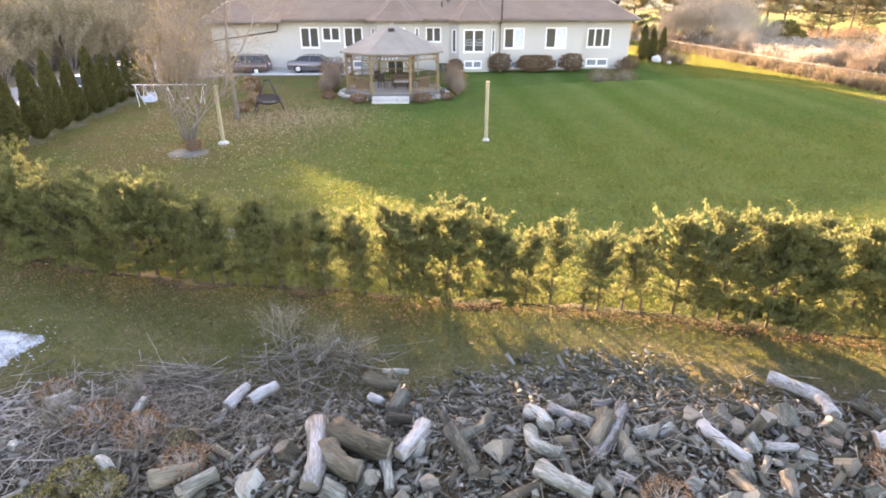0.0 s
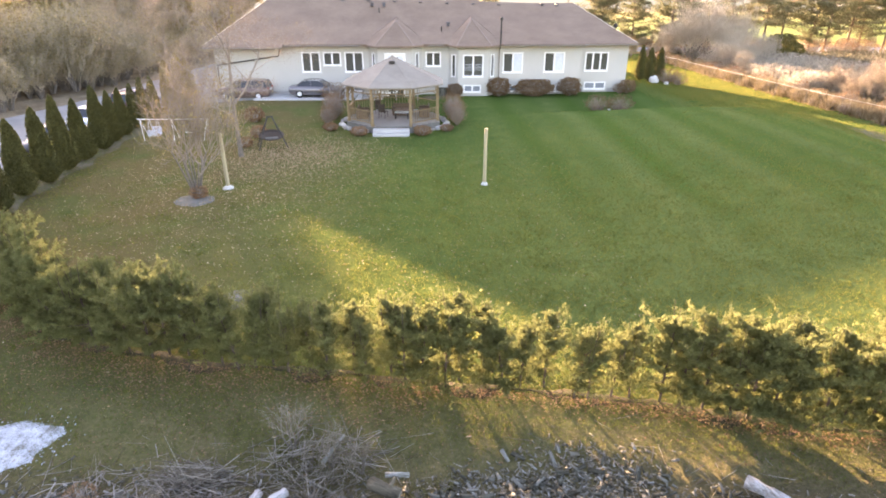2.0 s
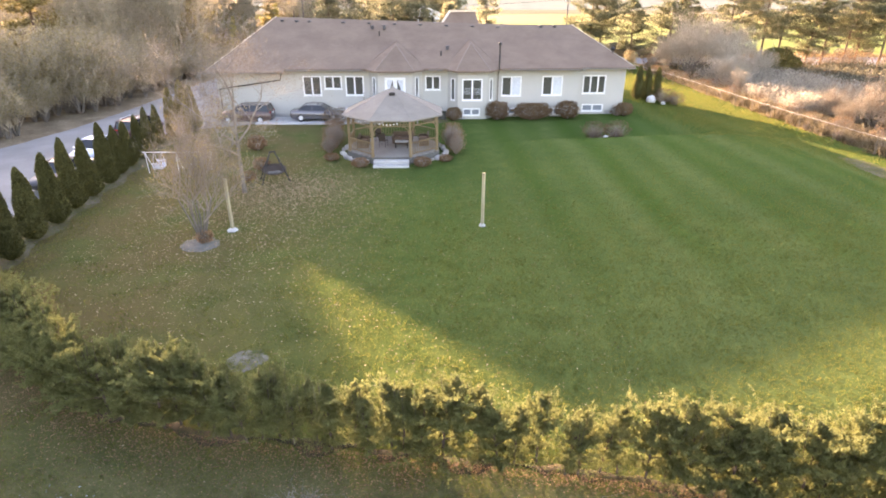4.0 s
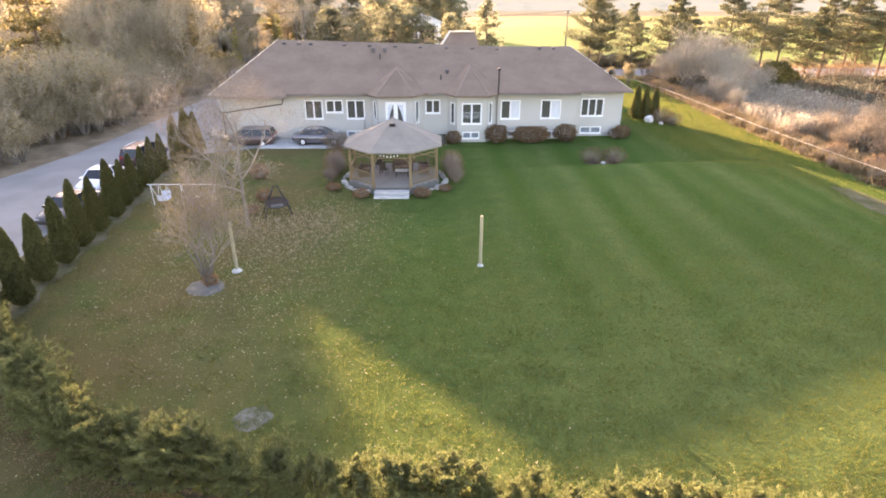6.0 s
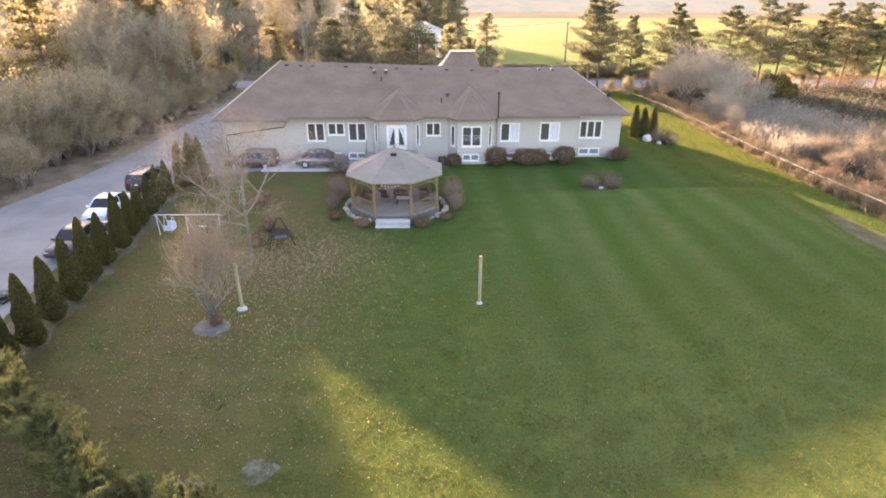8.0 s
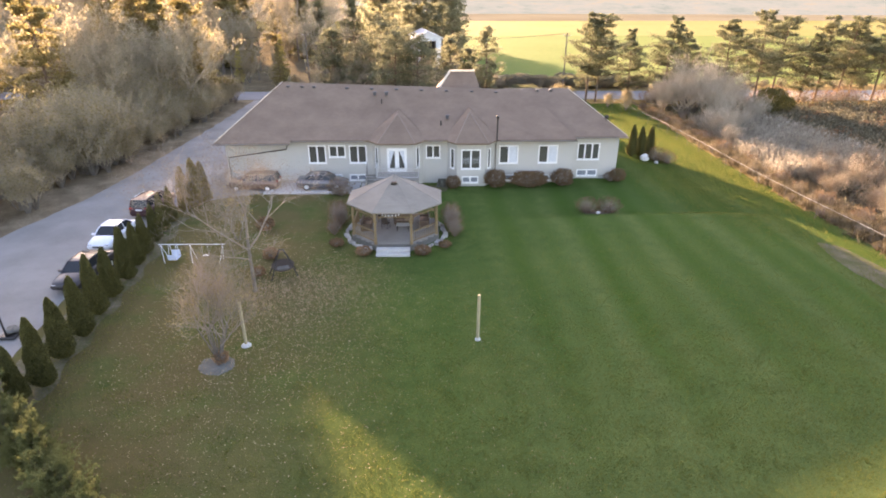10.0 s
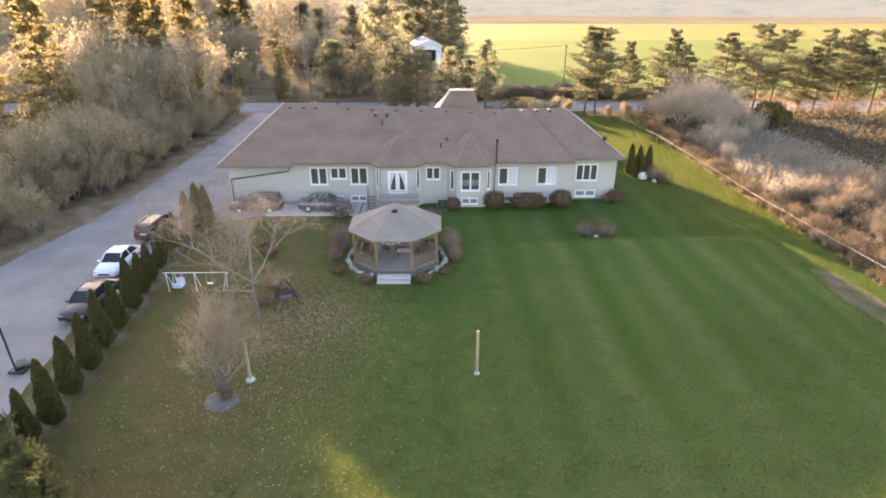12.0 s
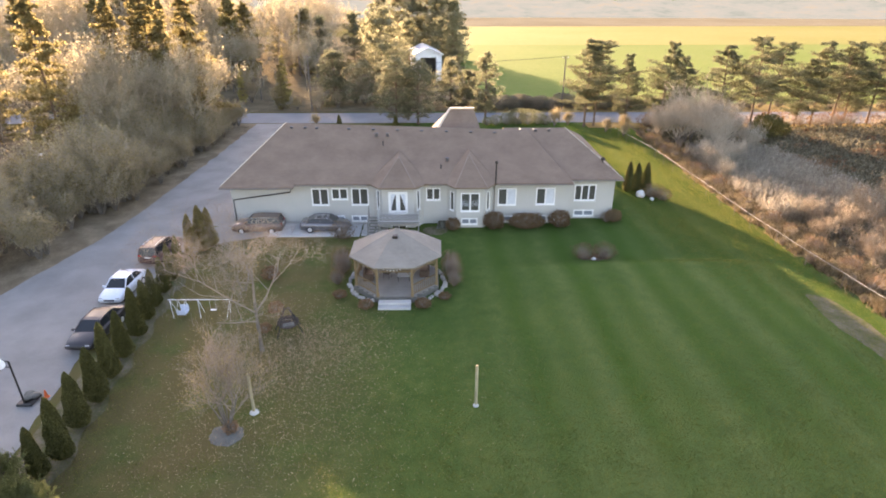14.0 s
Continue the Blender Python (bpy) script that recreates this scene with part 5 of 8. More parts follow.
def tufted_pine(seed, H, R, low, label, n, size, nwh=14, puff=0.16):
    """A broad pine with a rounded crown: rising limbs with loose tufts of needles along their outer halves."""
    rng = np.random.default_rng(seed)
    t = thing("white_pine", label, "tree", group="pines behind the house")
    tr, br, P = B(), B(), []
    bend = rng.normal(size=2) * 0.03 * H

    def axis(z):
        return Vector((bend[0] * z * z, bend[1] * z * z, z * H))
    tr.tube([axis(0) + Vector((0, 0, -0.1)), axis(0.05), axis(0.3), axis(0.6), axis(0.85), axis(0.98)], [0.26, 0.21, 0.17, 0.12, 0.06, 0.015], 8, False)
    part("trunk", tr, M_PINEBARK, t, smooth=True)
    for i in range(nwh):
        z = low + (0.96 - low) * i / (nwh - 1)
        u = (z - low) / (1 - low)
        wide = (1 - u ** 2.1) ** 0.62 * (0.72 + 0.28 * min(1, u * 5))
        for k in range(int(rng.integers(5, 9))):
            a = rng.uniform(0, 6.283)
            reach = R * max(0.16, wide) * rng.uniform(0.55, 1.12)
            o = axis(min(0.98, z + rng.uniform(-0.05, 0.05)))
            e = o + Vector((math.cos(a) * reach, math.sin(a) * reach, reach * rng.uniform(-0.08, 0.30)))
            m = o.lerp(e, 0.55) - Vector((0, 0, 0.06 * reach))
            br.tube([o, m, e], [0.06, 0.035, 0.012], 4, False)
            m2 = int(n / (nwh * 6.5 * 4))
            for q in (0.5, 0.72, 0.9, 1.03):
                c = o.lerp(e, q) + Vector(rng.normal(size=3)) * 0.07 * R
                rad = puff * R * rng.uniform(0.6, 1.15)
                P.append(np.array(c[:])[None] + rng.normal(size=(m2, 3)) * np.array([0.62, 0.62, 0.34])[None] * rad)
    tagged(part("crown", br, M_PINEBARK, t), kind="stuff")
    v, f = sprays(rng, np.concatenate(P), size, 0.25, 1.9)
    o = new("needles", raw_mesh("needles", v, f, M_PINEPALE))
    o.parent = t
    return t


def shrub(name, label, seed, R, H, mat, n=2600, size=0.07, group="", stems=26, category="shrub", twigs=None):
    """A rounded bush: many stems and a shell of small leaves."""
    rng = np.random.default_rng(seed)
    t = thing(name, label, category, group=group)
    b = B()
    for i in range(stems):
        a, q = rng.uniform(0, 6.283), rng.uniform(0.1, 1.0) ** 0.6
        e = Vector((math.cos(a) * R * 0.9 * q, math.sin(a) * R * 0.9 * q, H * (1 - 0.5 * q * q) * rng.uniform(0.75, 1.0)))
        b.tube([Vector((math.cos(a), math.sin(a), 0)) * 0.06, e * 0.5 + Vector(rng.normal(size=3)) * 0.05, e], [0.018, 0.011, 0.004], 3, False)
    tagged(part("framework", b, twigs or M_TWIG, t), kind="stuff")
    u = rng.normal(size=(n, 3))
    u /= np.linalg.norm(u, axis=1)[:, None]
    lump = 1 + 0.12 * np.sin(u[:, 0] * 6 + seed) * np.cos(u[:, 1] * 5 + seed) + 0.08 * np.sin(u[:, 2] * 11)
    rad = rng.uniform(0.55, 1.03, n) ** 0.5 * lump
    P = np.stack([u[:, 0] * R * rad, u[:, 1] * R * rad, H * 0.5 + u[:, 2] * H * 0.5 * rad], 1)
    P = P[P[:, 2] > 0.03]
    v, f = sprays(rng, P, size, 0.2, 1.5)
    o = new("leaves", raw_mesh("leaves", v, f, mat))
    o.parent = t
    return t


def place(proto, spots, seed=1):
    """Puts a thing at the first spot and copies of it at the others: x, y, scale."""
    rr = random.Random(seed)
    for i, (x, y, s) in enumerate(spots):
        m = Matrix.LocRotScale((x, y, height(x, y)), Euler((0, 0, rr.uniform(0, 6.28))), (s, s, s * rr.uniform(0.94, 1.06)))
        if i == 0:
            proto.matrix_basis = m
        else:
            sc = proto.scale.copy()
            copy_thing(proto, m @ Matrix.Diagonal((1 / sc.x, 1 / sc.y, 1 / sc.z, 1)))


# cedar row along the driveway
spots = [(-18.7, 22.0, 0.80), (-18.3, 23.2, 1.02), (-18.75, 25.5, 1.03), (-18.87, 27.5, 1.06), (-19.25, 29.7, 1.04), (-19.5, 31.8, 0.98),
         (-19.75, 34.2, 1.0), (-20.1, 36.3, 0.9), (-20.35, 38.1, 0.86), (-20.6, 40.2, 0.86), (-20.85, 42.2, 0.84), (-21.05, 44.2, 0.82)]
place(column_cedar("column_cedar", "dense olive green pointed cedar beside the driveway", 11, 3.55, 0.58, "driveway cedars"), spots[0::3], 2)
place(column_cedar("column_cedar", "dense olive green pointed cedar beside the driveway", 12, 3.6, 0.56, "driveway cedars"), spots[1::3], 3)
place(column_cedar("column_cedar", "dense olive green pointed cedar beside the driveway", 13, 3.5, 0.60, "driveway cedars"), spots[2::3], 4)
place(column_cedar("column_cedar", "tall bronzed pointed cedar at the end of the row", 14, 4.1, 0.78, "driveway cedars", 9500, M_SPRUCE), [(-20.3, 47.6, 1.0), (-20.9, 46.7, 0.88), (-19.9, 48.4, 0.85), (-20.6, 48.6, 0.8)], 5)
place(column_cedar("column_cedar", "slim dark cedar at the house corner", 15, 3.35, 0.62, "house corner cedars", 6000), [(22.1, 62.6, 1.0), (23.2, 63.0, 1.0), (24.3, 63.1, 0.98)], 6)

# the uneven hedge
LINE = [(-21, 21.6), (-18.3, 20.0), (-15.3, 17.9), (-12.5, 15.4), (-10.2, 13.5), (-8.0, 12.7), (-5.5, 12.15), (-2.5, 11.75), (0, 11.3), (3, 10.85), (5.0, 10.5), (7.2, 9.9), (9.6, 9.3), (13, 8.4), (17, 7.4)]
hedge_protos = [hedge_tree(31, 1.95, 0.66, 0.10, 6200), hedge_tree(32, 1.8, 0.58, 0.17, 2800), hedge_tree(33, 1.95, 0.62, 0.14, 4400), hedge_tree(34, 1.85, 0.50, 0.20, 2300), hedge_tree(35, 2.0, 0.68, 0.07, 6800), hedge_tree(36, 2.2, 0.66, 0.07, 6800)]
hs = [[] for _ in hedge_protos]
rh = random.Random(8)
acc = 0.0
for (xa, ya), (xb, yb) in zip(LINE[:-1], LINE[1:]):
    L = math.hypot(xb - xa, yb - ya)
    while acc < L:
        x, y = xa + (xb - xa) * acc / L, ya + (yb - ya) * acc / L
        dense = x < -6 or x > 5.2
        k = rh.choice([0, 2, 4, 5]) if dense else rh.choice([0, 1, 2, 3])
        s = rh.uniform(0.9, 1.12)
        if x > -6:
            s *= 0.93
        if x < -6:
            s *= 1.04
        if x > 5.2:
            s *= 1.05
        if 3.75 < x < 4.7:
            k, s = 3, 0.86
        hs[k].append((x + rh.uniform(-0.1, 0.1), y + rh.uniform(-0.22, 0.22), s))
        acc += rh.uniform(0.42, 0.62) if dense else rh.uniform(0.40, 0.58)
    acc -= L
for k, pr in enumerate(hedge_protos):
    place(pr, hs[k], 40 + k)

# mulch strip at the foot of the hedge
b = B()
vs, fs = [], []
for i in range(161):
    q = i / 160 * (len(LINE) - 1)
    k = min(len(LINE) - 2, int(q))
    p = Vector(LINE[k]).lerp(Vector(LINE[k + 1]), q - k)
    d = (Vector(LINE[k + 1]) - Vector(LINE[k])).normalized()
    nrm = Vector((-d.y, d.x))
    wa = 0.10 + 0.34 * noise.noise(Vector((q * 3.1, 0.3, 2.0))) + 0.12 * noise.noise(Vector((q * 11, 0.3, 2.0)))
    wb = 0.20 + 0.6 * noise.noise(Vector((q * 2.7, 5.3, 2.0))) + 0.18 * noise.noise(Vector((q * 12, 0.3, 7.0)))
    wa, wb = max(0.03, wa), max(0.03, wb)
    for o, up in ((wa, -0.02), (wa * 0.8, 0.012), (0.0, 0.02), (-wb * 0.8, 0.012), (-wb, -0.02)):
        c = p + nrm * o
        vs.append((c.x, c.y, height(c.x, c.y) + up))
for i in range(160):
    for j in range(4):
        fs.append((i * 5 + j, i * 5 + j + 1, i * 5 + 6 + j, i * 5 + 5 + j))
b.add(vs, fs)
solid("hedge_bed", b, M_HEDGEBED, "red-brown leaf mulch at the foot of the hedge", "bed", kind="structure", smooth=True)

# trees of the lawn
t = bare_tree("bare_tree", "bare pale-twigged tree with a few tan leaves", 51, 7.6, 0.075, 1, 4, 0.60, 6400, M_FALLEN, 0.027, M_LAWNTWIG, group="", kids=(4, 6), trunk_part=0.36, leafbias=1.2, minr=0.0036)
t.matrix_basis = Matrix.LocRotScale((-11.0, 32.4, 0), Euler((0, 0, 1.6)), (1.68, 1.68, 1.32))
t = bare_tree("many_stemmed_tree", "bare many-stemmed tree with orange lower leaves", 52, 5.6, 0.045, 9, 3, 0.44, 2600, M_AUTUMN, 0.045, M_RUSSTWIG, kids=(4, 6), trunk_part=0.4, leafbias=2.2, minr=0.0036)
t.matrix_basis = Matrix.LocRotScale((-10.75, 25.1, 0.05), None, (0.92, 0.92, 1.06))
t = bare_tree("bare_tree", "slender bare tree with yellowing leaves", 53, 4.6, 0.06, 2, 3, 0.55, 350, M_AUTUMN, 0.10, kids=(3, 4), leafbias=0.6)
t.matrix_basis = pose(-14.6, 40.5, 0)
place(shrub("russet_shrub", "low russet shrub in fallen leaves", 54, 0.45, 0.7, M_RUSSET, 700, 0.06, "lawn shrubs"), [(-11.4, 34.6, 1.0), (-10.6, 25.0, 0.9), (-11.3, 37.2, 1.2), (-13.0, 42.4, 1.6)], 7)
# shrubs round the gazebo
place(shrub("gazebo_shrub", "russet brown shrub beside the gazebo", 55, 0.95, 1.9, M_RUSSET, 900, 0.045, "gazebo shrubs", 260, twigs=M_RUSSTWIG), [(1.55, 42.3, 1.05), (1.75, 41.0, 0.8), (-7.35, 43.2, 1.1), (-7.5, 41.4, 0.75), (-7.6, 44.6, 1.0), (1.5, 44.0, 0.95)], 8)
place(shrub("low_shrub", "low rusty shrub at the gazebo steps", 56, 0.55, 0.55, M_RUSSET, 1200, 0.05, "gazebo shrubs", 30), [(-4.85, 37.75, 1.1), (-0.65, 37.75, 1.15), (-7.0, 39.3, 1.0), (0.95, 39.0, 0.9)], 9)
# clipped shrubs against the house
place(shrub("clipped_shrub", "clipped round dark brown shrub against the house", 57, 0.85, 1.35, M_SHRUB, 3600, 0.055, "house shrubs"), [(5.9, 52.0, 1.25), (12.3, 52.4, 1.25), (1.95, 51.7, 0.85), (17.9, 53.7, 0.95)], 10)
t = shrub("hedge_block", "long clipped dark brown hedge block", 58, 0.9, 1.35, M_SHRUB, 5200, 0.055, "house shrubs", 40)
t.matrix_basis = Matrix.LocRotScale((9.05, 52.1, 0.26), None, (1.95, 1.0, 1.12))
place(shrub("bare_shrub", "sparse bare brown shrub", 59, 0.8, 1.0, M_SHRUB, 700, 0.05, "bed shrubs", 90, twigs=M_RUSSTWIG), [(13.1, 45.9, 1.35), (14.9, 45.8, 1.4), (24.5, 61.2, 1.6), (25.4, 60.5, 1.3), (17.2, 53.6, 0.9), (-8.3, 49.9, 1.6)], 11)

# roadside pines
pa, pb2, pc = pine(61, 12.0, 4.1, 0.24, nwh=15, n=19000, size=0.105, flat=0.14), pine(62, 12.4, 4.3, 0.34, lean=0.04, nwh=15, n=19000, size=0.105, flat=0.14), pine(63, 10.5, 3.8, 0.2, nwh=15, n=19000, size=0.105, flat=0.14)
place(pa, [(25.4, 97.0, 1.13), (48.5, 98.0, 1.15), (65.5, 99.5, 1.15), (80.5, 101.0, 1.19), (99, 101, 1.13), (119, 101, 1.13)], 12)
place(pb2, [(27.2, 97.6, 1.07), (53.6, 97.0, 1.13), (57.5, 99.0, 1.13), (69.5, 100.0, 1.13), (76.0, 100.3, 1.13), (86, 101, 1.19), (108, 102, 1.13)], 13)
place(pc, [(33.2, 100.0, 1.04), (39.3, 100.0, 1.22), (43.5, 101.5, 1.07), (62.5, 99.0, 1.02), (73.0, 102.0, 1.15), (92, 102, 1.13)], 14)
# wood behind the barn, one great round pine beside it and pines on both sides of the road
big = tufted_pine(64, 17.0, 4.8, 0.05, "tall olive pine in the wood behind the house", 14000, 0.20, 16)
place(big, [(-6.5, 164.0, 0.85), (-21.0, 160.0, 0.95), (-2.0, 206.0, 1.28), (-28.0, 152, 0.85), (3.4, 200.0, 1.3), (5.2, 168.0, 0.90), (-7.0, 202.0, 1.25), (-15, 168, 0.9), (-12.0, 210.0, 1.3), (-34, 165, 1.0), (6.2, 184.0, 1.05), (1.8, 163.0, 0.82), (-18.0, 204.0, 1.25), (1.0, 188.0, 1.1)], 15)
place(tufted_pine(65, 17.6, 7.0, 0.05, "great broad round-crowned pine beyond the road", 24000, 0.18, 16, 0.10), [(-10.2, 118.5, 1.0)], 16)
place(tufted_pine(70, 10.7, 4.6, 0.17, "airy pale-tufted pine beside the road", 12000, 0.13, 12, 0.12), [(-6.3, 98.9, 1.0), (-2.6, 99.2, 0.97)], 47)
place(tufted_pine(77, 9.6, 4.0, 0.08, "dull olive pine beyond the road", 10000, 0.15, 11, 0.12), [(3.4, 112.8, 1.0), (7.0, 113.5, 0.75), (-19.5, 116.5, 1.1)], 48)
place(tufted_pine(68, 11.9, 2.8, 0.24, "tall airy pine beside the road", 9000, 0.12, 13, 0.14), [(8.9, 99.2, 1.0)], 38)
spr = pine(66, 19.0, 4.6, 0.05, "spruce_tree", "tall golden-brown backlit spruce", M_SPRUCE, "spruces", 22, 0.17, 15000, 0.3, 0.8)
# the last five are added to block the sun from hedge and left lawn
place(spr, [(-47.5, 74.0, 1.15), (-56.0, 66.0, 0.95), (-66.0, 88.0, 1.1), (-29.0, 113.0, 0.45), (-80.0, 104.0, 1.1), (-60.0, 116.0, 1.0), (-42.5, 97.5, 0.9), (-48.5, 92.0, 0.95), (-37.6, 94.5, 1.12), (-39.9, 90.5, 1.0), (-45.2, 95.0, 1.1), (-47.9, 93.0, 1.05), (-42.8, 92.4, 1.2)], 17)
place(pine(69, 9.0, 1.5, 0.06, "larch_tree", "slim golden larch beyond the road", M_LARCH, "larches", 16, 0.15, 7000, 0.2, 0.7), [(-30.5, 121.0, 1.0), (-38.5, 119.0, 0.75)], 39)
place(shrub("evergreen_bush", "rounded dark evergreen bush among the reeds", 67, 2.4, 3.9, M_CEDAR, 5200, 0.15, "marsh bushes", 40), [(52.6, 90.0, 1.0), (55.2, 91.2, 0.7)], 18)

t = bare_tree("small_tree", "small orange autumn tree behind the house", 166, 4.3, 0.06, 3, 3, 0.4, 2600, M_AUTUMN, 0.13, M_RUSSTWIG, kids=(3, 5), leafbias=0.2)
t.matrix_basis = Matrix.LocRotScale((6.6, 98.0, 0.1), None, (0.62, 0.62, 1.0))
place(column_cedar("young_cedar", "small pointed dark cedar beside the road", 167, 1.9, 0.5, "road cedars", 1500), [(-6.4, 98.0, 1.0), (-16.0, 98.3, 0.95)], 37)

# bare woods along the driveway and beyond the road
w1 = bare_tree("wood_tree", "bare grey-brown woodland tree", 71, 10.5, 0.14, 1, 4, 0.5, 900, M_TANLEAF, 0.11, M_WOODTWIG, group="woodland trees", kids=(3, 4), minr=0.014)
w2 = bare_tree("wood_tree", "bare slender woodland tree with some tan leaves", 72, 12.0, 0.13, 1, 4, 0.42, 1800, M_TANLEAF, 0.12, M_WOODTWIG, group="woodland trees", kids=(3, 4), minr=0.014)
w3 = bare_tree("wood_bush", "tangled olive-tan woodland bush", 73, 5.2, 0.06, 9, 3, 0.42, 2300, M_THICKET, 0.10, M_WOODTWIG, group="woodland bushes", kids=(2, 4), minr=0.012, category="bush", leafbias=0.6)
w4 = bare_tree("wood_bush", "low tan and olive thicket bush", 74, 3.4, 0.05, 9, 3, 0.48, 1900, M_THICKET, 0.085, M_WOODTWIG, group="woodland bushes", kids=(2, 4), minr=0.010, category="bush", leafbias=0.2)
rw = random.Random(77)


def edge_x(y):
    return float(np.interp(y, [8, 32, 40, 46, 60, 80, 100], [-39.5, -36.5, -34.8, -33.6, -32.4, -32.0, -32.5]))


s1, s2, s3, s4, s5 = [], [], [], [], []
for i in range(86):
    y = rw.uniform(24, 99)
    s4.append((edge_x(y) - rw.uniform(0.2, 3.2), y, rw.uniform(0.8, 1.3)))
for i in range(92):
    y = rw.uniform(26, 99)
    s3.append((edge_x(y) - rw.uniform(1.5, 10) - (4 if y > 66 else 0) * rw.random(), y, rw.uniform(0.8, 1.2) * (1.3 if 48 < y < 86 else 1.0)))
for i in range(30):
    y = rw.uniform(34, 99)
    s3.append((edge_x(y) - rw.uniform(14, 50), y, rw.uniform(0.6, 1.1)))
for i in range(46):
    y = rw.uniform(34, 98)
    (s1 if i % 2 else s2).append((edge_x(y) - rw.uniform(6, 60), y, rw.uniform(0.6, 1.05)))
# a stand of tall trees where the driveway meets the road
for i in range(26):
    y = rw.uniform(78, 99)
    (s1 if i % 3 == 0 else s2).append((min(edge_x(y) - 1.5, -38.9 - 0.4 * (y - 99)) - rw.uniform(0, 15), y, rw.uniform(1.0, 1.35)))
# more tall trees, added to keep sun off the left end of the hedge
for i in range(16):
    y = rw.uniform(76, 98)
    (s1 if i % 3 == 0 else s2).append((-43.5 - 0.4 * (y - 90) - rw.uniform(0, 13), y, rw.uniform(1.15, 1.4)))
# tall woods beyond the road, thinner just behind it
for i in range(170):
    y = rw.uniform(113, 215)
    s = rw.uniform(0.7, 0.95) if y < 130 else rw.uniform(1.1, 1.3) if y < 150 else rw.uniform(1.45, 2.1)
    (s1 if i % 2 else s2).append((rw.uniform(-150, -22 - 0.1 * (y - 112)), y, s))
for i in range(38):
    s3.append((rw.uniform(-95, 7), rw.uniform(110.5, 122), rw.uniform(0.7, 1.2)))
for i in range(24):
    s3.append((rw.uniform(-140, -20), rw.uniform(124, 190), rw.uniform(0.9, 1.5)))
for i in range(28):
    s4.append((rw.uniform(9, 46), rw.uniform(110.5, 114), rw.uniform(0.45, 0.75)))
for i in range(22):
    y = rw.uniform(138, 215)
    s5.append((rw.uniform(-130, -34), y, rw.uniform(0.85, 1.15)))
place(pine(83, 19.0, 5.0, 0.05, "woodland_conifer", "dense olive woodland conifer", M_SPRUCE, "woodland conifers", 18, 0.36, 14000, 0.25, 0.7), s5, 31)


def clear(spots):
    """Leaves a small clearing in the thicket free."""
    return [q for q in spots if not (-57 < q[0] < -43.5 and 57 < q[1] < 81)]


s1, s2, s3, s4 = clear(s1), clear(s2), clear(s3), clear(s4)
place(w1, s1, 20)
place(w2, s2, 21)
place(w3, s3, 22)
place(w4, s4, 23)
# grey thicket and bushes beyond the fence
g1 = bare_tree("grey_bush", "large pale grey bare bush", 75, 5.8, 0.06, 9, 3, 0.45, 0, None, group="marsh bushes", kids=(3, 5), minr=0.012, category="bush", twig_mat=M_PALETWIG)
place(g1, [(36.5, 84, 1.35), (39.5, 88, 1.5), (42.0, 84, 1.35), (38.5, 79, 1.15), (35.4, 70.5, 0.7), (37.6, 72.0, 0.8), (35.2, 66.5, 0.55), (34.6, 87.5, 1.0), (43.5, 90, 1.05), (36.0, 91, 0.9), (40.5, 94, 1.0), (45.0, 81, 0.8), (36.6, 75, 0.7), (40.5, 75.5, 0.65)], 24)
g2 = bare_tree("brown_bush", "bare tan-brown twiggy bush in the marsh", 82, 5.6, 0.05, 9, 3, 0.48, 900, M_RUSSET, 0.06, group="marsh bushes", kids=(3, 5), minr=0.010, category="bush", twig_mat=M_BROWNTWIG, leafbias=0.2)
place(g2, [(39.0, 50.5, 0.75), (42.0, 54.0, 0.8), (45.0, 51.0, 0.8), (47.5, 56.0, 0.75), (41.2, 58.0, 0.6), (50.0, 59.0, 0.7), (37.4, 53.6, 0.6), (41, 43, 0.75), (44.5, 39, 0.8), (38.3, 34.5, 0.75), (47, 47, 0.7), (43.5, 48.5, 0.6), (51, 42, 0.8), (56, 52, 0.6), (41, 30, 0.75), (38.6, 40, 0.65), (38.0, 46.5, 0.55), (36.8, 37.5, 0.55), (48.5, 36.5, 0.8), (45, 43.5, 0.7), (36.6, 31.5, 0.6), (40.2, 47.0, 0.7), (43.0, 51.5, 0.7), (36.4, 49.5, 0.55), (46.5, 49.5, 0.75), (49.5, 51.0, 0.7), (38.8, 56.0, 0.5), (53.0, 47.5, 0.75), (37.0, 43.5, 0.55), (40.0, 38.5, 0.7), (42.5, 35.5, 0.7), (48.0, 42.0, 0.75), (52.5, 56.0, 0.7), (36.2, 34.5, 0.5), (37.4, 28.5, 0.6)], 46)
place(shrub("weed_clump", "orange-brown dry weed clump on the fence", 76, 0.6, 1.15, M_STRAW, 900, 0.045, "fence weeds", 90, twigs=M_RUSSTWIG), [(32.5 + rw.uniform(-0.7, 1.2) + 0.02 * abs(y - 55), y, rw.uniform(0.55, 1.15)) for y in np.arange(25, 92, 1.3)], 25)
place(shrub("weed_clump", "russet dry weed clump on the fence", 78, 0.75, 1.2, M_RUSSET, 420, 0.05, "fence weeds", 90, twigs=M_RUSSTWIG), [(33.8 + rw.uniform(-0.9, 1.6), y, rw.uniform(0.5, 1.3)) for y in np.arange(26, 92, 1.3)], 26)
place(shrub("marsh_bush", "low dark brown marsh bush", 79, 1.5, 1.3, M_RUSSET, 1500, 0.10, "marsh bushes", 30), [(rw.uniform(49, 92), rw.uniform(62, 94), rw.uniform(0.35, 0.8)) for _ in range(90)], 27)
place(shrub("marsh_bush", "low straw-coloured marsh bush", 80, 1.3, 1.1, M_FALLEN, 1100, 0.10, "marsh bushes", 30), [(rw.uniform(46, 96), rw.uniform(40, 96), rw.uniform(0.4, 0.8)) for _ in range(70)], 28)
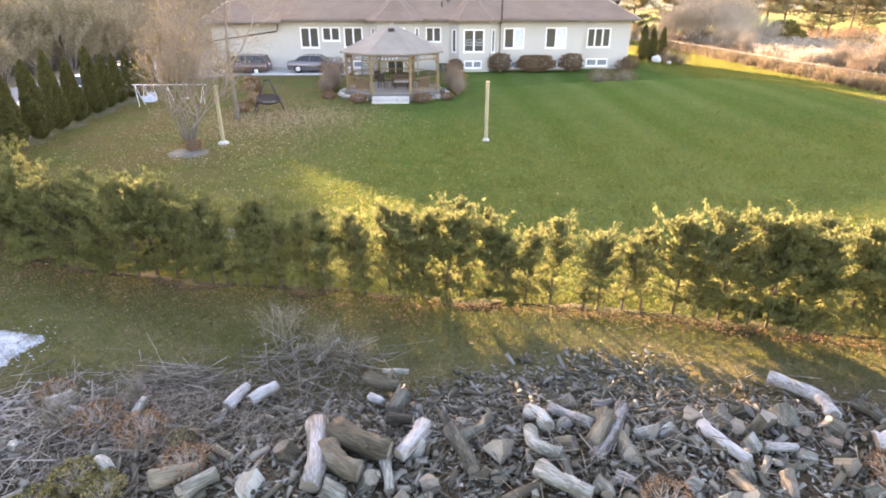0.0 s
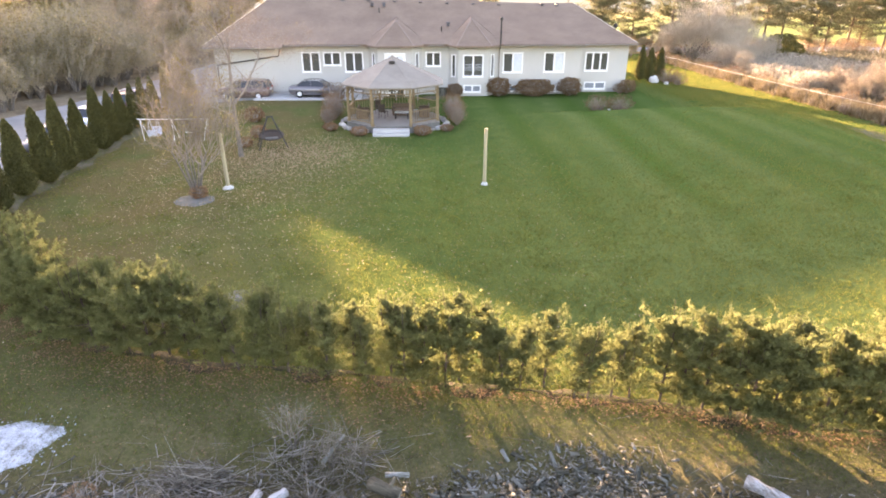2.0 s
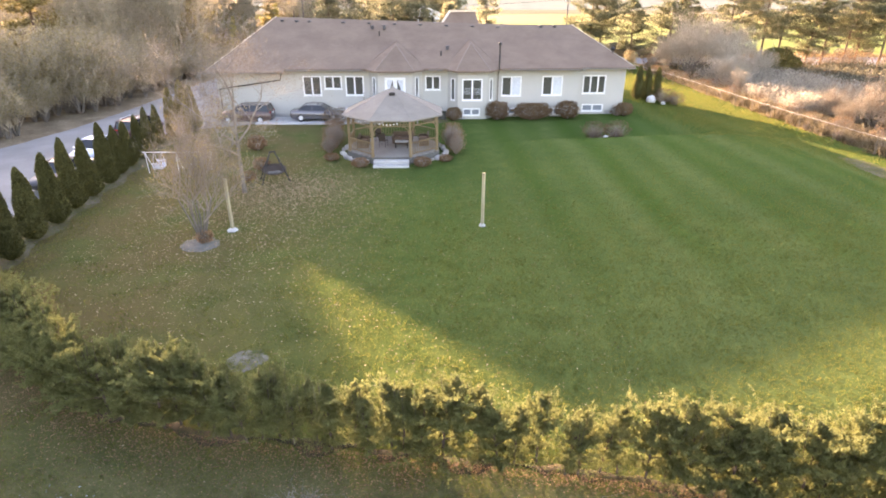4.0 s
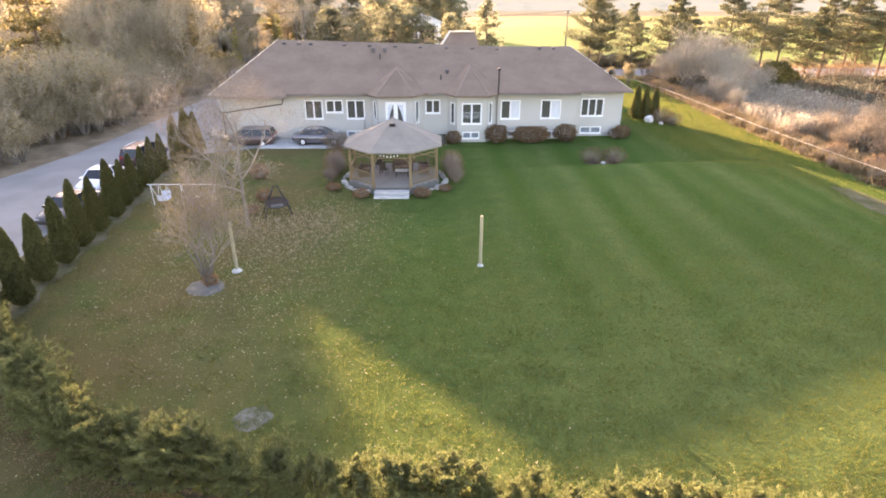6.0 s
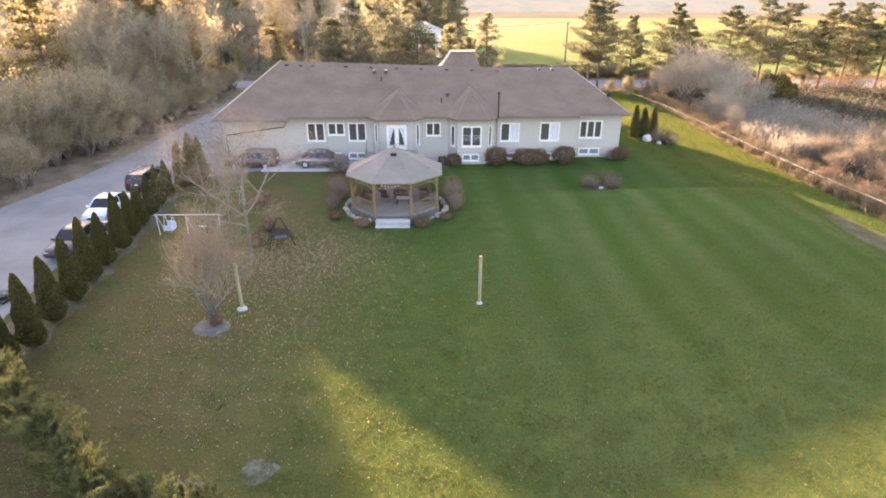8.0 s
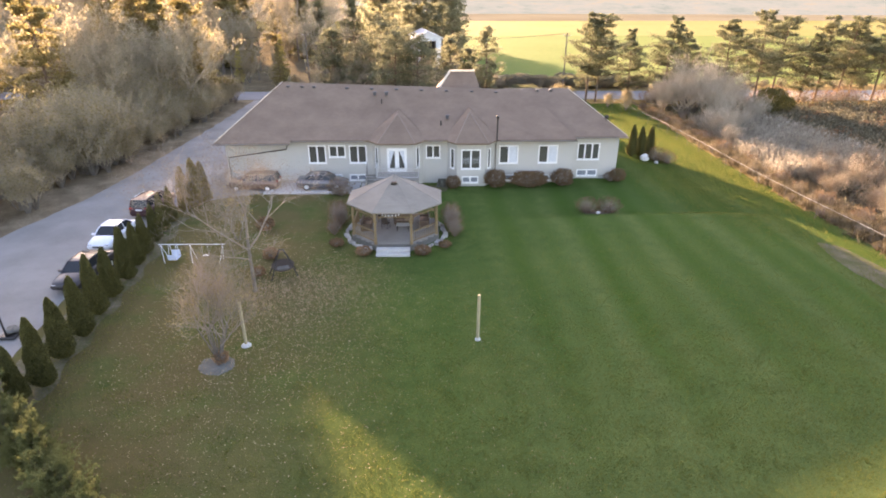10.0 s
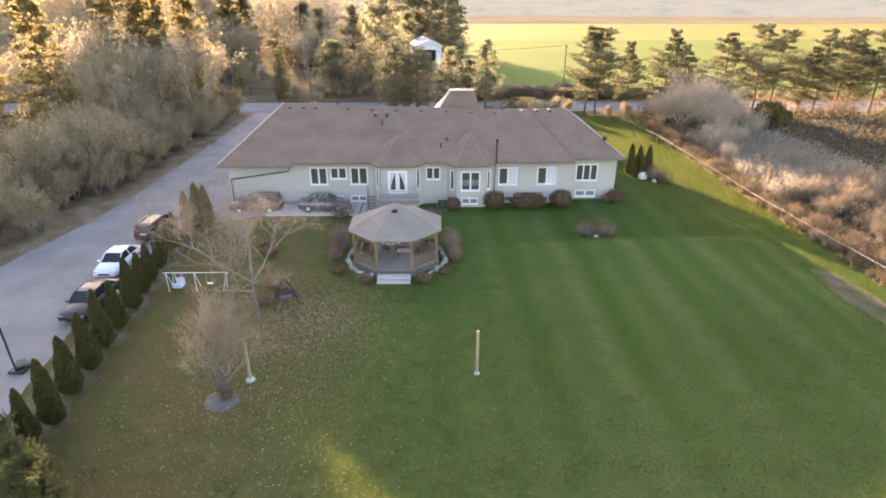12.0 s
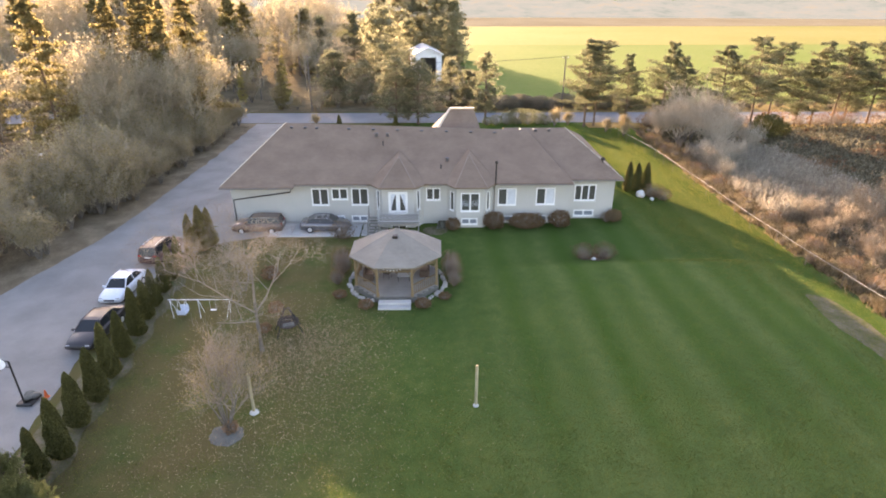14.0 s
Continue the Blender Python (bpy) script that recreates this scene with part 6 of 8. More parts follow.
rr3 = random.Random(310)
place(shrub("roadside_bush", "low grey-brown twiggy roadside bush", 84, 1.5, 1.9, M_RUSSET, 500, 0.09, "roadside shrubs", 120, twigs=M_PALETWIG), [(36 + 2.3 * i + rr3.uniform(-1, 1), 98.4 + rr3.uniform(-0.9, 0.9), rr3.uniform(1.0, 1.5)) for i in range(34)], 45)
place(shrub("verge_bush", "dense grey-brown brush between road and field", 85, 1.5, 2.3, M_BRUSHLEAF, 2600, 0.085, "verge brush", 150, twigs=M_BROWNTWIG), [(8.5 + 0.85 * i + 0.011 * i * i + rr3.uniform(-0.5, 0.5), rr3.uniform(111.0, 115.5), rr3.uniform(0.75, 1.25) * (1.0 if i < 26 else 0.6)) for i in range(64)], 49)
place(shrub("flowering_bush", "bushy olive roadside shrub flecked with pale heads", 86, 1.5, 2.5, M_FLECK, 3000, 0.075, "roadside shrubs", 90), [(12.6, 98.6, 0.9), (14.3, 98.9, 1.15), (16.2, 98.7, 1.05), (17.9, 98.9, 0.95), (19.2, 98.6, 0.7), (10.6, 98.4, 0.7), (9.2, 98.4, 0.6)], 50)
place(bare_tree("roadside_shrub", "ragged olive roadside shrub with pale seed heads", 81, 2.7, 0.04, 9, 2, 0.5, 2600, M_THICKET, 0.075, M_WOODTWIG, group="roadside shrubs", kids=(3, 5), minr=0.010, category="shrub", leafbias=0.1), [(20.6, 97.9, 1.15), (23.0, 98.4, 0.9), (28, 93, 0.9), (30, 90, 0.8), (31.5, 94.5, 1.0), (-20, 98.5, 0.8), (-26, 112, 1.0)], 29)


# reeds with pale plumes: one mass
def reeds():
    rng = np.random.default_rng(90)
    n = 24000
    y = 54 + 26 * rng.beta(1.0, 1.25, n)
    x = 33.4 + 0.05 * (y - 50) + rng.beta(1.1, 1.3, n) * (14.5 - 0.12 * np.abs(y - 62))
    keep = np.sin(x * 0.9 + y * 0.4) + np.sin(y * 0.7 - x * 0.5) + rng.normal(size=n) * 0.8 > -1.0
    x, y = x[keep], y[keep]
    n = len(x)
    h = rng.uniform(1.5, 2.4, n)
    ln = rng.normal(size=(n, 2)) * 0.16 + np.array([0.18, -0.05])
    a = rng.uniform(0, 3.14, n)
    w = 0.022
    base = np.stack([x, y, np.full(n, -0.5)], 1)
    top = base + np.stack([ln[:, 0] * h, ln[:, 1] * h, h], 1)
    sd = np.stack([np.cos(a) * w, np.sin(a) * w, np.zeros(n)], 1)
    v = np.stack([base - sd, base + sd, top + sd * 0.4, top - sd * 0.4], 1).reshape(-1, 3)
    f = np.arange(4 * n).reshape(n, 4)
    ob = new("reed_stalks", raw_mesh("reed_stalks", v, f, M_REED))
    tagged(ob, "dense stand of dry tan reed stalks", "reeds", kind="stuff")
    v2, f2 = sprays(rng, top[::2] + np.array([0.03, 0, -0.05]), 0.095, 0.9, 2.8)
    ob = new("reed_plumes", raw_mesh("reed_plumes", v2, f2, M_REED))
    tagged(ob, "pale feathery reed plumes", "reeds", kind="stuff")


reeds()


def marsh_weeds():
    """Knee-high dry weeds with pale heads over the wet ground."""
    rng = np.random.default_rng(190)
    n = 36000
    x, y = rng.uniform(36.5, 98, n), rng.uniform(36, 96, n)
    keep = (np.sin(x * 0.35 + y * 0.5) + np.sin(y * 0.3 - x * 0.6) + rng.normal(size=n) * 1.0 > -0.9) & (x < 1.55 * y - 6)
    x, y = x[keep], y[keep]
    n = len(x)
    h = rng.uniform(0.5, 1.3, n)
    base = np.stack([x, y, np.full(n, -0.5)], 1)
    top = base + np.stack([rng.normal(size=n) * 0.2, rng.normal(size=n) * 0.2, h], 1)
    P = np.concatenate([base + (top - base) * q for q in (0.35, 0.6, 0.85, 1.0)])
    v, f = sprays(rng, P, 0.14, 0.8, 2.4)
    ob = new("marsh_weeds", raw_mesh("marsh_weeds", v, f, M_WEEDSTALK))
    tagged(ob, "grey-brown dry weeds over the marsh", "weeds", kind="stuff")


marsh_weeds()


# grass tufts on the nearer lawn, and fallen leaves
def grass(name, label, n, xr, yr, hgt, mat, seed, keep=None, wide=0.11):
    rng = np.random.default_rng(seed)
    x, y = rng.uniform(*xr, n), yr[0] + (yr[1] - yr[0]) * rng.beta(1, 1.5, n)
    if keep is not None:
        q = keep(x, y, rng)
        x, y = x[q], y[q]
    n = len(x)
    z = np.array([height(a, b) for a, b in zip(x, y)])
    V, F = [], []
    for k in range(3):
        a = rng.uniform(0, 6.283, n)
        h = hgt * rng.uniform(0.5, 1.4, n)
        w = hgt * wide
        b0 = np.stack([x + rng.normal(size=n) * 0.02, y + rng.normal(size=n) * 0.02, z - 0.01], 1)
        sd = np.stack([np.cos(a) * w, np.sin(a) * w, np.zeros(n)], 1)
        tip = b0 + np.stack([rng.normal(size=n) * h * 0.5, rng.normal(size=n) * h * 0.5, h], 1)
        V.append(np.stack([b0 - sd, b0 + sd, tip], 1).reshape(-1, 3))
    V = np.concatenate(V)
    F = np.arange(len(V)).reshape(-1, 3)
    ob = new(name, raw_mesh(name, V, F, mat))
    return tagged(ob, label, "grass", kind="stuff")


def chip_edge(x):
    """How far back the chips of the heap reach."""
    return np.interp(x, [-8.5, -6, -1, -0.2, 0.4, 1.5, 3, 4.2, 5.4, 7.4, 9], [8.0, 8.1, 7.8, 8.1, 8.9, 9.15, 9.35, 9.05, 8.3, 7.3, 6.6])


grass("grass", "short green lawn grass blades", 260000, (-24, 36), (11.0, 48), 0.07, M_BLADE, 91,
      lambda x, y, r: (r.uniform(size=len(x)) < np.clip((48 - y) / 24, 0, 1)) & (r.uniform(size=len(x)) < np.clip((36 - x) / 16, 0, 1)) & (x > -17.6 - 0.1 * (y - 21.5)) & (r.uniform(size=len(x)) < np.clip((x + 10) / 12, 0.18, 1)))
grass("grass_tufts", "coarse yellow-green tufts in the mown lawn", 46000, (-16, 26), (11.3, 30), 0.085, M_BLADE, 191,
      lambda x, y, r: (np.sin(x * 2.1 + 1.3 * np.sin(y * 1.7)) + np.sin(y * 2.6 + 1.1 * np.sin(x * 1.3)) + r.normal(size=len(x)) * 0.5 > 0.35))
grass("side_lawn_grass", "lawn grass blades beside the house and fence", 110000, (18.5, 32), (36, 96), 0.08, M_BLADE, 193,
      lambda x, y, r: (r.uniform(size=len(x)) < np.clip((x - 18.5) / 6, 0, 1)) & (r.uniform(size=len(x)) < np.clip((y - 36) / 16, 0, 1)) & ((x > 19.5) | (y < 53)))
grass("thin_grass", "thin grass over the worn ground by the fence", 9000, (26.5, 31.8), (26, 43), 0.07, M_BLADE, 194)
grass("thin_grass", "thin grass under the cedar row", 14000, (-21.8, -16.2), (18, 47), 0.07, M_BLADE, 195,
      lambda x, y, r: np.abs(x + 18.2 + 0.1 * (y - 21.5)) < 1.5 + r.normal(size=len(x)) * 0.4)
grass("tall_dry_grass", "tall orange-brown dry grass along the fence", 46000, (30.6, 37.0), (14, 92), 0.8, M_STRAW, 192,
      lambda x, y, r: (x > 32.0 + 0.018 * np.abs(y - 60) + r.normal(size=len(x)) * 0.3) & (x < 35.4 + r.normal(size=len(x)) * 0.7) & (np.sin(x * 2.3 + 1.7 * np.sin(y * 0.9)) + np.sin(y * 1.9 + x) + r.normal(size=len(x)) * 0.7 > -0.3), 0.035)
grass("rough_grass", "longer rough grass along the hedge", 80000, (-15, 13), (7.8, 12.5), 0.06, M_BLADE, 92,
      lambda x, y, r: (y > 8.6 - 0.06 * x + r.normal(size=len(x)) * 0.5) & (y > chip_edge(x) - 0.1 + r.normal(size=len(x)) * 0.25) & (np.sin(x * 1.3 + y * 2) + r.normal(size=len(x)) > -0.4), 0.075)
grass("dry_grass", "dry straw grass between the wood heap and hedge", 9000, (-15, 13), (7.0, 13.0), 0.08, M_STRAW, 93, lambda x, y, r: y > chip_edge(x) - 0.3 + r.normal(size=len(x)) * 0.3, 0.06)


def leaf_litter(name, n, centre, sig, seed, size=0.055, lift=0.03, mat=None):
    rng = np.random.default_rng(seed)
    if sig is None:
        x, y = rng.uniform(centre[0], centre[1], n), rng.uniform(centre[2], centre[3], n)
    else:
        x, y = centre[0] + rng.normal(size=n) * sig[0], centre[1] + rng.normal(size=n) * sig[1]
    P = np.array([(a, b, height(a, b) + lift) for a, b in zip(x, y)])
    v, f = sprays(rng, P, size, 0.0, 1.2)
    v = v.reshape(-1, 4, 3)
    v[:, :, 2] = P[:, None, 2] + (v[:, :, 2] - P[:, None, 2]) * 0.35
    ob = new(name, raw_mesh(name, v.reshape(-1, 3), f, mat or M_FALLEN))
    return tagged(ob, "scattered tan and yellow fallen leaves", "leaves", kind="stuff")


leaf_litter("fallen_leaves", 9500, (-9.4, 28.5), (3.8, 6.2), 94, 0.06, 0.05)
leaf_litter("fallen_leaves", 3600, (-7.6, 33.4), (2.3, 1.8), 95, 0.075, 0.05)
leaf_litter("fallen_leaves", 5200, (-9.2, 31.0), (2.7, 2.6), 99, 0.06, 0.05)
leaf_litter("fallen_leaves", 4600, (-16, 7, 13, 34), None, 96, 0.05, 0.06)
leaf_litter("fallen_leaves", 2400, (-12, 10, 8.5, 13), None, 97, 0.04, 0.04, M_RUSSET)

def hedge_litter(n, seed):
    rng = np.random.default_rng(seed)
    P = []
    for i in range(n):
        q = rng.uniform(2.2, len(LINE) - 1.01)
        k = int(q)
        p = Vector(LINE[k]).lerp(Vector(LINE[k + 1]), q - k)
        d = (Vector(LINE[k + 1]) - Vector(LINE[k])).normalized()
        c = p - Vector((-d.y, d.x)) * (0.15 + abs(rng.normal()) * (0.8 if p.x < 0 else 0.22))
        if p.x > 0 and rng.uniform() < 0.6:
            continue
        P.append((c.x, c.y, height(c.x, c.y) + 0.03))
    P = np.array(P)
    v, f = sprays(rng, P, 0.042, 0.0, 1.2)
    v = v.reshape(-1, 4, 3)
    v[:, :, 2] = P[:, None, 2] + (v[:, :, 2] - P[:, None, 2]) * 0.35
    ob = new("hedge_leaves", raw_mesh("hedge_leaves", v.reshape(-1, 3), f, M_RUSSET))
    tagged(ob, "red-brown fallen leaves on the ground behind the hedge", "leaves", kind="stuff")


hedge_litter(17000, 98)

# ---- the wood heap ----
rl = random.Random(101)


def log(pts, r, mat, label="", group="logs of the heap"):
    """A crooked round log along the points, with stubs and two sawn ends."""
    pts = [Vector(p) for p in pts]
    a, c = pts[0], pts[-1]
    fine = []
    bow = Vector((rl.uniform(-1, 1), rl.uniform(-1, 1), rl.uniform(-0.2, 0.5))) * r * 0.55
    total = max(1, len(pts) - 1) * 5
    for k, (p, q) in enumerate(zip(pts[:-1], pts[1:])):
        for i in range(5):
            w = (k * 5 + i) / total
            fine.append(p.lerp(q, i / 5) + bow * math.sin(math.pi * w) + Vector((rl.uniform(-1, 1), rl.uniform(-1, 1), rl.uniform(-1, 1))) * r * 0.07 * (i > 0))
    fine.append(c)
    org = a.copy()
    b = B()
    n = 14
    swell = rl.uniform(0.0, 0.22)
    rads = [r * rl.uniform(0.93, 1.05) * (1.0 + swell * abs(2 * i / len(fine) - 1) ** 3 - 0.14 * i / len(fine)) for i in range(len(fine))]
    turn = (c - a).to_track_quat("Z", "Y")
    back = turn.inverted()
    loc = [back @ (p - org) for p in fine]
    b.tube(loc, rads, n, True)
    # ridges, knobs and flats of the bark
    for k in range(len(b.v)):
        p = Vector(b.v[k])
        st = Vector((p.x, p.y, p.z * 0.25))
        w = 1 + 0.20 * noise.noise(p * 5 + org) + 0.16 * noise.noise(st * 11 + org) + 0.08 * noise.noise(p * 22 + org)
        ax = loc[min(len(fine) - 1, k // n)]
        b.v[k] = tuple(ax + (p - ax) * w)
    if (c - a).length > 4.5 * r and rl.random() < 0.65:
        for i in range(rl.choice((1, 1, 2))):
            k = rl.randrange(1, len(loc) - 1)
            out = Vector((rl.uniform(-1, 1), rl.uniform(-1, 1), rl.uniform(-0.3, 0.8))).normalized()
            e = loc[k] + out * rads[k] * rl.uniform(1.5, 2.6)
            b.tube([loc[k], loc[k].lerp(e, 0.6), e], [rads[k] * 0.5, rads[k] * 0.36, rads[k] * 0.26], 7, True)
    names = {M_LOGPALE: "bleached barkless log on the wood heap", M_LOGBROWN: "brown bark log on the wood heap", M_LOGBARK: "weathered grey log on the wood heap"}
    ob = solid("log", b, mat, label or names[mat], "log", group, smooth=True)
    ob.matrix_basis = Matrix.LocRotScale(org, turn, None)
    for p, q, rr in ((loc[0], loc[1], rads[0]), (loc[-1], loc[-2], rads[-1])):
        d = (p - q).normalized()
        e = B()
        e.tube([p - d * 0.005, p + d * 0.006], [rr * 0.80, rr * 0.76], 10, True)
        part("cut_end", e, M_CUT, ob, "sawn wood end")
    return ob


def chunk(x, y, r, label=""):
    """A short sawn or split block, rough and out of square, lying as it fell."""
    kind = rl.choice(("round", "split", "round", "split", "half"))
    h = r * rl.uniform(1.0, 2.4)
    mat = rl.choice((M_LOGBROWN, M_LOGBARK, M_LOGBARK))
    z = height(x, y) + r * 0.55
    rot = Euler((rl.uniform(-1.4, 1.4), rl.uniform(-0.9, 0.9), rl.uniform(0, 6.28)))
    if kind == "round":
        ring = [(r * math.cos(6.283 * k / 12), r * 0.92 * math.sin(6.283 * k / 12)) for k in range(12)]
    elif kind == "half":
        ring = [(r * 1.15 * math.cos(3.1416 * k / 7), r * 1.15 * math.sin(3.1416 * k / 7) - r * 0.4) for k in range(8)] + [(-r * 0.5, -r * 0.43), (0, -r * 0.3), (r * 0.55, -r * 0.46)]
    else:
        ring = [(-r * 0.9, -r * 0.55), (-r * 0.1, -r * 0.66), (r * 0.95, -r * 0.45), (r * 0.8, 0.0), (r * 0.5, r * 0.45), (0.05 * r, r * 0.85), (-r * 0.55, r * 0.5), (-r * 0.86, -0.05 * r)]
    ring = [(p * rl.uniform(0.86, 1.12), q * rl.uniform(0.86, 1.12)) for p, q in ring]
    n = len(ring)
    slant = [(rl.uniform(-0.35, 0.35), rl.uniform(-0.35, 0.35)) for _ in (0, 1)]

    def level(t, grow):
        """The outline at t from -1 to 1 along the grain, its ends cut aslant."""
        sx, sy = (slant[0][i] * (1 - t) / 2 + slant[1][i] * (1 + t) / 2 for i in (0, 1))
        out = []
        for p, q in ring:
            w = grow * (1 + 0.14 * noise.noise(Vector((p * 9 + x, q * 9 + y, t * 2))))
            out.append((p * w, q * w, t * h / 2 + abs(t) * (sx * p + sy * q)))
        return out
    b = B()
    stack = [level(-1, 0.93), level(-0.9, 1.0), level(-0.3, 1.03), level(0.35, 0.98), level(0.9, 1.0), level(1, 0.93)]
    vs = [p for lv in stack for p in lv]
    fs = [(i * n + k, i * n + (k + 1) % n, (i + 1) * n + (k + 1) % n, (i + 1) * n + k) for i in range(5) for k in range(n)]
    fs += [tuple(range(n - 1, -1, -1)), tuple(5 * n + k for k in range(n))]
    b.add(vs, fs)
    names = {"round": "short sawn log round on the wood heap", "split": "split firewood block on the wood heap", "half": "half-split log block on the wood heap"}
    ob = solid("wood_block", b, mat if kind != "split" else rl.choice((M_CUT, mat)), label or names[kind], "wood block", "blocks of the heap")
    ob.matrix_basis = Matrix.LocRotScale((x, y, z), rot, None)
    for t in (-1, 1):
        e = B()
        lv = level(t, 0.86)
        e.add([(p, q, w + t * 0.002) for p, q, w in lv] + [(p, q, w + t * 0.007) for p, q, w in lv],
              [tuple(range(n)), tuple(range(n, 2 * n))] + [(k, (k + 1) % n, n + (k + 1) % n, n + k) for k in range(n)])
        part("cut_end", e, M_CUT, ob, "sawn wood end")
    return ob


log([(-3.3, 7.29, 0.27), (-3.14, 7.8, 0.27)], 0.099, M_LOGPALE)
log([(-2.98, 7.44, 0.27), (-2.66, 7.81, 0.27)], 0.099, M_LOGPALE)
log([(-1.77, 6.7, 0.43), (-1.63, 5.49, 0.43)], 0.153, M_LOGPALE)
log([(-1.46, 6.51, 0.46), (-0.63, 6.07, 0.46)], 0.193, M_LOGBROWN)
log([(-1.52, 6.18, 0.45), (-1.0, 5.71, 0.45)], 0.171, M_LOGBROWN)
log([(-0.18, 6.63, 0.42), (-0.51, 6.04, 0.42)], 0.123, M_LOGPALE)
log([(-1.07, 7.52, 0.26), (-0.83, 7.36, 0.26)], 0.077, M_LOGPALE)
log([(-0.5, 7.52, 0.3), (-0.65, 7.11, 0.3)], 0.134, M_LOGBARK)
log([(-1.14, 8.0, 0.28), (-0.61, 7.7, 0.28)], 0.12, M_LOGBROWN)
log([(-0.9, 8.21, 0.25), (-0.46, 8.2, 0.25)], 0.051, M_LOGBARK)
log([(-0.75, 6.84, 0.39), (-0.33, 6.8, 0.39)], 0.081, M_LOGBROWN)
log([(0.21, 6.53, 0.42), (0.51, 5.76, 0.42)], 0.122, M_LOGBARK)
log([(0.33, 6.41, 0.39), (0.72, 6.55, 0.39), (0.84, 6.88, 0.39)], 0.078, M_LOGBARK)
log([(1.39, 6.52, 0.4), (1.41, 6.25, 0.4), (1.74, 6.03, 0.4)], 0.106, M_LOGBARK)
log([(1.81, 7.15, 0.27), (2.36, 6.65, 0.39)], 0.094, M_LOGPALE)
log([(2.97, 7.18, 0.27), (2.65, 6.41, 0.39), (2.19, 6.0, 0.39)], 0.097, M_LOGPALE)
log([(2.57, 6.81, 0.42), (2.21, 6.18, 0.42)], 0.139, M_LOGBROWN)
log([(1.48, 7.04, 0.29), (1.66, 6.6, 0.41)], 0.121, M_LOGBARK)
log([(2.51, 7.26, 0.26), (2.83, 7.31, 0.26)], 0.077, M_LOGPALE)
log([(1.4, 5.78, 0.42), (1.98, 5.29, 0.42)], 0.124, M_LOGBARK)
log([(2.09, 5.51, 0.41), (2.18, 5.3, 0.41)], 0.107, M_LOGBARK)
log([(2.4, 5.64, 0.39), (2.58, 5.51, 0.39)], 0.084, M_LOGPALE)
log([(5.74, 7.93, 0.27), (6.2, 7.4, 0.27), (6.09, 6.78, 0.39)], 0.114, M_LOGPALE)
log([(3.97, 6.63, 0.39), (4.31, 5.88, 0.39)], 0.096, M_LOGPALE)
log([(4.69, 6.18, 0.38), (5.13, 6.13, 0.38)], 0.068, M_LOGPALE)
log([(6.73, 7.18, 0.27), (6.75, 6.63, 0.39)], 0.103, M_LOGBARK)
log([(6.29, 6.19, 0.41), (6.53, 6.24, 0.41)], 0.137, M_LOGPALE)
log([(-6.11, 7.29, 0.29), (-5.84, 7.59, 0.29)], 0.145, M_LOGPALE)
log([(-3.71, 5.65, 0.42), (-3.19, 5.82, 0.42)], 0.133, M_LOGBROWN)
log([(-3.27, 5.42, 0.42), (-2.91, 5.75, 0.42)], 0.12, M_LOGBARK)
log([(-0.68, 5.93, 0.39), (-0.59, 5.44, 0.39)], 0.075, M_LOGBARK)
log([(-2.12, 8.54, 0.24), (-1.83, 9.28, 0.24)], 0.042, M_LOGBARK)
chunk(-2.07, 6.21, 0.148)
chunk(0.91, 6.18, 0.204)
chunk(2.76, 6.14, 0.195)
chunk(3.97, 6.92, 0.157)
chunk(4.2, 6.9, 0.149)
chunk(4.44, 6.91, 0.16)
chunk(4.81, 7.05, 0.144)
chunk(5.4, 6.81, 0.177)
chunk(4.55, 6.6, 0.138)
chunk(4.9, 6.64, 0.201)
chunk(3.52, 6.39, 0.13)
chunk(3.78, 6.27, 0.121)
chunk(4.53, 6.24, 0.144)
chunk(3.45, 6.69, 0.142)
chunk(3.46, 6.63, 0.113)
chunk(-2.43, 5.55, 0.167)
chunk(-1.32, 5.46, 0.145)
chunk(0.43, 6.87, 0.108)
chunk(2.2, 7.46, 0.135)
chunk(5.49, 6.48, 0.123)
chunk(6.0, 6.61, 0.138)
chunk(-0.27, 7.36, 0.084)
chunk(2.86, 5.46, 0.135)
chunk(3.42, 5.55, 0.13)
chunk(4.68, 5.53, 0.13)
chunk(5.63, 5.81, 0.149)
chunk(-0.9, 5.62, 0.13)
chunk(-0.08, 5.61, 0.129)
# the rest of the heap: blocks and logs as they were thrown, clear of the chief logs
CHIEF = [o.location.xy.copy() for o in bpy.data.objects if o.parent is None and o.name.split(".")[0] in ("log", "wood_block")]


def free(x, y, gap):
    return all((x - c.x) ** 2 + (y - c.y) ** 2 > gap * gap for c in CHIEF)


for i in range(110):
    x, y = rl.uniform(-1.2, 8.2), rl.uniform(4.2, 6.9)
    if free(x, y, 0.34):
        chunk(x, y, rl.uniform(0.07, 0.16))
for i in range(110):
    x, y = rl.uniform(-7.5, 8.8), rl.uniform(4.0, 7.4)
    if (y > 6.9 and x > 0.5) or not free(x, y, 0.45):
        continue
    a, L = rl.uniform(0, 6.28), rl.uniform(0.35, 0.95) * (1.0 if x > -1.5 else 0.55)
    if x < -1.5 and rl.random() < 0.5:
        continue
    z = height(x, y)
    log([(x, y, z + rl.uniform(0.04, 0.2)), (x + L * math.cos(a), y + L * math.sin(a), z + rl.uniform(0.04, 0.22))], rl.uniform(0.04, 0.09), rl.choice((M_LOGBARK, M_LOGBROWN, M_LOGBARK, M_LOGBROWN)))


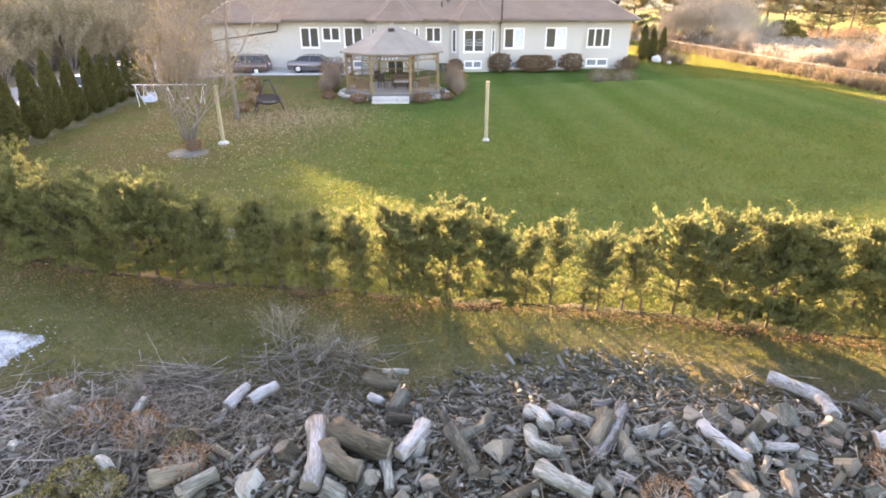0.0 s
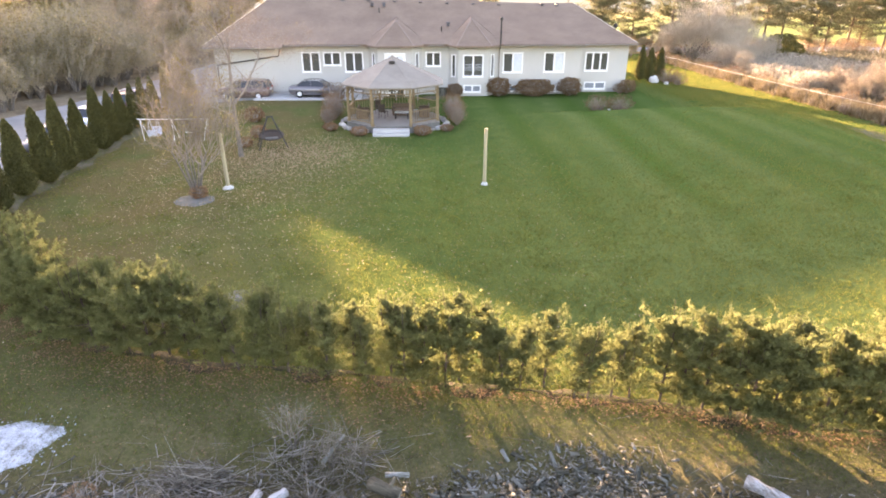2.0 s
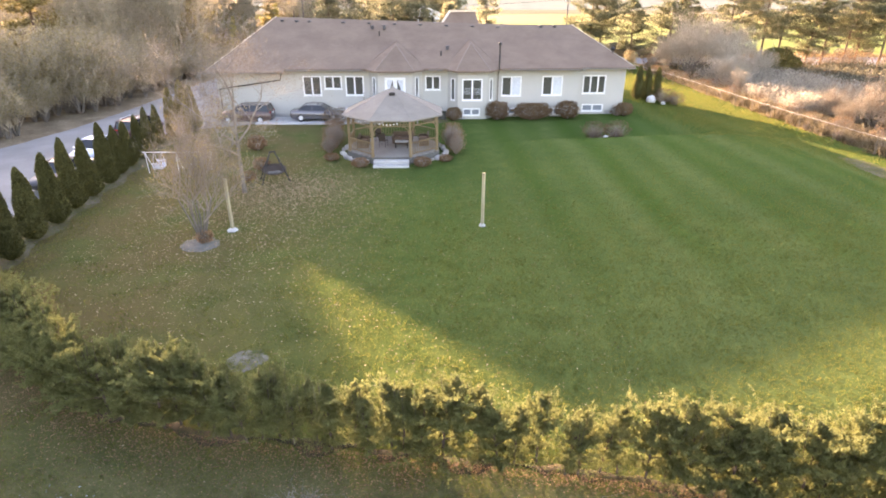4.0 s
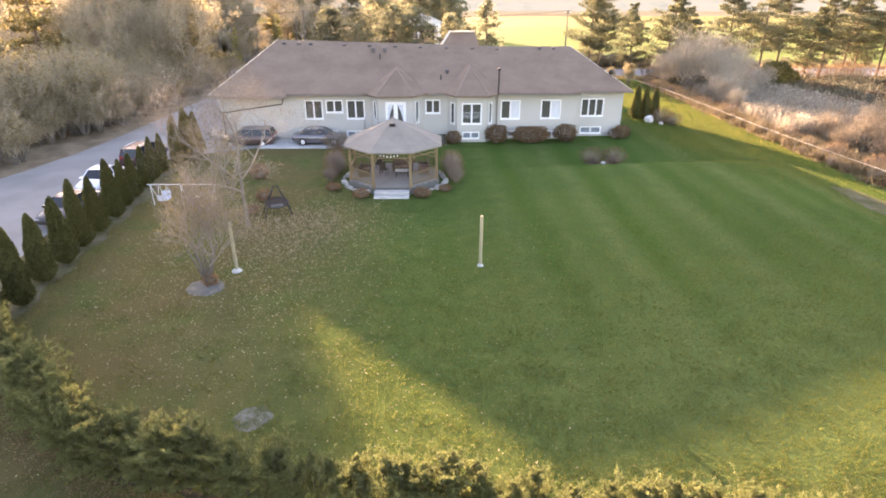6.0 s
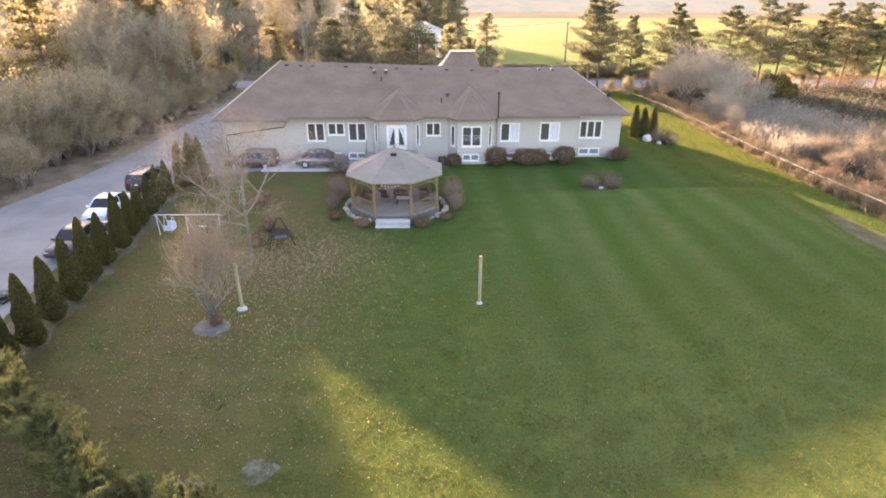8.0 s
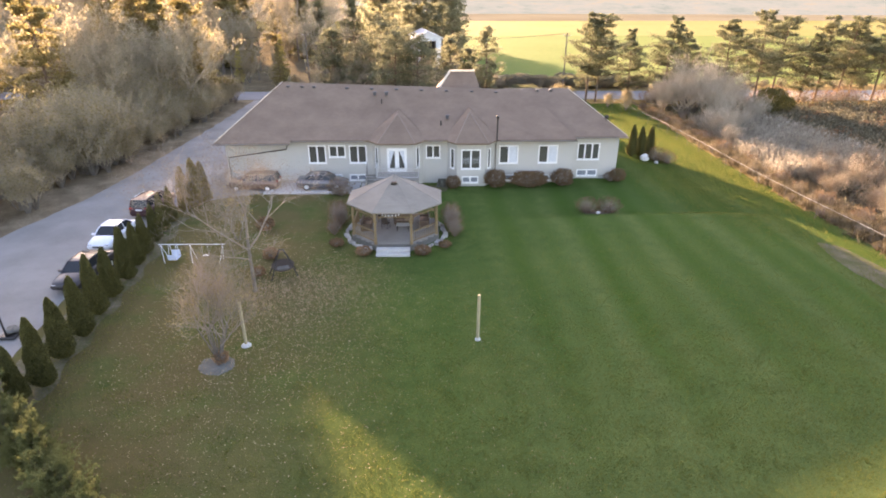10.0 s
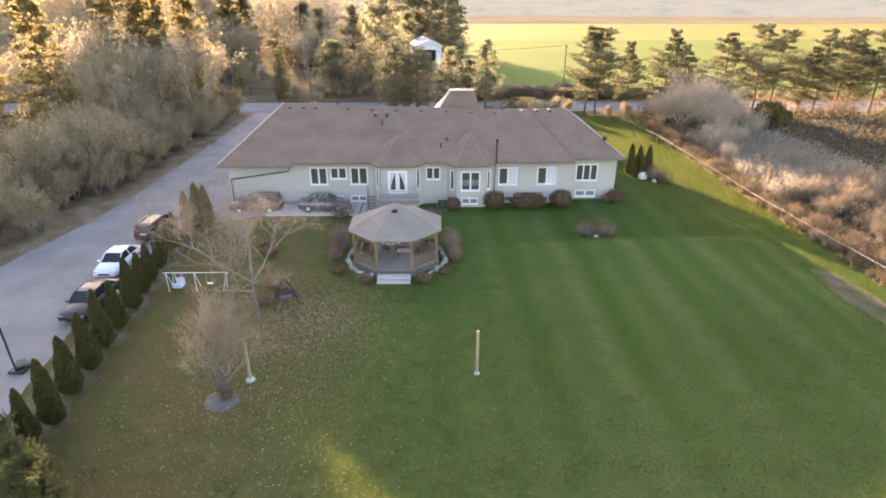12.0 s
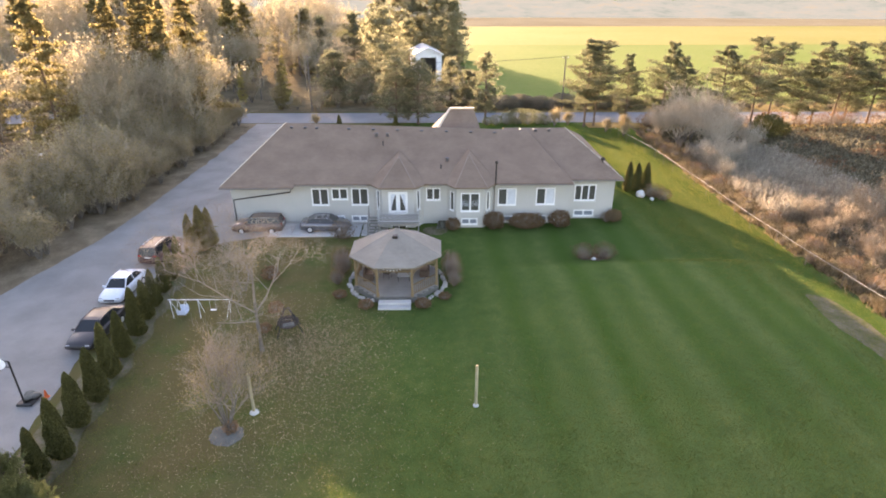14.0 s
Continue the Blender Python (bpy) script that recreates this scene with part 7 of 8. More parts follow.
def rubble(name, label, n, xr, yr, size, mat, seed, long=2.0, keep=None, lift=0.02):
    """Loose chips and bark: small flat blocks."""
    rng = np.random.default_rng(seed)
    x, y = rng.uniform(*xr, n), rng.uniform(*yr, n)
    if keep is not None:
        q = keep(x, y, rng)
        x, y = x[q], y[q]
    n = len(x)
    z = np.array([height(p, q) for p, q in zip(x, y)]) + lift + rng.uniform(0, 0.05, n)
    d = rng.normal(size=(n, 3))
    d[:, 2] *= 0.35
    d /= np.linalg.norm(d, axis=1)[:, None]
    w = np.cross(d, np.stack([rng.normal(size=n) * 0.4, rng.normal(size=n) * 0.4, np.ones(n)], 1))
    w /= np.linalg.norm(w, axis=1)[:, None]
    u = np.cross(d, w)
    s = (size * rng.uniform(0.4, 1.5, n))[:, None]
    c = np.stack([x, y, z], 1)
    V = np.stack([c + d * s * long * 0.5 * i + w * s * 0.4 * j + u * s * 0.16 * k for k in (-1, 1) for i, j in ((-1, -1), (1, -0.7), (1, 0.7), (-1, 1))], 1).reshape(-1, 3)
    q = np.array([(3, 2, 1, 0), (4, 5, 6, 7), (0, 1, 5, 4), (1, 2, 6, 5), (2, 3, 7, 6), (3, 0, 4, 7)])
    F = (np.arange(n)[:, None, None] * 8 + q[None]).reshape(-1, 4)
    ob = new(name, raw_mesh(name, V, F, mat))
    return tagged(ob, label, "wood chips", kind="stuff")


rubble("bark_chips", "grey bark and wood chips over the heap", 21000, (-8.5, 9), (3.8, 9.9), 0.040, M_CHIP, 111, 2.2,
       lambda x, y, r: y < chip_edge(x) - 0.95 * (x > -0.2) + r.normal(size=len(x)) * 0.4)
rubble("pale_chips", "pale grey chips and splinters beside the heap", 9500, (-0.5, 8), (6.6, 9.9), 0.030, M_SPLINTER, 113, 2.6,
       lambda x, y, r: (y < chip_edge(x) - 0.15 + r.normal(size=len(x)) * 0.3) & (np.sin(x * 1.9 + y) + np.sin(y * 2.7 - x) + r.normal(size=len(x)) * 0.7 > -0.5), 0.0)
rubble("wood_pieces", "broken wood pieces over the heap", 2400, (-8.5, 9), (3.8, 9.2), 0.085, M_CHIP, 112, 2.6,
       lambda x, y, r: y < chip_edge(x) - 0.5 + r.normal(size=len(x)) * 0.3, 0.06)


def brushwood(name, label, n, centre, sig, L, seed, hmax=0.5, along=None, mat=None, r=0.008):
    rng = np.random.default_rng(seed)
    V, F, o = [], [], 0
    for i in range(n):
        x, y = centre[0] + rng.normal() * sig[0], centre[1] + rng.normal() * sig[1]
        hump = max(0.03, hmax * math.exp(-((x - centre[0]) / (sig[0] * 1.6)) ** 2 - ((y - centre[1]) / (sig[1] * 1.6)) ** 2))
        a = rng.uniform(0, 6.28) if along is None else along + rng.normal() * 0.5
        ll = L * rng.uniform(0.35, 1.2)
        d = np.array([math.cos(a), math.sin(a), rng.normal() * 0.22])
        p = np.array([x, y, height(x, y) + rng.uniform(0.02, hump)])
        bend = rng.normal(size=3) * 0.12 * ll
        rad = r * rng.uniform(0.5, 1.6)
        side = np.array([-d[1], d[0], 0]) * rad
        upv = np.array([0, 0, rad])
        rings = [p - d * ll / 2, p + bend * 0.5, p + d * ll / 2 + bend]
        for k, (c, q) in enumerate(zip(rings, (1.0, 0.8, 0.4))):
            c[2] = max(c[2], height(c[0], c[1]) + 0.01)
            V += [c + side * q, c - side * 0.5 * q + upv * q, c - side * 0.5 * q - upv * q]
        for k in range(2):
            for m in range(3):
                F.append((o + 3 * k + m, o + 3 * k + (m + 1) % 3, o + 3 * k + 3 + (m + 1) % 3, o + 3 * k + 3 + m))
        o += 9
    ob = new(name, raw_mesh(name, np.array(V), np.array(F), mat or M_BRUSH))
    return tagged(ob, label, "brushwood", kind="stuff")


brushwood("brush_pile", "tangled heap of grey cut branches", 300, (-2.2, 8.7), (0.65, 0.5), 0.9, 121, 0.40)
brushwood("brush_pile", "stacked grey cut branches lying side by side", 200, (-4.65, 8.42), (0.42, 0.2), 0.95, 122, 0.34, 2.9)
brushwood("brush_pile", "grey twigs and branches over the heap", 900, (-4.2, 6.9), (1.8, 0.8), 0.8, 123, 0.27, None, None, 0.006)
brushwood("brush_pile", "thin reddish-brown twigs over the heap", 1400, (-4.4, 6.9), (1.7, 0.9), 0.5, 129, 0.32, None, M_RUSSTWIG, 0.004)
brushwood("brush_pile", "loose twigs among the logs", 900, (2.5, 6.6), (3.0, 1.1), 0.55, 124, 0.3, None, None, 0.006)
brushwood("brush_pile", "brown twigs at the edge of the heap", 600, (-6.5, 6.8), (1.0, 0.9), 0.7, 125, 0.3, None, M_TWIG, 0.008)
# upright dead branches on the brush pile
t = bare_tree("dead_branch", "upright grey dead branch in the brush pile", 126, 1.7, 0.02, 5, 2, 0.5, 0, twig_mat=M_BRUSH, category="branch", group="dead branches", kids=(3, 4), minr=0.004)
place(t, [(-2.9, 9.3, 0.85), (-2.0, 8.8, 0.7), (-1.4, 8.6, 0.6), (-4.8, 7.4, 0.55), (-5.6, 6.8, 0.6)], 33)
place(shrub("weed_clump", "yellowing green weeds at the wood heap", 127, 0.36, 0.42, M_WEED, 900, 0.034, "heap weeds", 30), [(-4.75, 5.7, 0.9), (-4.3, 5.5, 0.8), (-3.7, 6.5, 0.6), (-6.4, 7.7, 0.5), (-6.2, 7.5, 0.45), (0.2, 8.2, 0.5), (-0.3, 7.9, 0.5), (-5.0, 5.2, 0.9)], 34)
place(shrub("dry_weed", "dry russet weeds on the heap", 128, 0.4, 0.45, M_RUSSET, 600, 0.03, "heap weeds", 30), [(-4.3, 6.6, 1.0), (-5.1, 6.9, 1.0), (-3.4, 5.9, 0.9), (-6.4, 7.9, 0.8), (6.1, 5.6, 0.9), (2.9, 5.2, 0.9)], 35)

# white crushed stone patch, bare spots and the tree bed
def patch(name, label, mat, x, y, rx, ry, hgt, seed, category="patch", kind="structure", segs=40):
    b = B()
    n = segs
    rings = 6
    vs, fs = [], []
    for i in range(rings + 1):
        q = i / rings
        for k in range(n):
            a = 2 * math.pi * k / n
            w = 1 + 0.30 * noise.noise(Vector((math.cos(a) * 1.6 + seed, math.sin(a) * 1.6, seed))) + 0.12 * noise.noise(Vector((math.cos(a) * 5, math.sin(a) * 5 + seed, 0)))
            px, py = x + rx * q * w * math.cos(a), y + ry * q * w * math.sin(a)
            vs.append((px, py, height(px, py) + 0.012 + hgt * (1 - q * q) * (1 + 0.5 * noise.noise(Vector((px * 3, py * 3, seed)))) - (0.03 if i == rings else 0)))
    for i in range(rings):
        for k in range(n):
            fs.append((i * n + k, i * n + (k + 1) % n, (i + 1) * n + (k + 1) % n, (i + 1) * n + k))
    b.add(vs, fs)
    return solid(name, b, mat, label, category, kind=kind, smooth=True)


patch("stone_patch", "ragged patch of white crushed stone on the grass", M_SNOW, -8.75, 9.5, 1.0, 0.72, 0.04, 3.0, segs=72)
rp3 = random.Random(31)
b = B()
for i in range(260):
    a, q = rp3.uniform(0, 6.283), 0.75 + 0.75 * rp3.random() ** 2
    px, py, r3 = -8.75 + 1.0 * q * math.cos(a), 9.5 + 0.74 * q * math.sin(a), rp3.uniform(0.008, 0.028)
    z3 = height(px, py) + 0.012
    b.add([(px + r3 * math.cos(t) * rp3.uniform(0.6, 1.2), py + r3 * math.sin(t) * rp3.uniform(0.6, 1.2), z3) for t in (0, 1.26, 2.51, 3.77, 5.03)] + [(px, py, z3 + r3 * 0.8)],
          [(0, 1, 5), (1, 2, 5), (2, 3, 5), (3, 4, 5), (4, 0, 5)])
solid("loose_stones", b, M_SNOW, "loose white stones strewn round the patch", "stones", kind="stuff")
patch("bare_patch", "grey worn bare spot in the lawn", M_BARESPOT, -5.9, 15.5, 0.72, 0.6, 0.006, 5.0)
patch("bare_patch", "grey worn bare spot in the lawn", M_BARESPOT, -8.0, 14.9, 0.6, 0.4, 0.006, 6.0)
patch("bare_patch", "worn brown earth beside the fence", M_WORN, 29.3, 34.8, 1.5, 5.2, 0.004, 9.0)
patch("bare_patch", "olive-brown worn slope between the house bays", M_WORN, 0.4, 51.6, 1.3, 1.2, 0.03, 11.0)
patch("tree_bed", "oval grey mulch bed round the tree", M_MULCH, -10.75, 24.75, 1.0, 0.85, 0.07, 7.0)
patch("shrub_bed", "oval earth bed with sparse shrubs", M_SOIL, 14.0, 45.8, 1.5, 0.8, 0.08, 8.0)

# ---- cars ----
def car(name, label, paint, at, rz, L=4.6, W=1.8, Hh=1.44, suv=False, group="parked cars", roof_mat=None, rack=False):
    """A parked car: lofted body, glasshouse, wheels, lamps. It faces +x."""
    c = thing(name, label, "car", at, rz, group)
    w = W / 2
    if suv:
        prof = [(-0.5, 0.42, 0.80, 0.92), (-0.49, 0.30, 0.95, 1.00), (-0.40, 0.26, 1.02, 1.05), (-0.2, 0.25, 1.02, 1.06), (0.0, 0.25, 1.0, 1.05), (0.18, 0.25, 0.99, 1.04), (0.30, 0.26, 0.95, 1.02), (0.42, 0.27, 0.86, 0.94), (0.49, 0.33, 0.74, 0.80), (0.5, 0.42, 0.66, 0.70)]
        cab = [(-0.485, 1.00), (-0.44, Hh - 0.05), (-0.36, Hh), (0.02, Hh), (0.10, Hh - 0.06), (0.25, 1.02)]
    else:
        prof = [(-0.5, 0.42, 0.78, 0.84), (-0.49, 0.30, 0.90, 0.95), (-0.42, 0.24, 0.93, 0.99), (-0.2, 0.22, 0.91, 0.97), (0.0, 0.22, 0.89, 0.95), (0.18, 0.22, 0.87, 0.94), (0.30, 0.23, 0.83, 0.90), (0.42, 0.25, 0.72, 0.79), (0.49, 0.31, 0.60, 0.65), (0.5, 0.40, 0.54, 0.57)]
        cab = [(-0.37, 0.96), (-0.24, Hh - 0.07), (-0.15, Hh), (0.02, Hh), (0.09, Hh - 0.05), (0.24, 0.93)]
    vs, fs = [], []
    for k, (t, z0, zs, zt) in enumerate(prof):
        nar = 1 - 0.10 * (abs(t) / 0.5) ** 6
        q = w * nar
        ring = [(-q * 0.90, z0), (-q * 0.99, z0 + 0.12), (-q, (z0 + zs) / 2 + 0.05), (-q * 0.97, zs), (-q * 0.80, zt), (0, zt + 0.015), (q * 0.80, zt), (q * 0.97, zs), (q, (z0 + zs) / 2 + 0.05), (q * 0.99, z0 + 0.12), (q * 0.90, z0)]
        vs += [(t * L, y, z) for y, z in ring]
    n = 11
    for k in range(len(prof) - 1):
        fs += [(k * n + i, k * n + (i + 1) % n, (k + 1) * n + (i + 1) % n, (k + 1) * n + i) for i in range(n)]
    fs += [tuple(range(n)), tuple((len(prof) - 1) * n + i for i in range(n))]
    b = B()
    b.add(vs, fs)
    body = part("body", b, paint, c, smooth=True)
    # roof and pillars
    def yw(z):
        return w * (0.86 - 0.20 * (z - 0.93) / (Hh - 0.93))
    b = B()
    rp = [p for p in cab if p[1] > Hh - 0.09]
    b.add([(t * L, s * yw(z), z - 0.02 * (s != 0)) for t, z in rp for s in (-1, 0, 1)], [(3 * i + j, 3 * i + j + 1, 3 * i + j + 4, 3 * i + j + 3) for i in range(len(rp) - 1) for j in (0, 1)])
    for s in (-1, 1):
        for (ta, za), (tb2, zb) in ((cab[0], cab[1]), (cab[-1], cab[-2])):
            q = B()
            q.beam((ta * L, s * yw(za), za), (tb2 * L, s * yw(zb), zb), 0.07, 0.07)
            part("pillar", q, roof_mat or paint, c)
        tm = -0.08 if not suv else -0.12
        q = B()
        q.beam((tm * L, s * yw(0.95), 0.95), (tm * L, s * yw(Hh - 0.04), Hh - 0.04), 0.05, 0.08)
        part("pillar", q, roof_mat or paint, c)
        q = B()
        for (ta, za), (tb2, zb) in zip(rp[:-1], rp[1:]):
            q.beam((ta * L, s * yw(za), za - 0.02), (tb2 * L, s * yw(zb), zb - 0.02), 0.06, 0.06)
        part("roof_rail", q, roof_mat or paint, c)
    part("roof", b, roof_mat or paint, c, smooth=False)
    for nm, (p, q) in (("rear_window", (cab[0], cab[1])), ("windscreen", (cab[-1], cab[-2]))):
        b = B()
        (ta, za), (tb2, zb) = p, q
        b.add([(ta * L, -yw(za) + 0.02, za), (ta * L, yw(za) - 0.02, za), (tb2 * L, yw(zb) - 0.02, zb), (tb2 * L, -yw(zb) + 0.02, zb)], [(0, 1, 2, 3)])
        part(nm, b, M_CARGLASS, c, "dark car glass")
    for s in (-1, 1):
        b = B()
        pts = [(t * L, s * (yw(z) + 0.004), z - (0.03 if z > 1.1 else -0.01)) for t, z in cab]
        b.add(pts, [tuple(range(len(pts)))])
        part("side_window", b, M_CARGLASS, c, "dark car glass")
        b = B()
        b.tube([(p[0], p[1] + s * 0.012, p[2] + 0.015) for p in pts], 0.018, 5)
        part("window_trim", b, M_RIM, c, "bright window trim")
        b = B()
        b.beam((0.20 * L, s * (w * 0.9), 0.95), (0.20 * L, s * (w + 0.14), 0.99), 0.12, 0.12)
        part("mirror", b, paint, c)
        for t in (-0.30, 0.305):
            b = B()
            b.lathe([(0.20, -0.10), (0.315, -0.10), (0.33, -0.06), (0.33, 0.06), (0.315, 0.10), (0.20, 0.10)], 20, (t * L, s * (w - 0.10), 0.33), "y")
            ty = part("wheel", b, M_TYRE, c, "black tyre with alloy rim")
            b = B()
            b.lathe([(0.21, 0.0), (0.20, s * 0.02), (0.05, s * 0.03)], 14, (t * L, s * (w - 0.10) + s * 0.085, 0.33), "y")
            part("rim", b, M_RIM, ty, "silver alloy rim")
        b = B()
        b.rbox(L * 0.470, L * 0.495, s * w * 0.68 - 0.14, s * w * 0.68 + 0.14, 0.57 if not suv else 0.69, 0.66 if not suv else 0.80, 0.02)
        part("headlight", b, M_LAMPCLEAR, c)
        b = B()
        b.rbox(-L * 0.499, -L * 0.478, s * w * 0.70 - 0.15, s * w * 0.70 + 0.15, 0.74 if not suv else 0.85, 0.86 if not suv else 1.05, 0.02)
        part("tail_light", b, M_LAMPRED, c)
    b = B()
    b.rbox(L * 0.485, L * 0.505, -w * 0.45, w * 0.45, 0.42, 0.56, 0.02)
    part("grille", b, M_DARKMETAL, c)
    b = B()
    b.rbox(-L * 0.505, -L * 0.49, -0.26, 0.26, 0.62 if not suv else 0.80, 0.74 if not suv else 0.92, 0.005)
    part("plate", b, M_WHITE, c, "plain white plate")
    if rack:
        for s in (-1, 1):
            b = B()
            b.tube([(-0.36 * L, s * w * 0.56, Hh), (-0.34 * L, s * w * 0.56, Hh + 0.07), (-0.02 * L, s * w * 0.56, Hh + 0.07), (0.0, s * w * 0.56, Hh)], 0.025, 6)
            part("roof_rail", b, M_RIM, c, "silver roof rail")
    return c


P_GREY = plain("dark_grey_paint", (0.17, 0.155, 0.16), 0.25, 0.4, 0.6, 0.6)
P_WHITE = plain("white_paint", (0.66, 0.69, 0.75), 0.35, 0.0, 0.5, 0.4)
P_DARK = plain("black_paint", (0.030, 0.026, 0.028), 0.38, 0.0, 0.4, 0.25)
P_MAROON = plain("maroon_paint", (0.060, 0.020, 0.022), 0.38, 0.0, 0.4, 0.25)
P_BROWN = plain("bronze_paint", (0.12, 0.075, 0.06), 0.3, 0.3, 0.6, 0.5)
car("sedan", "dark grey saloon car on the concrete pad", P_GREY, (-10.15, 51.75, 0.372), 0.0)
car("suv_car", "bronze brown estate car on the concrete pad", P_BROWN, (-16.6, 52.0, 0.16), 180.0, 4.7, 1.85, 1.62, True)
car("sedan", "black saloon car parked beside the cedars", P_DARK, (-22.55, 34.4, 0.03), -91.0, 4.7, 1.82, 1.46)
car("hatchback", "white compact car parked beside the cedars", P_WHITE, (-23.7, 40.25, 0.03), -90.5, 4.3, 1.75, 1.46)
car("suv_car", "maroon estate car with silver roof rails", P_MAROON, (-23.7, 46.9, 0.03), 87.0, 4.6, 1.84, 1.68, True, rack=True)


# ---- lawn things ----
def lawn_post(x, y, h, r, label, foot):
    p = thing("lawn_post", label, "post", (x, y, height(x, y)), group="lawn posts")
    b = B()
    b.tube([(0, 0, 0), (0.0, 0, h * 0.5), (0.01, 0.0, h)], [r, r * 0.98, r * 0.95], 12)
    part("pole", b, M_POST, p, smooth=False)
    b = B()
    b.lathe([(foot, 0.0), (foot * 0.95, 0.05), (foot * 0.55, 0.13), (r * 1.05, 0.15)], 14)
    part("footing", b, M_CONC, p, "pale concrete footing")


lawn_post(-9.8, 26.45, 2.65, 0.085, "pale round timber post with a concrete footing", 0.27)
lawn_post(2.52, 26.85, 2.75, 0.085, "tan round timber post standing in the lawn", 0.17)


def swing_set():
    s = thing("swing_set", "white tubular metal garden swing set", "swing", (-16.5, 36.8, 0))
    for x in (-2.1, -0.1, 2.15):
        for y in (-0.55, 0.55):
            b = B()
            b.tube([(x + (0.25 if x < -1 else -0.25 if x > 1 else 0.15), y * 0.7, 0), (x, 0, 1.3)], 0.02, 7)
            part("leg", b, M_WHITE, s)
    b = B()
    b.tube([(-2.25, 0, 1.3), (2.3, 0, 1.3)], 0.028, 8)
    part("top_bar", b, M_WHITE, s)
    g = B()
    g.rbox(-1.55, -0.95, -0.45, 0.25, 0.30, 0.35, 0.02)
    g.rbox(-1.55, -0.95, 0.2, 0.27, 0.35, 0.8, 0.02)
    g.rbox(-1.55, -0.95, -0.5, -0.43, 0.35, 0.7, 0.02)
    gl = part("glider", g, M_BLUEWHITE, s, "pale blue hanging glider seat")
    for x in (-1.5, -1.0):
        for y in (-0.4, 0.2):
            b = B()
            b.tube([(x, y, 0.35), (x, y * 0.3, 1.29)], 0.016, 5)
            part("hanger", b, M_WHITE, gl)
    for x in (0.9,):
        b = B()
        b.rbox(x - 0.22, x + 0.22, -0.1, 0.1, 0.45, 0.49, 0.015)
        st = part("swing_seat", b, M_WHITE, s, "white plank swing seat")
        for d in (-0.2, 0.2):
            b = B()
            b.tube([(x + d, 0, 0.48), (x + d, 0, 1.29)], 0.01, 4)
            part("chain", b, M_GALV, st)


swing_set()


def swing_seat():
    s = thing("garden_swing", "dark metal swing frame with a hanging basket bench", "swing", (-9.75, 34.6, 0), 20.0)
    for x in (-1, 1):
        for y in (-1, 1):
            b = B()
            b.tube([(x * 0.85, y * 0.6, 0), (x * 0.46, y * 0.3, 1.05), (x * 0.12, 0, 1.85)], 0.035, 6)
            part("leg", b, M_DARKMETAL, s)
    b = B()
    b.tube([(-0.2, 0, 1.85), (0.2, 0, 1.85)], 0.045, 7)
    part("top_beam", b, M_DARKMETAL, s)
    # a shallow woven basket with a raised back
    b = B()
    vs, fs = [], []
    for i in range(7):
        q = i / 6
        for k in range(18):
            a = 2 * math.pi * k / 18
            lift = 0.42 * q ** 3 * (0.55 + 0.45 * math.sin(a))
            for sh in (0.0,):
                vs.append((0.74 * q * math.cos(a), 0.56 * q * math.sin(a), 0.5 + lift + 0.06 * q * q))
    for i in range(6):
        for k in range(18):
            fs.append((i * 18 + k, i * 18 + (k + 1) % 18, i * 18 + 18 + (k + 1) % 18, i * 18 + 18 + k))
    nb = len(vs)
    vs += [(x, y, z - 0.05) for x, y, z in vs]
    fs += [tuple(nb + j for j in reversed(q)) for q in fs]
    fs += [(108 + k, 108 + (k + 1) % 18, nb + 108 + (k + 1) % 18, nb + 108 + k) for k in range(18)]
    b.add(vs, fs)
    seat = part("basket_seat", b, M_SHRUBWOOD, s, "dark woven basket seat", smooth=True)
    b = B()
    b.rbox(-0.38, 0.38, -0.3, 0.2, 0.52, 0.62, 0.04, 2)
    part("cushion", b, M_MULCH, seat, "faded grey seat cushion")
    for x, y, z in ((-0.55, -0.1, 0.72), (0.55, -0.1, 0.72), (-0.4, 0.36, 0.92), (0.4, 0.36, 0.92)):
        b = B()
        b.tube([(x, y, z), (0.16 if x > 0 else -0.16, 0, 1.83)], 0.014, 4)
        part("chain", b, M_DARKMETAL, s)


swing_seat()


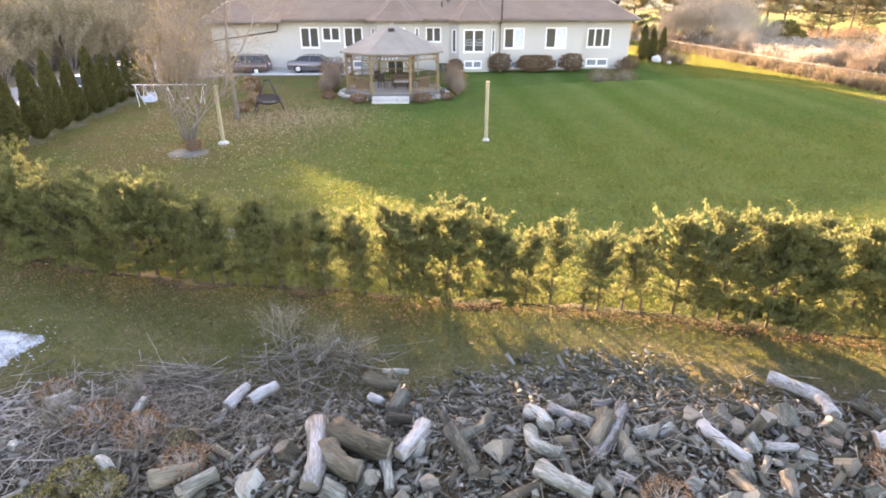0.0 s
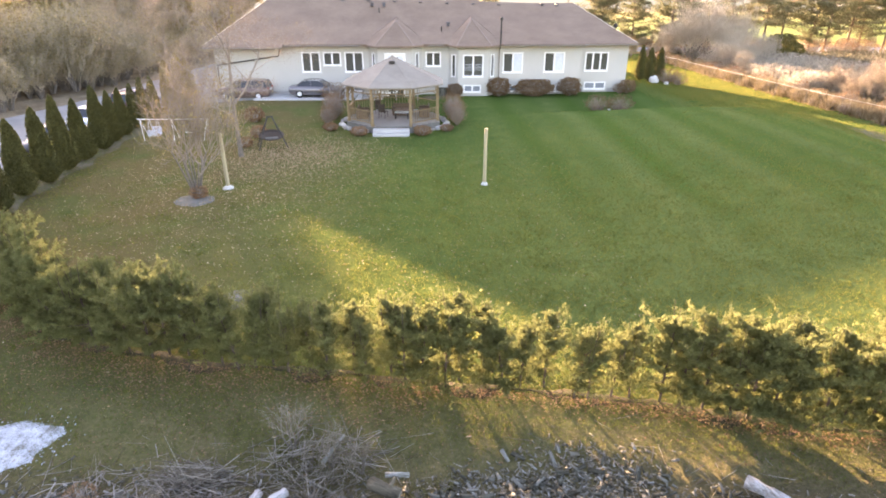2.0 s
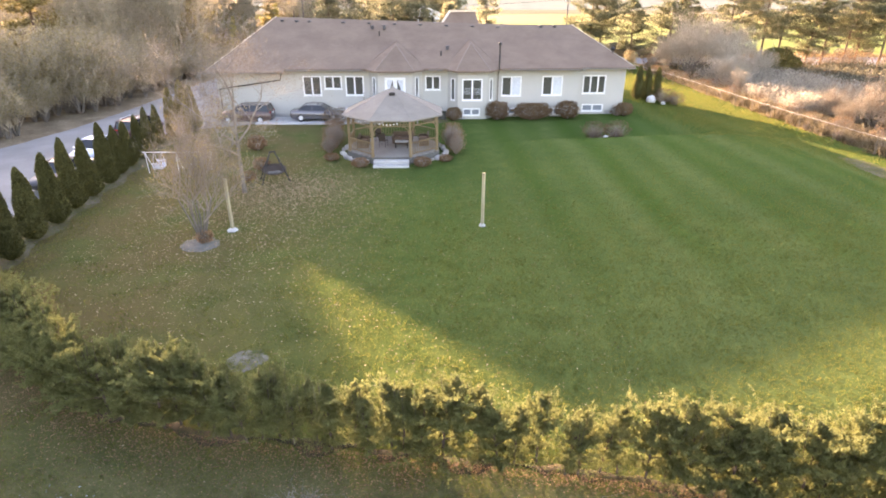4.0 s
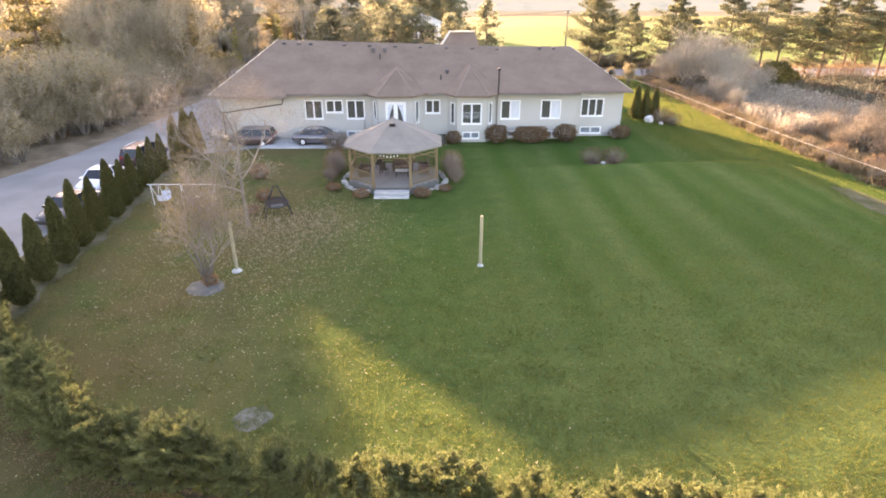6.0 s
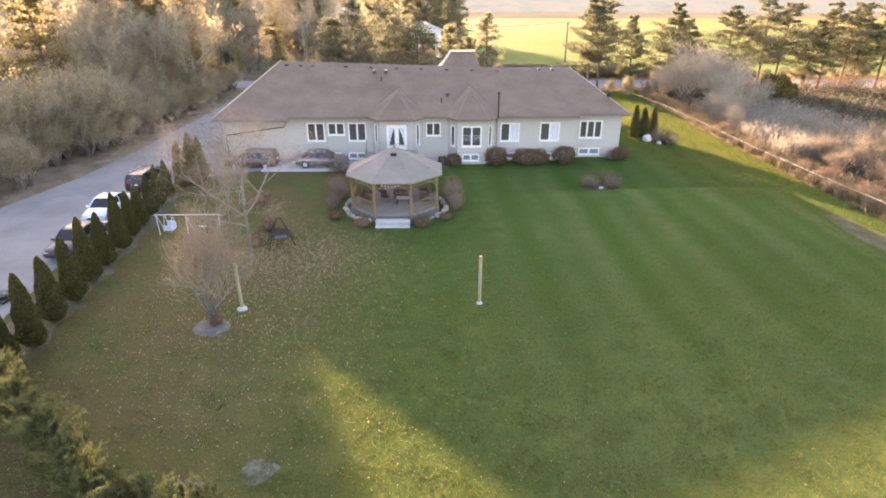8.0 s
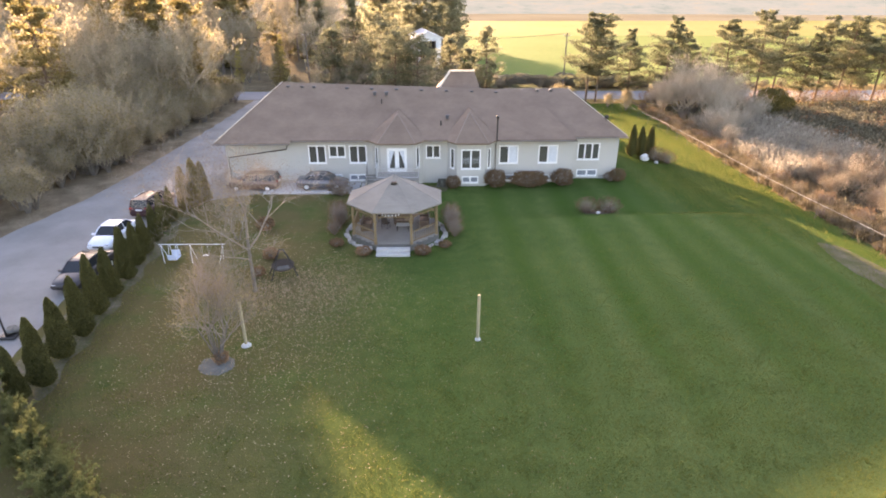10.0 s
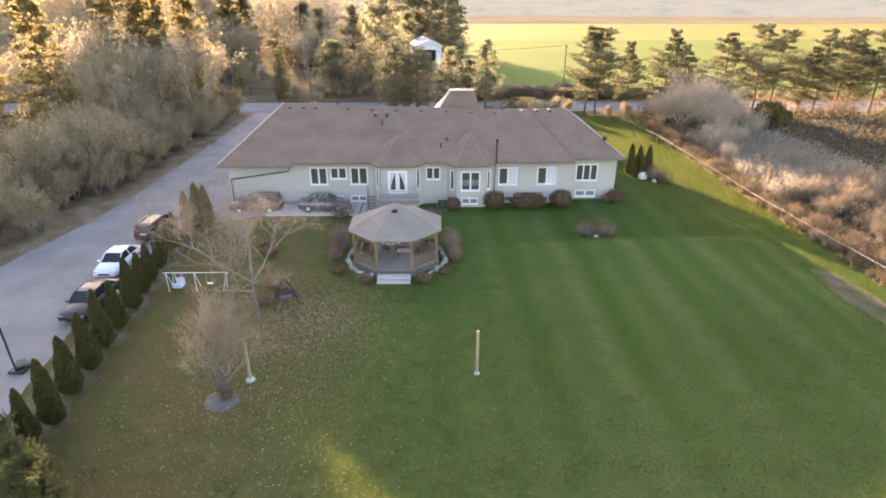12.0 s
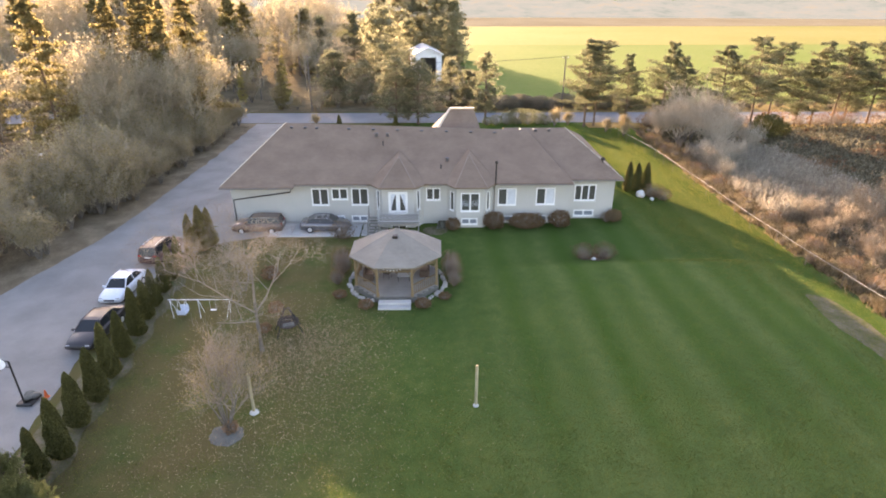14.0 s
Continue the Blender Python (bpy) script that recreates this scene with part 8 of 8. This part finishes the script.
def hoop():
    h = thing("basketball_hoop", "portable basketball hoop on the driveway", "basketball hoop", (-22.85, 27.3, 0.02))
    b = B()
    b.rbox(-0.45, 0.45, -0.25, 0.75, 0.0, 0.18, 0.06)
    part("base", b, M_DARKMETAL, h, "black weighted base")
    for i, (x, y, z) in enumerate(((0.0, 0.25, 0.3), (0.25, 0.45, 0.27), (-0.15, 0.6, 0.28))):
        b = B()
        b.lathe([(0.05, -0.1), (0.24, -0.06), (0.28, 0.0), (0.22, 0.08), (0.05, 0.11)], 10, (x, y, z))
        part("sandbag", b, M_MULCH, h, "dark sandbag on the base", smooth=True)
    b = B()
    b.tube([(0, -0.1, 0.15), (0.0, -0.12, 1.2), (-0.02, -0.1, 3.0)], 0.05, 8)
    b.beam((-0.02, -0.1, 3.0), (-0.12, -0.75, 3.45), 0.05, 0.05)
    b.beam((-0.02, -0.1, 2.6), (-0.12, -0.75, 3.15), 0.05, 0.05)
    part("pole", b, M_DARKMETAL, h, "black steel pole and arms")
    b = B()
    ring = [(0.55 * math.cos(a) * (1.0 if abs(math.cos(a)) < 0.8 else 0.95), 0.38 * math.sin(a)) for a in [2 * math.pi * k / 20 for k in range(20)]]
    b.add([(x - 0.12, -0.78, z + 3.35) for x, z in ring] + [(x - 0.12, -0.81, z + 3.35) for x, z in ring], [tuple(range(20)), tuple(range(39, 19, -1))] + [(k, (k + 1) % 20, 20 + (k + 1) % 20, 20 + k) for k in range(20)])
    part("backboard", b, M_WHITE, h, "white rounded backboard")
    b = B()
    pts = [(-0.12 + 0.23 * math.cos(a), -1.06 + 0.23 * math.sin(a), 3.05) for a in [2 * math.pi * k / 16 for k in range(17)]]
    b.tube(pts, 0.012, 5, False)
    part("rim", b, M_ORANGE, h, "orange hoop rim")


hoop()
b = B()
b.lathe([(0.17, 0.0), (0.17, 0.03), (0.11, 0.04), (0.03, 0.5), (0.02, 0.5)], 12)
solid("traffic_cone", b, M_ORANGE, "small orange traffic cone beside the hoop base", "traffic cone", at=(-22.1, 27.9, 0.02))


# ---- fence along the marsh ----
def fence():
    f = thing("fence", "long wire fence with a pale top rail", "fence")
    line = [(28.5, 92.0), (30.35, 77.0), (30.75, 65.0), (31.0, 52.4), (31.55, 44.2), (32.3, 36.0), (33.0, 28.0), (33.8, 19.0), (34.5, 10.0)]
    pts = []
    for (xa, ya), (xb, yb) in zip(line[:-1], line[1:]):
        n = max(2, int(math.hypot(xb - xa, yb - ya) / 2.9))
        pts += [(xa + (xb - xa) * i / n, ya + (yb - ya) * i / n) for i in range(n)]
    for (xa, ya), (xb, yb) in zip(pts[:-1], pts[1:]):
        za, zb = height(xa, ya) + 1.32, height(xb, yb) + 1.32
        b = B()
        b.tube([(xa, ya, za - 1.4), (xa, ya, za + 0.02)], 0.022, 7)
        part("post", b, M_BARK, f)
        b = B()
        b.tube([(xa, ya, za), ((xa + xb) / 2, (ya + yb) / 2, (za + zb) / 2 - 0.02), (xb, yb, zb)], 0.015, 6)
        part("top_rail", b, M_RAIL, f, "pale top rail")


fence()


# ---- rock, barn, poles ----
def boulder(x, y, r, seed, label):
    bm = bmesh.new()
    bmesh.ops.create_icosphere(bm, subdivisions=3, radius=1)
    for v in bm.verts:
        v.co *= 1 + 0.22 * noise.noise(v.co * 1.3 + Vector((seed, 0, 0))) + 0.07 * noise.noise(v.co * 4)
    me = bpy.data.meshes.new("boulder")
    bm.to_mesh(me)
    bm.free()
    me.materials.append(M_ROCK)
    o = new("boulder", me)
    o.matrix_basis = Matrix.LocRotScale((x, y, height(x, y) + r * 0.45), Euler((0.2, 0.1, seed)), (r, r * 0.8, r * 0.75))
    return tagged(o, label, "rock", "garden rocks")


boulder(23.2, 61.3, 0.58, 1.0, "large white garden boulder by the cedars")
boulder(24.1, 60.2, 0.26, 2.0, "small pale garden rock by the cedars")
boulder(13.9, 45.3, 0.2, 3.0, "small pale rock in the shrub bed")


def barn():
    s = thing("barn", "white metal barn with a low grey roof and wide dark doorway", "barn", (-1.3, 148.0, 0), 7)
    b = B()
    w, d, e, p, q, top = 3.3, 14.0, 6.6, 7.9, 2.1, 5.7
    for x0, x1, z0, z1 in ((-w, -q, 0, e), (q, w, 0, e), (-q, q, top, e)):
        b.box(x0, x1, 0, 0.2, z0, z1)
    b.add([(-w, 0, e), (w, 0, e), (0, 0, p), (-w, 0.2, e), (w, 0.2, e), (0, 0.2, p)], [(0, 1, 2), (5, 4, 3), (0, 2, 5, 3), (2, 1, 4, 5)])
    b.box(-w, -w + 0.2, 0.2, d, 0, e)
    b.box(w - 0.2, w, 0.2, d, 0, e)
    b.box(-w, w, d, d + 0.2, 0, e)
    part("wall", b, M_WHITE, s)
    for sx in (-1, 1):
        b = B()
        b.slab([(sx * (w + 0.4), -0.5, e - 0.16), (sx * (w + 0.4), d + 0.5, e - 0.16), (0, d + 0.5, p + 0.05), (0, -0.5, p + 0.05)], 0.12)
        part("roof", b, M_BARNROOF, s, "pale grey metal roof")
        b = B()
        b.beam((sx * (w + 0.4), -0.54, e - 0.24), (0, -0.54, p - 0.04), 0.06, 0.24)
        part("fascia", b, M_WHITE, s)
    for sx in (-1, 1):
        b = B()
        b.box(sx * q - 0.14, sx * q + 0.14, -0.06, 0.0, 0, top)
        part("door_post", b, M_WHITE, s)
    b = B()
    b.box(-q, q, 3.0, 3.1, 0, top)
    part("door", b, M_DARKMETAL, s, "dark door set back in the doorway")


barn()


def pole(x, y, h, label):
    p = thing("utility_pole", label, "utility pole", (x, y, 0), group="utility poles")
    b = B()
    b.tube([(0, 0, -0.2), (0, 0, h)], [0.16, 0.10], 8)
    part("shaft", b, M_BARK, p)
    b = B()
    b.beam((-0.55, 0, h - 0.5), (0.55, 0, h - 0.5), 0.09, 0.10)
    part("crossarm", b, M_BARK, p)
    for d in (-0.5, 0.0, 0.5):
        b = B()
        b.lathe([(0.05, 0), (0.07, 0.06), (0.04, 0.16)], 8, (d, 0, h - 0.44))
        part("insulator", b, M_WHITE, p)


pole(-23.0, 110.5, 10.2, "grey wooden utility pole beside the road")
pole(24.6, 111.5, 10.0, "grey wooden utility pole beside the road")
pole(31.5, 118.0, 10.0, "grey wooden utility pole at the field edge")
pole(-70.0, 110.5, 10.2, "grey wooden utility pole beside the road")
for d in (-0.5, 0.5):
    for x0, x1 in ((-70.0, -23.0), (-23.0, 24.6)):
        b = B()
        b.tube([(x0 + (x1 - x0) * i / 12 + d, 110.6, 9.95 - 1.1 * (1 - (2 * i / 12 - 1) ** 2)) for i in range(13)], 0.018, 4, False)
        solid("power_line", b, M_CABLE, "thin sagging power line between the poles", "power line", "power lines")


# ---- clutter in the clearing beside the driveway ----
def crate_stack(x, y, n, rz, label):
    c = thing("crate_stack", label, "crates", (x, y, height(x, y) + 0.03), rz, "clearing clutter")
    for i in range(n):
        b = B()
        b.rbox(-0.55, 0.55, -0.45, 0.45, i * 0.62, i * 0.62 + 0.57, 0.02)
        part("crate", b, M_WHITE if i % 2 == 0 else M_CONC, c)
        b = B()
        b.rbox(-0.60, 0.60, -0.50, 0.50, i * 0.62 + 0.57, i * 0.62 + 0.62, 0.012)
        part("lid", b, M_WHITE, c)


crate_stack(-50.6, 73.6, 3, 12, "stack of three white crates in the clearing")
crate_stack(-48.9, 75.2, 1, -20, "single low white crate in the clearing")
rc = random.Random(515)
for i in range(34):
    b = B()
    L3 = rc.uniform(0.5, 1.8)
    b.rbox(-L3 / 2, L3 / 2, -0.11, 0.11, 0.0, 0.045, 0.008)
    x, y = rc.choice(((-48.6, 65.4), (-50.8, 70.5), (-47.2, 62.8)))
    x, y = x + rc.gauss(0, 1.4), y + rc.gauss(0, 1.3)
    o = solid("board", b, rc.choice((M_CONC, M_LOGPALE, M_WHITE)), "pale weathered board lying in the clearing", "board", "clearing clutter")
    o.matrix_basis = pose(x, y, height(x, y) + 0.05 + rc.uniform(0, 0.06), rc.uniform(-5, 5), rc.uniform(-3, 3), rc.uniform(0, 180))
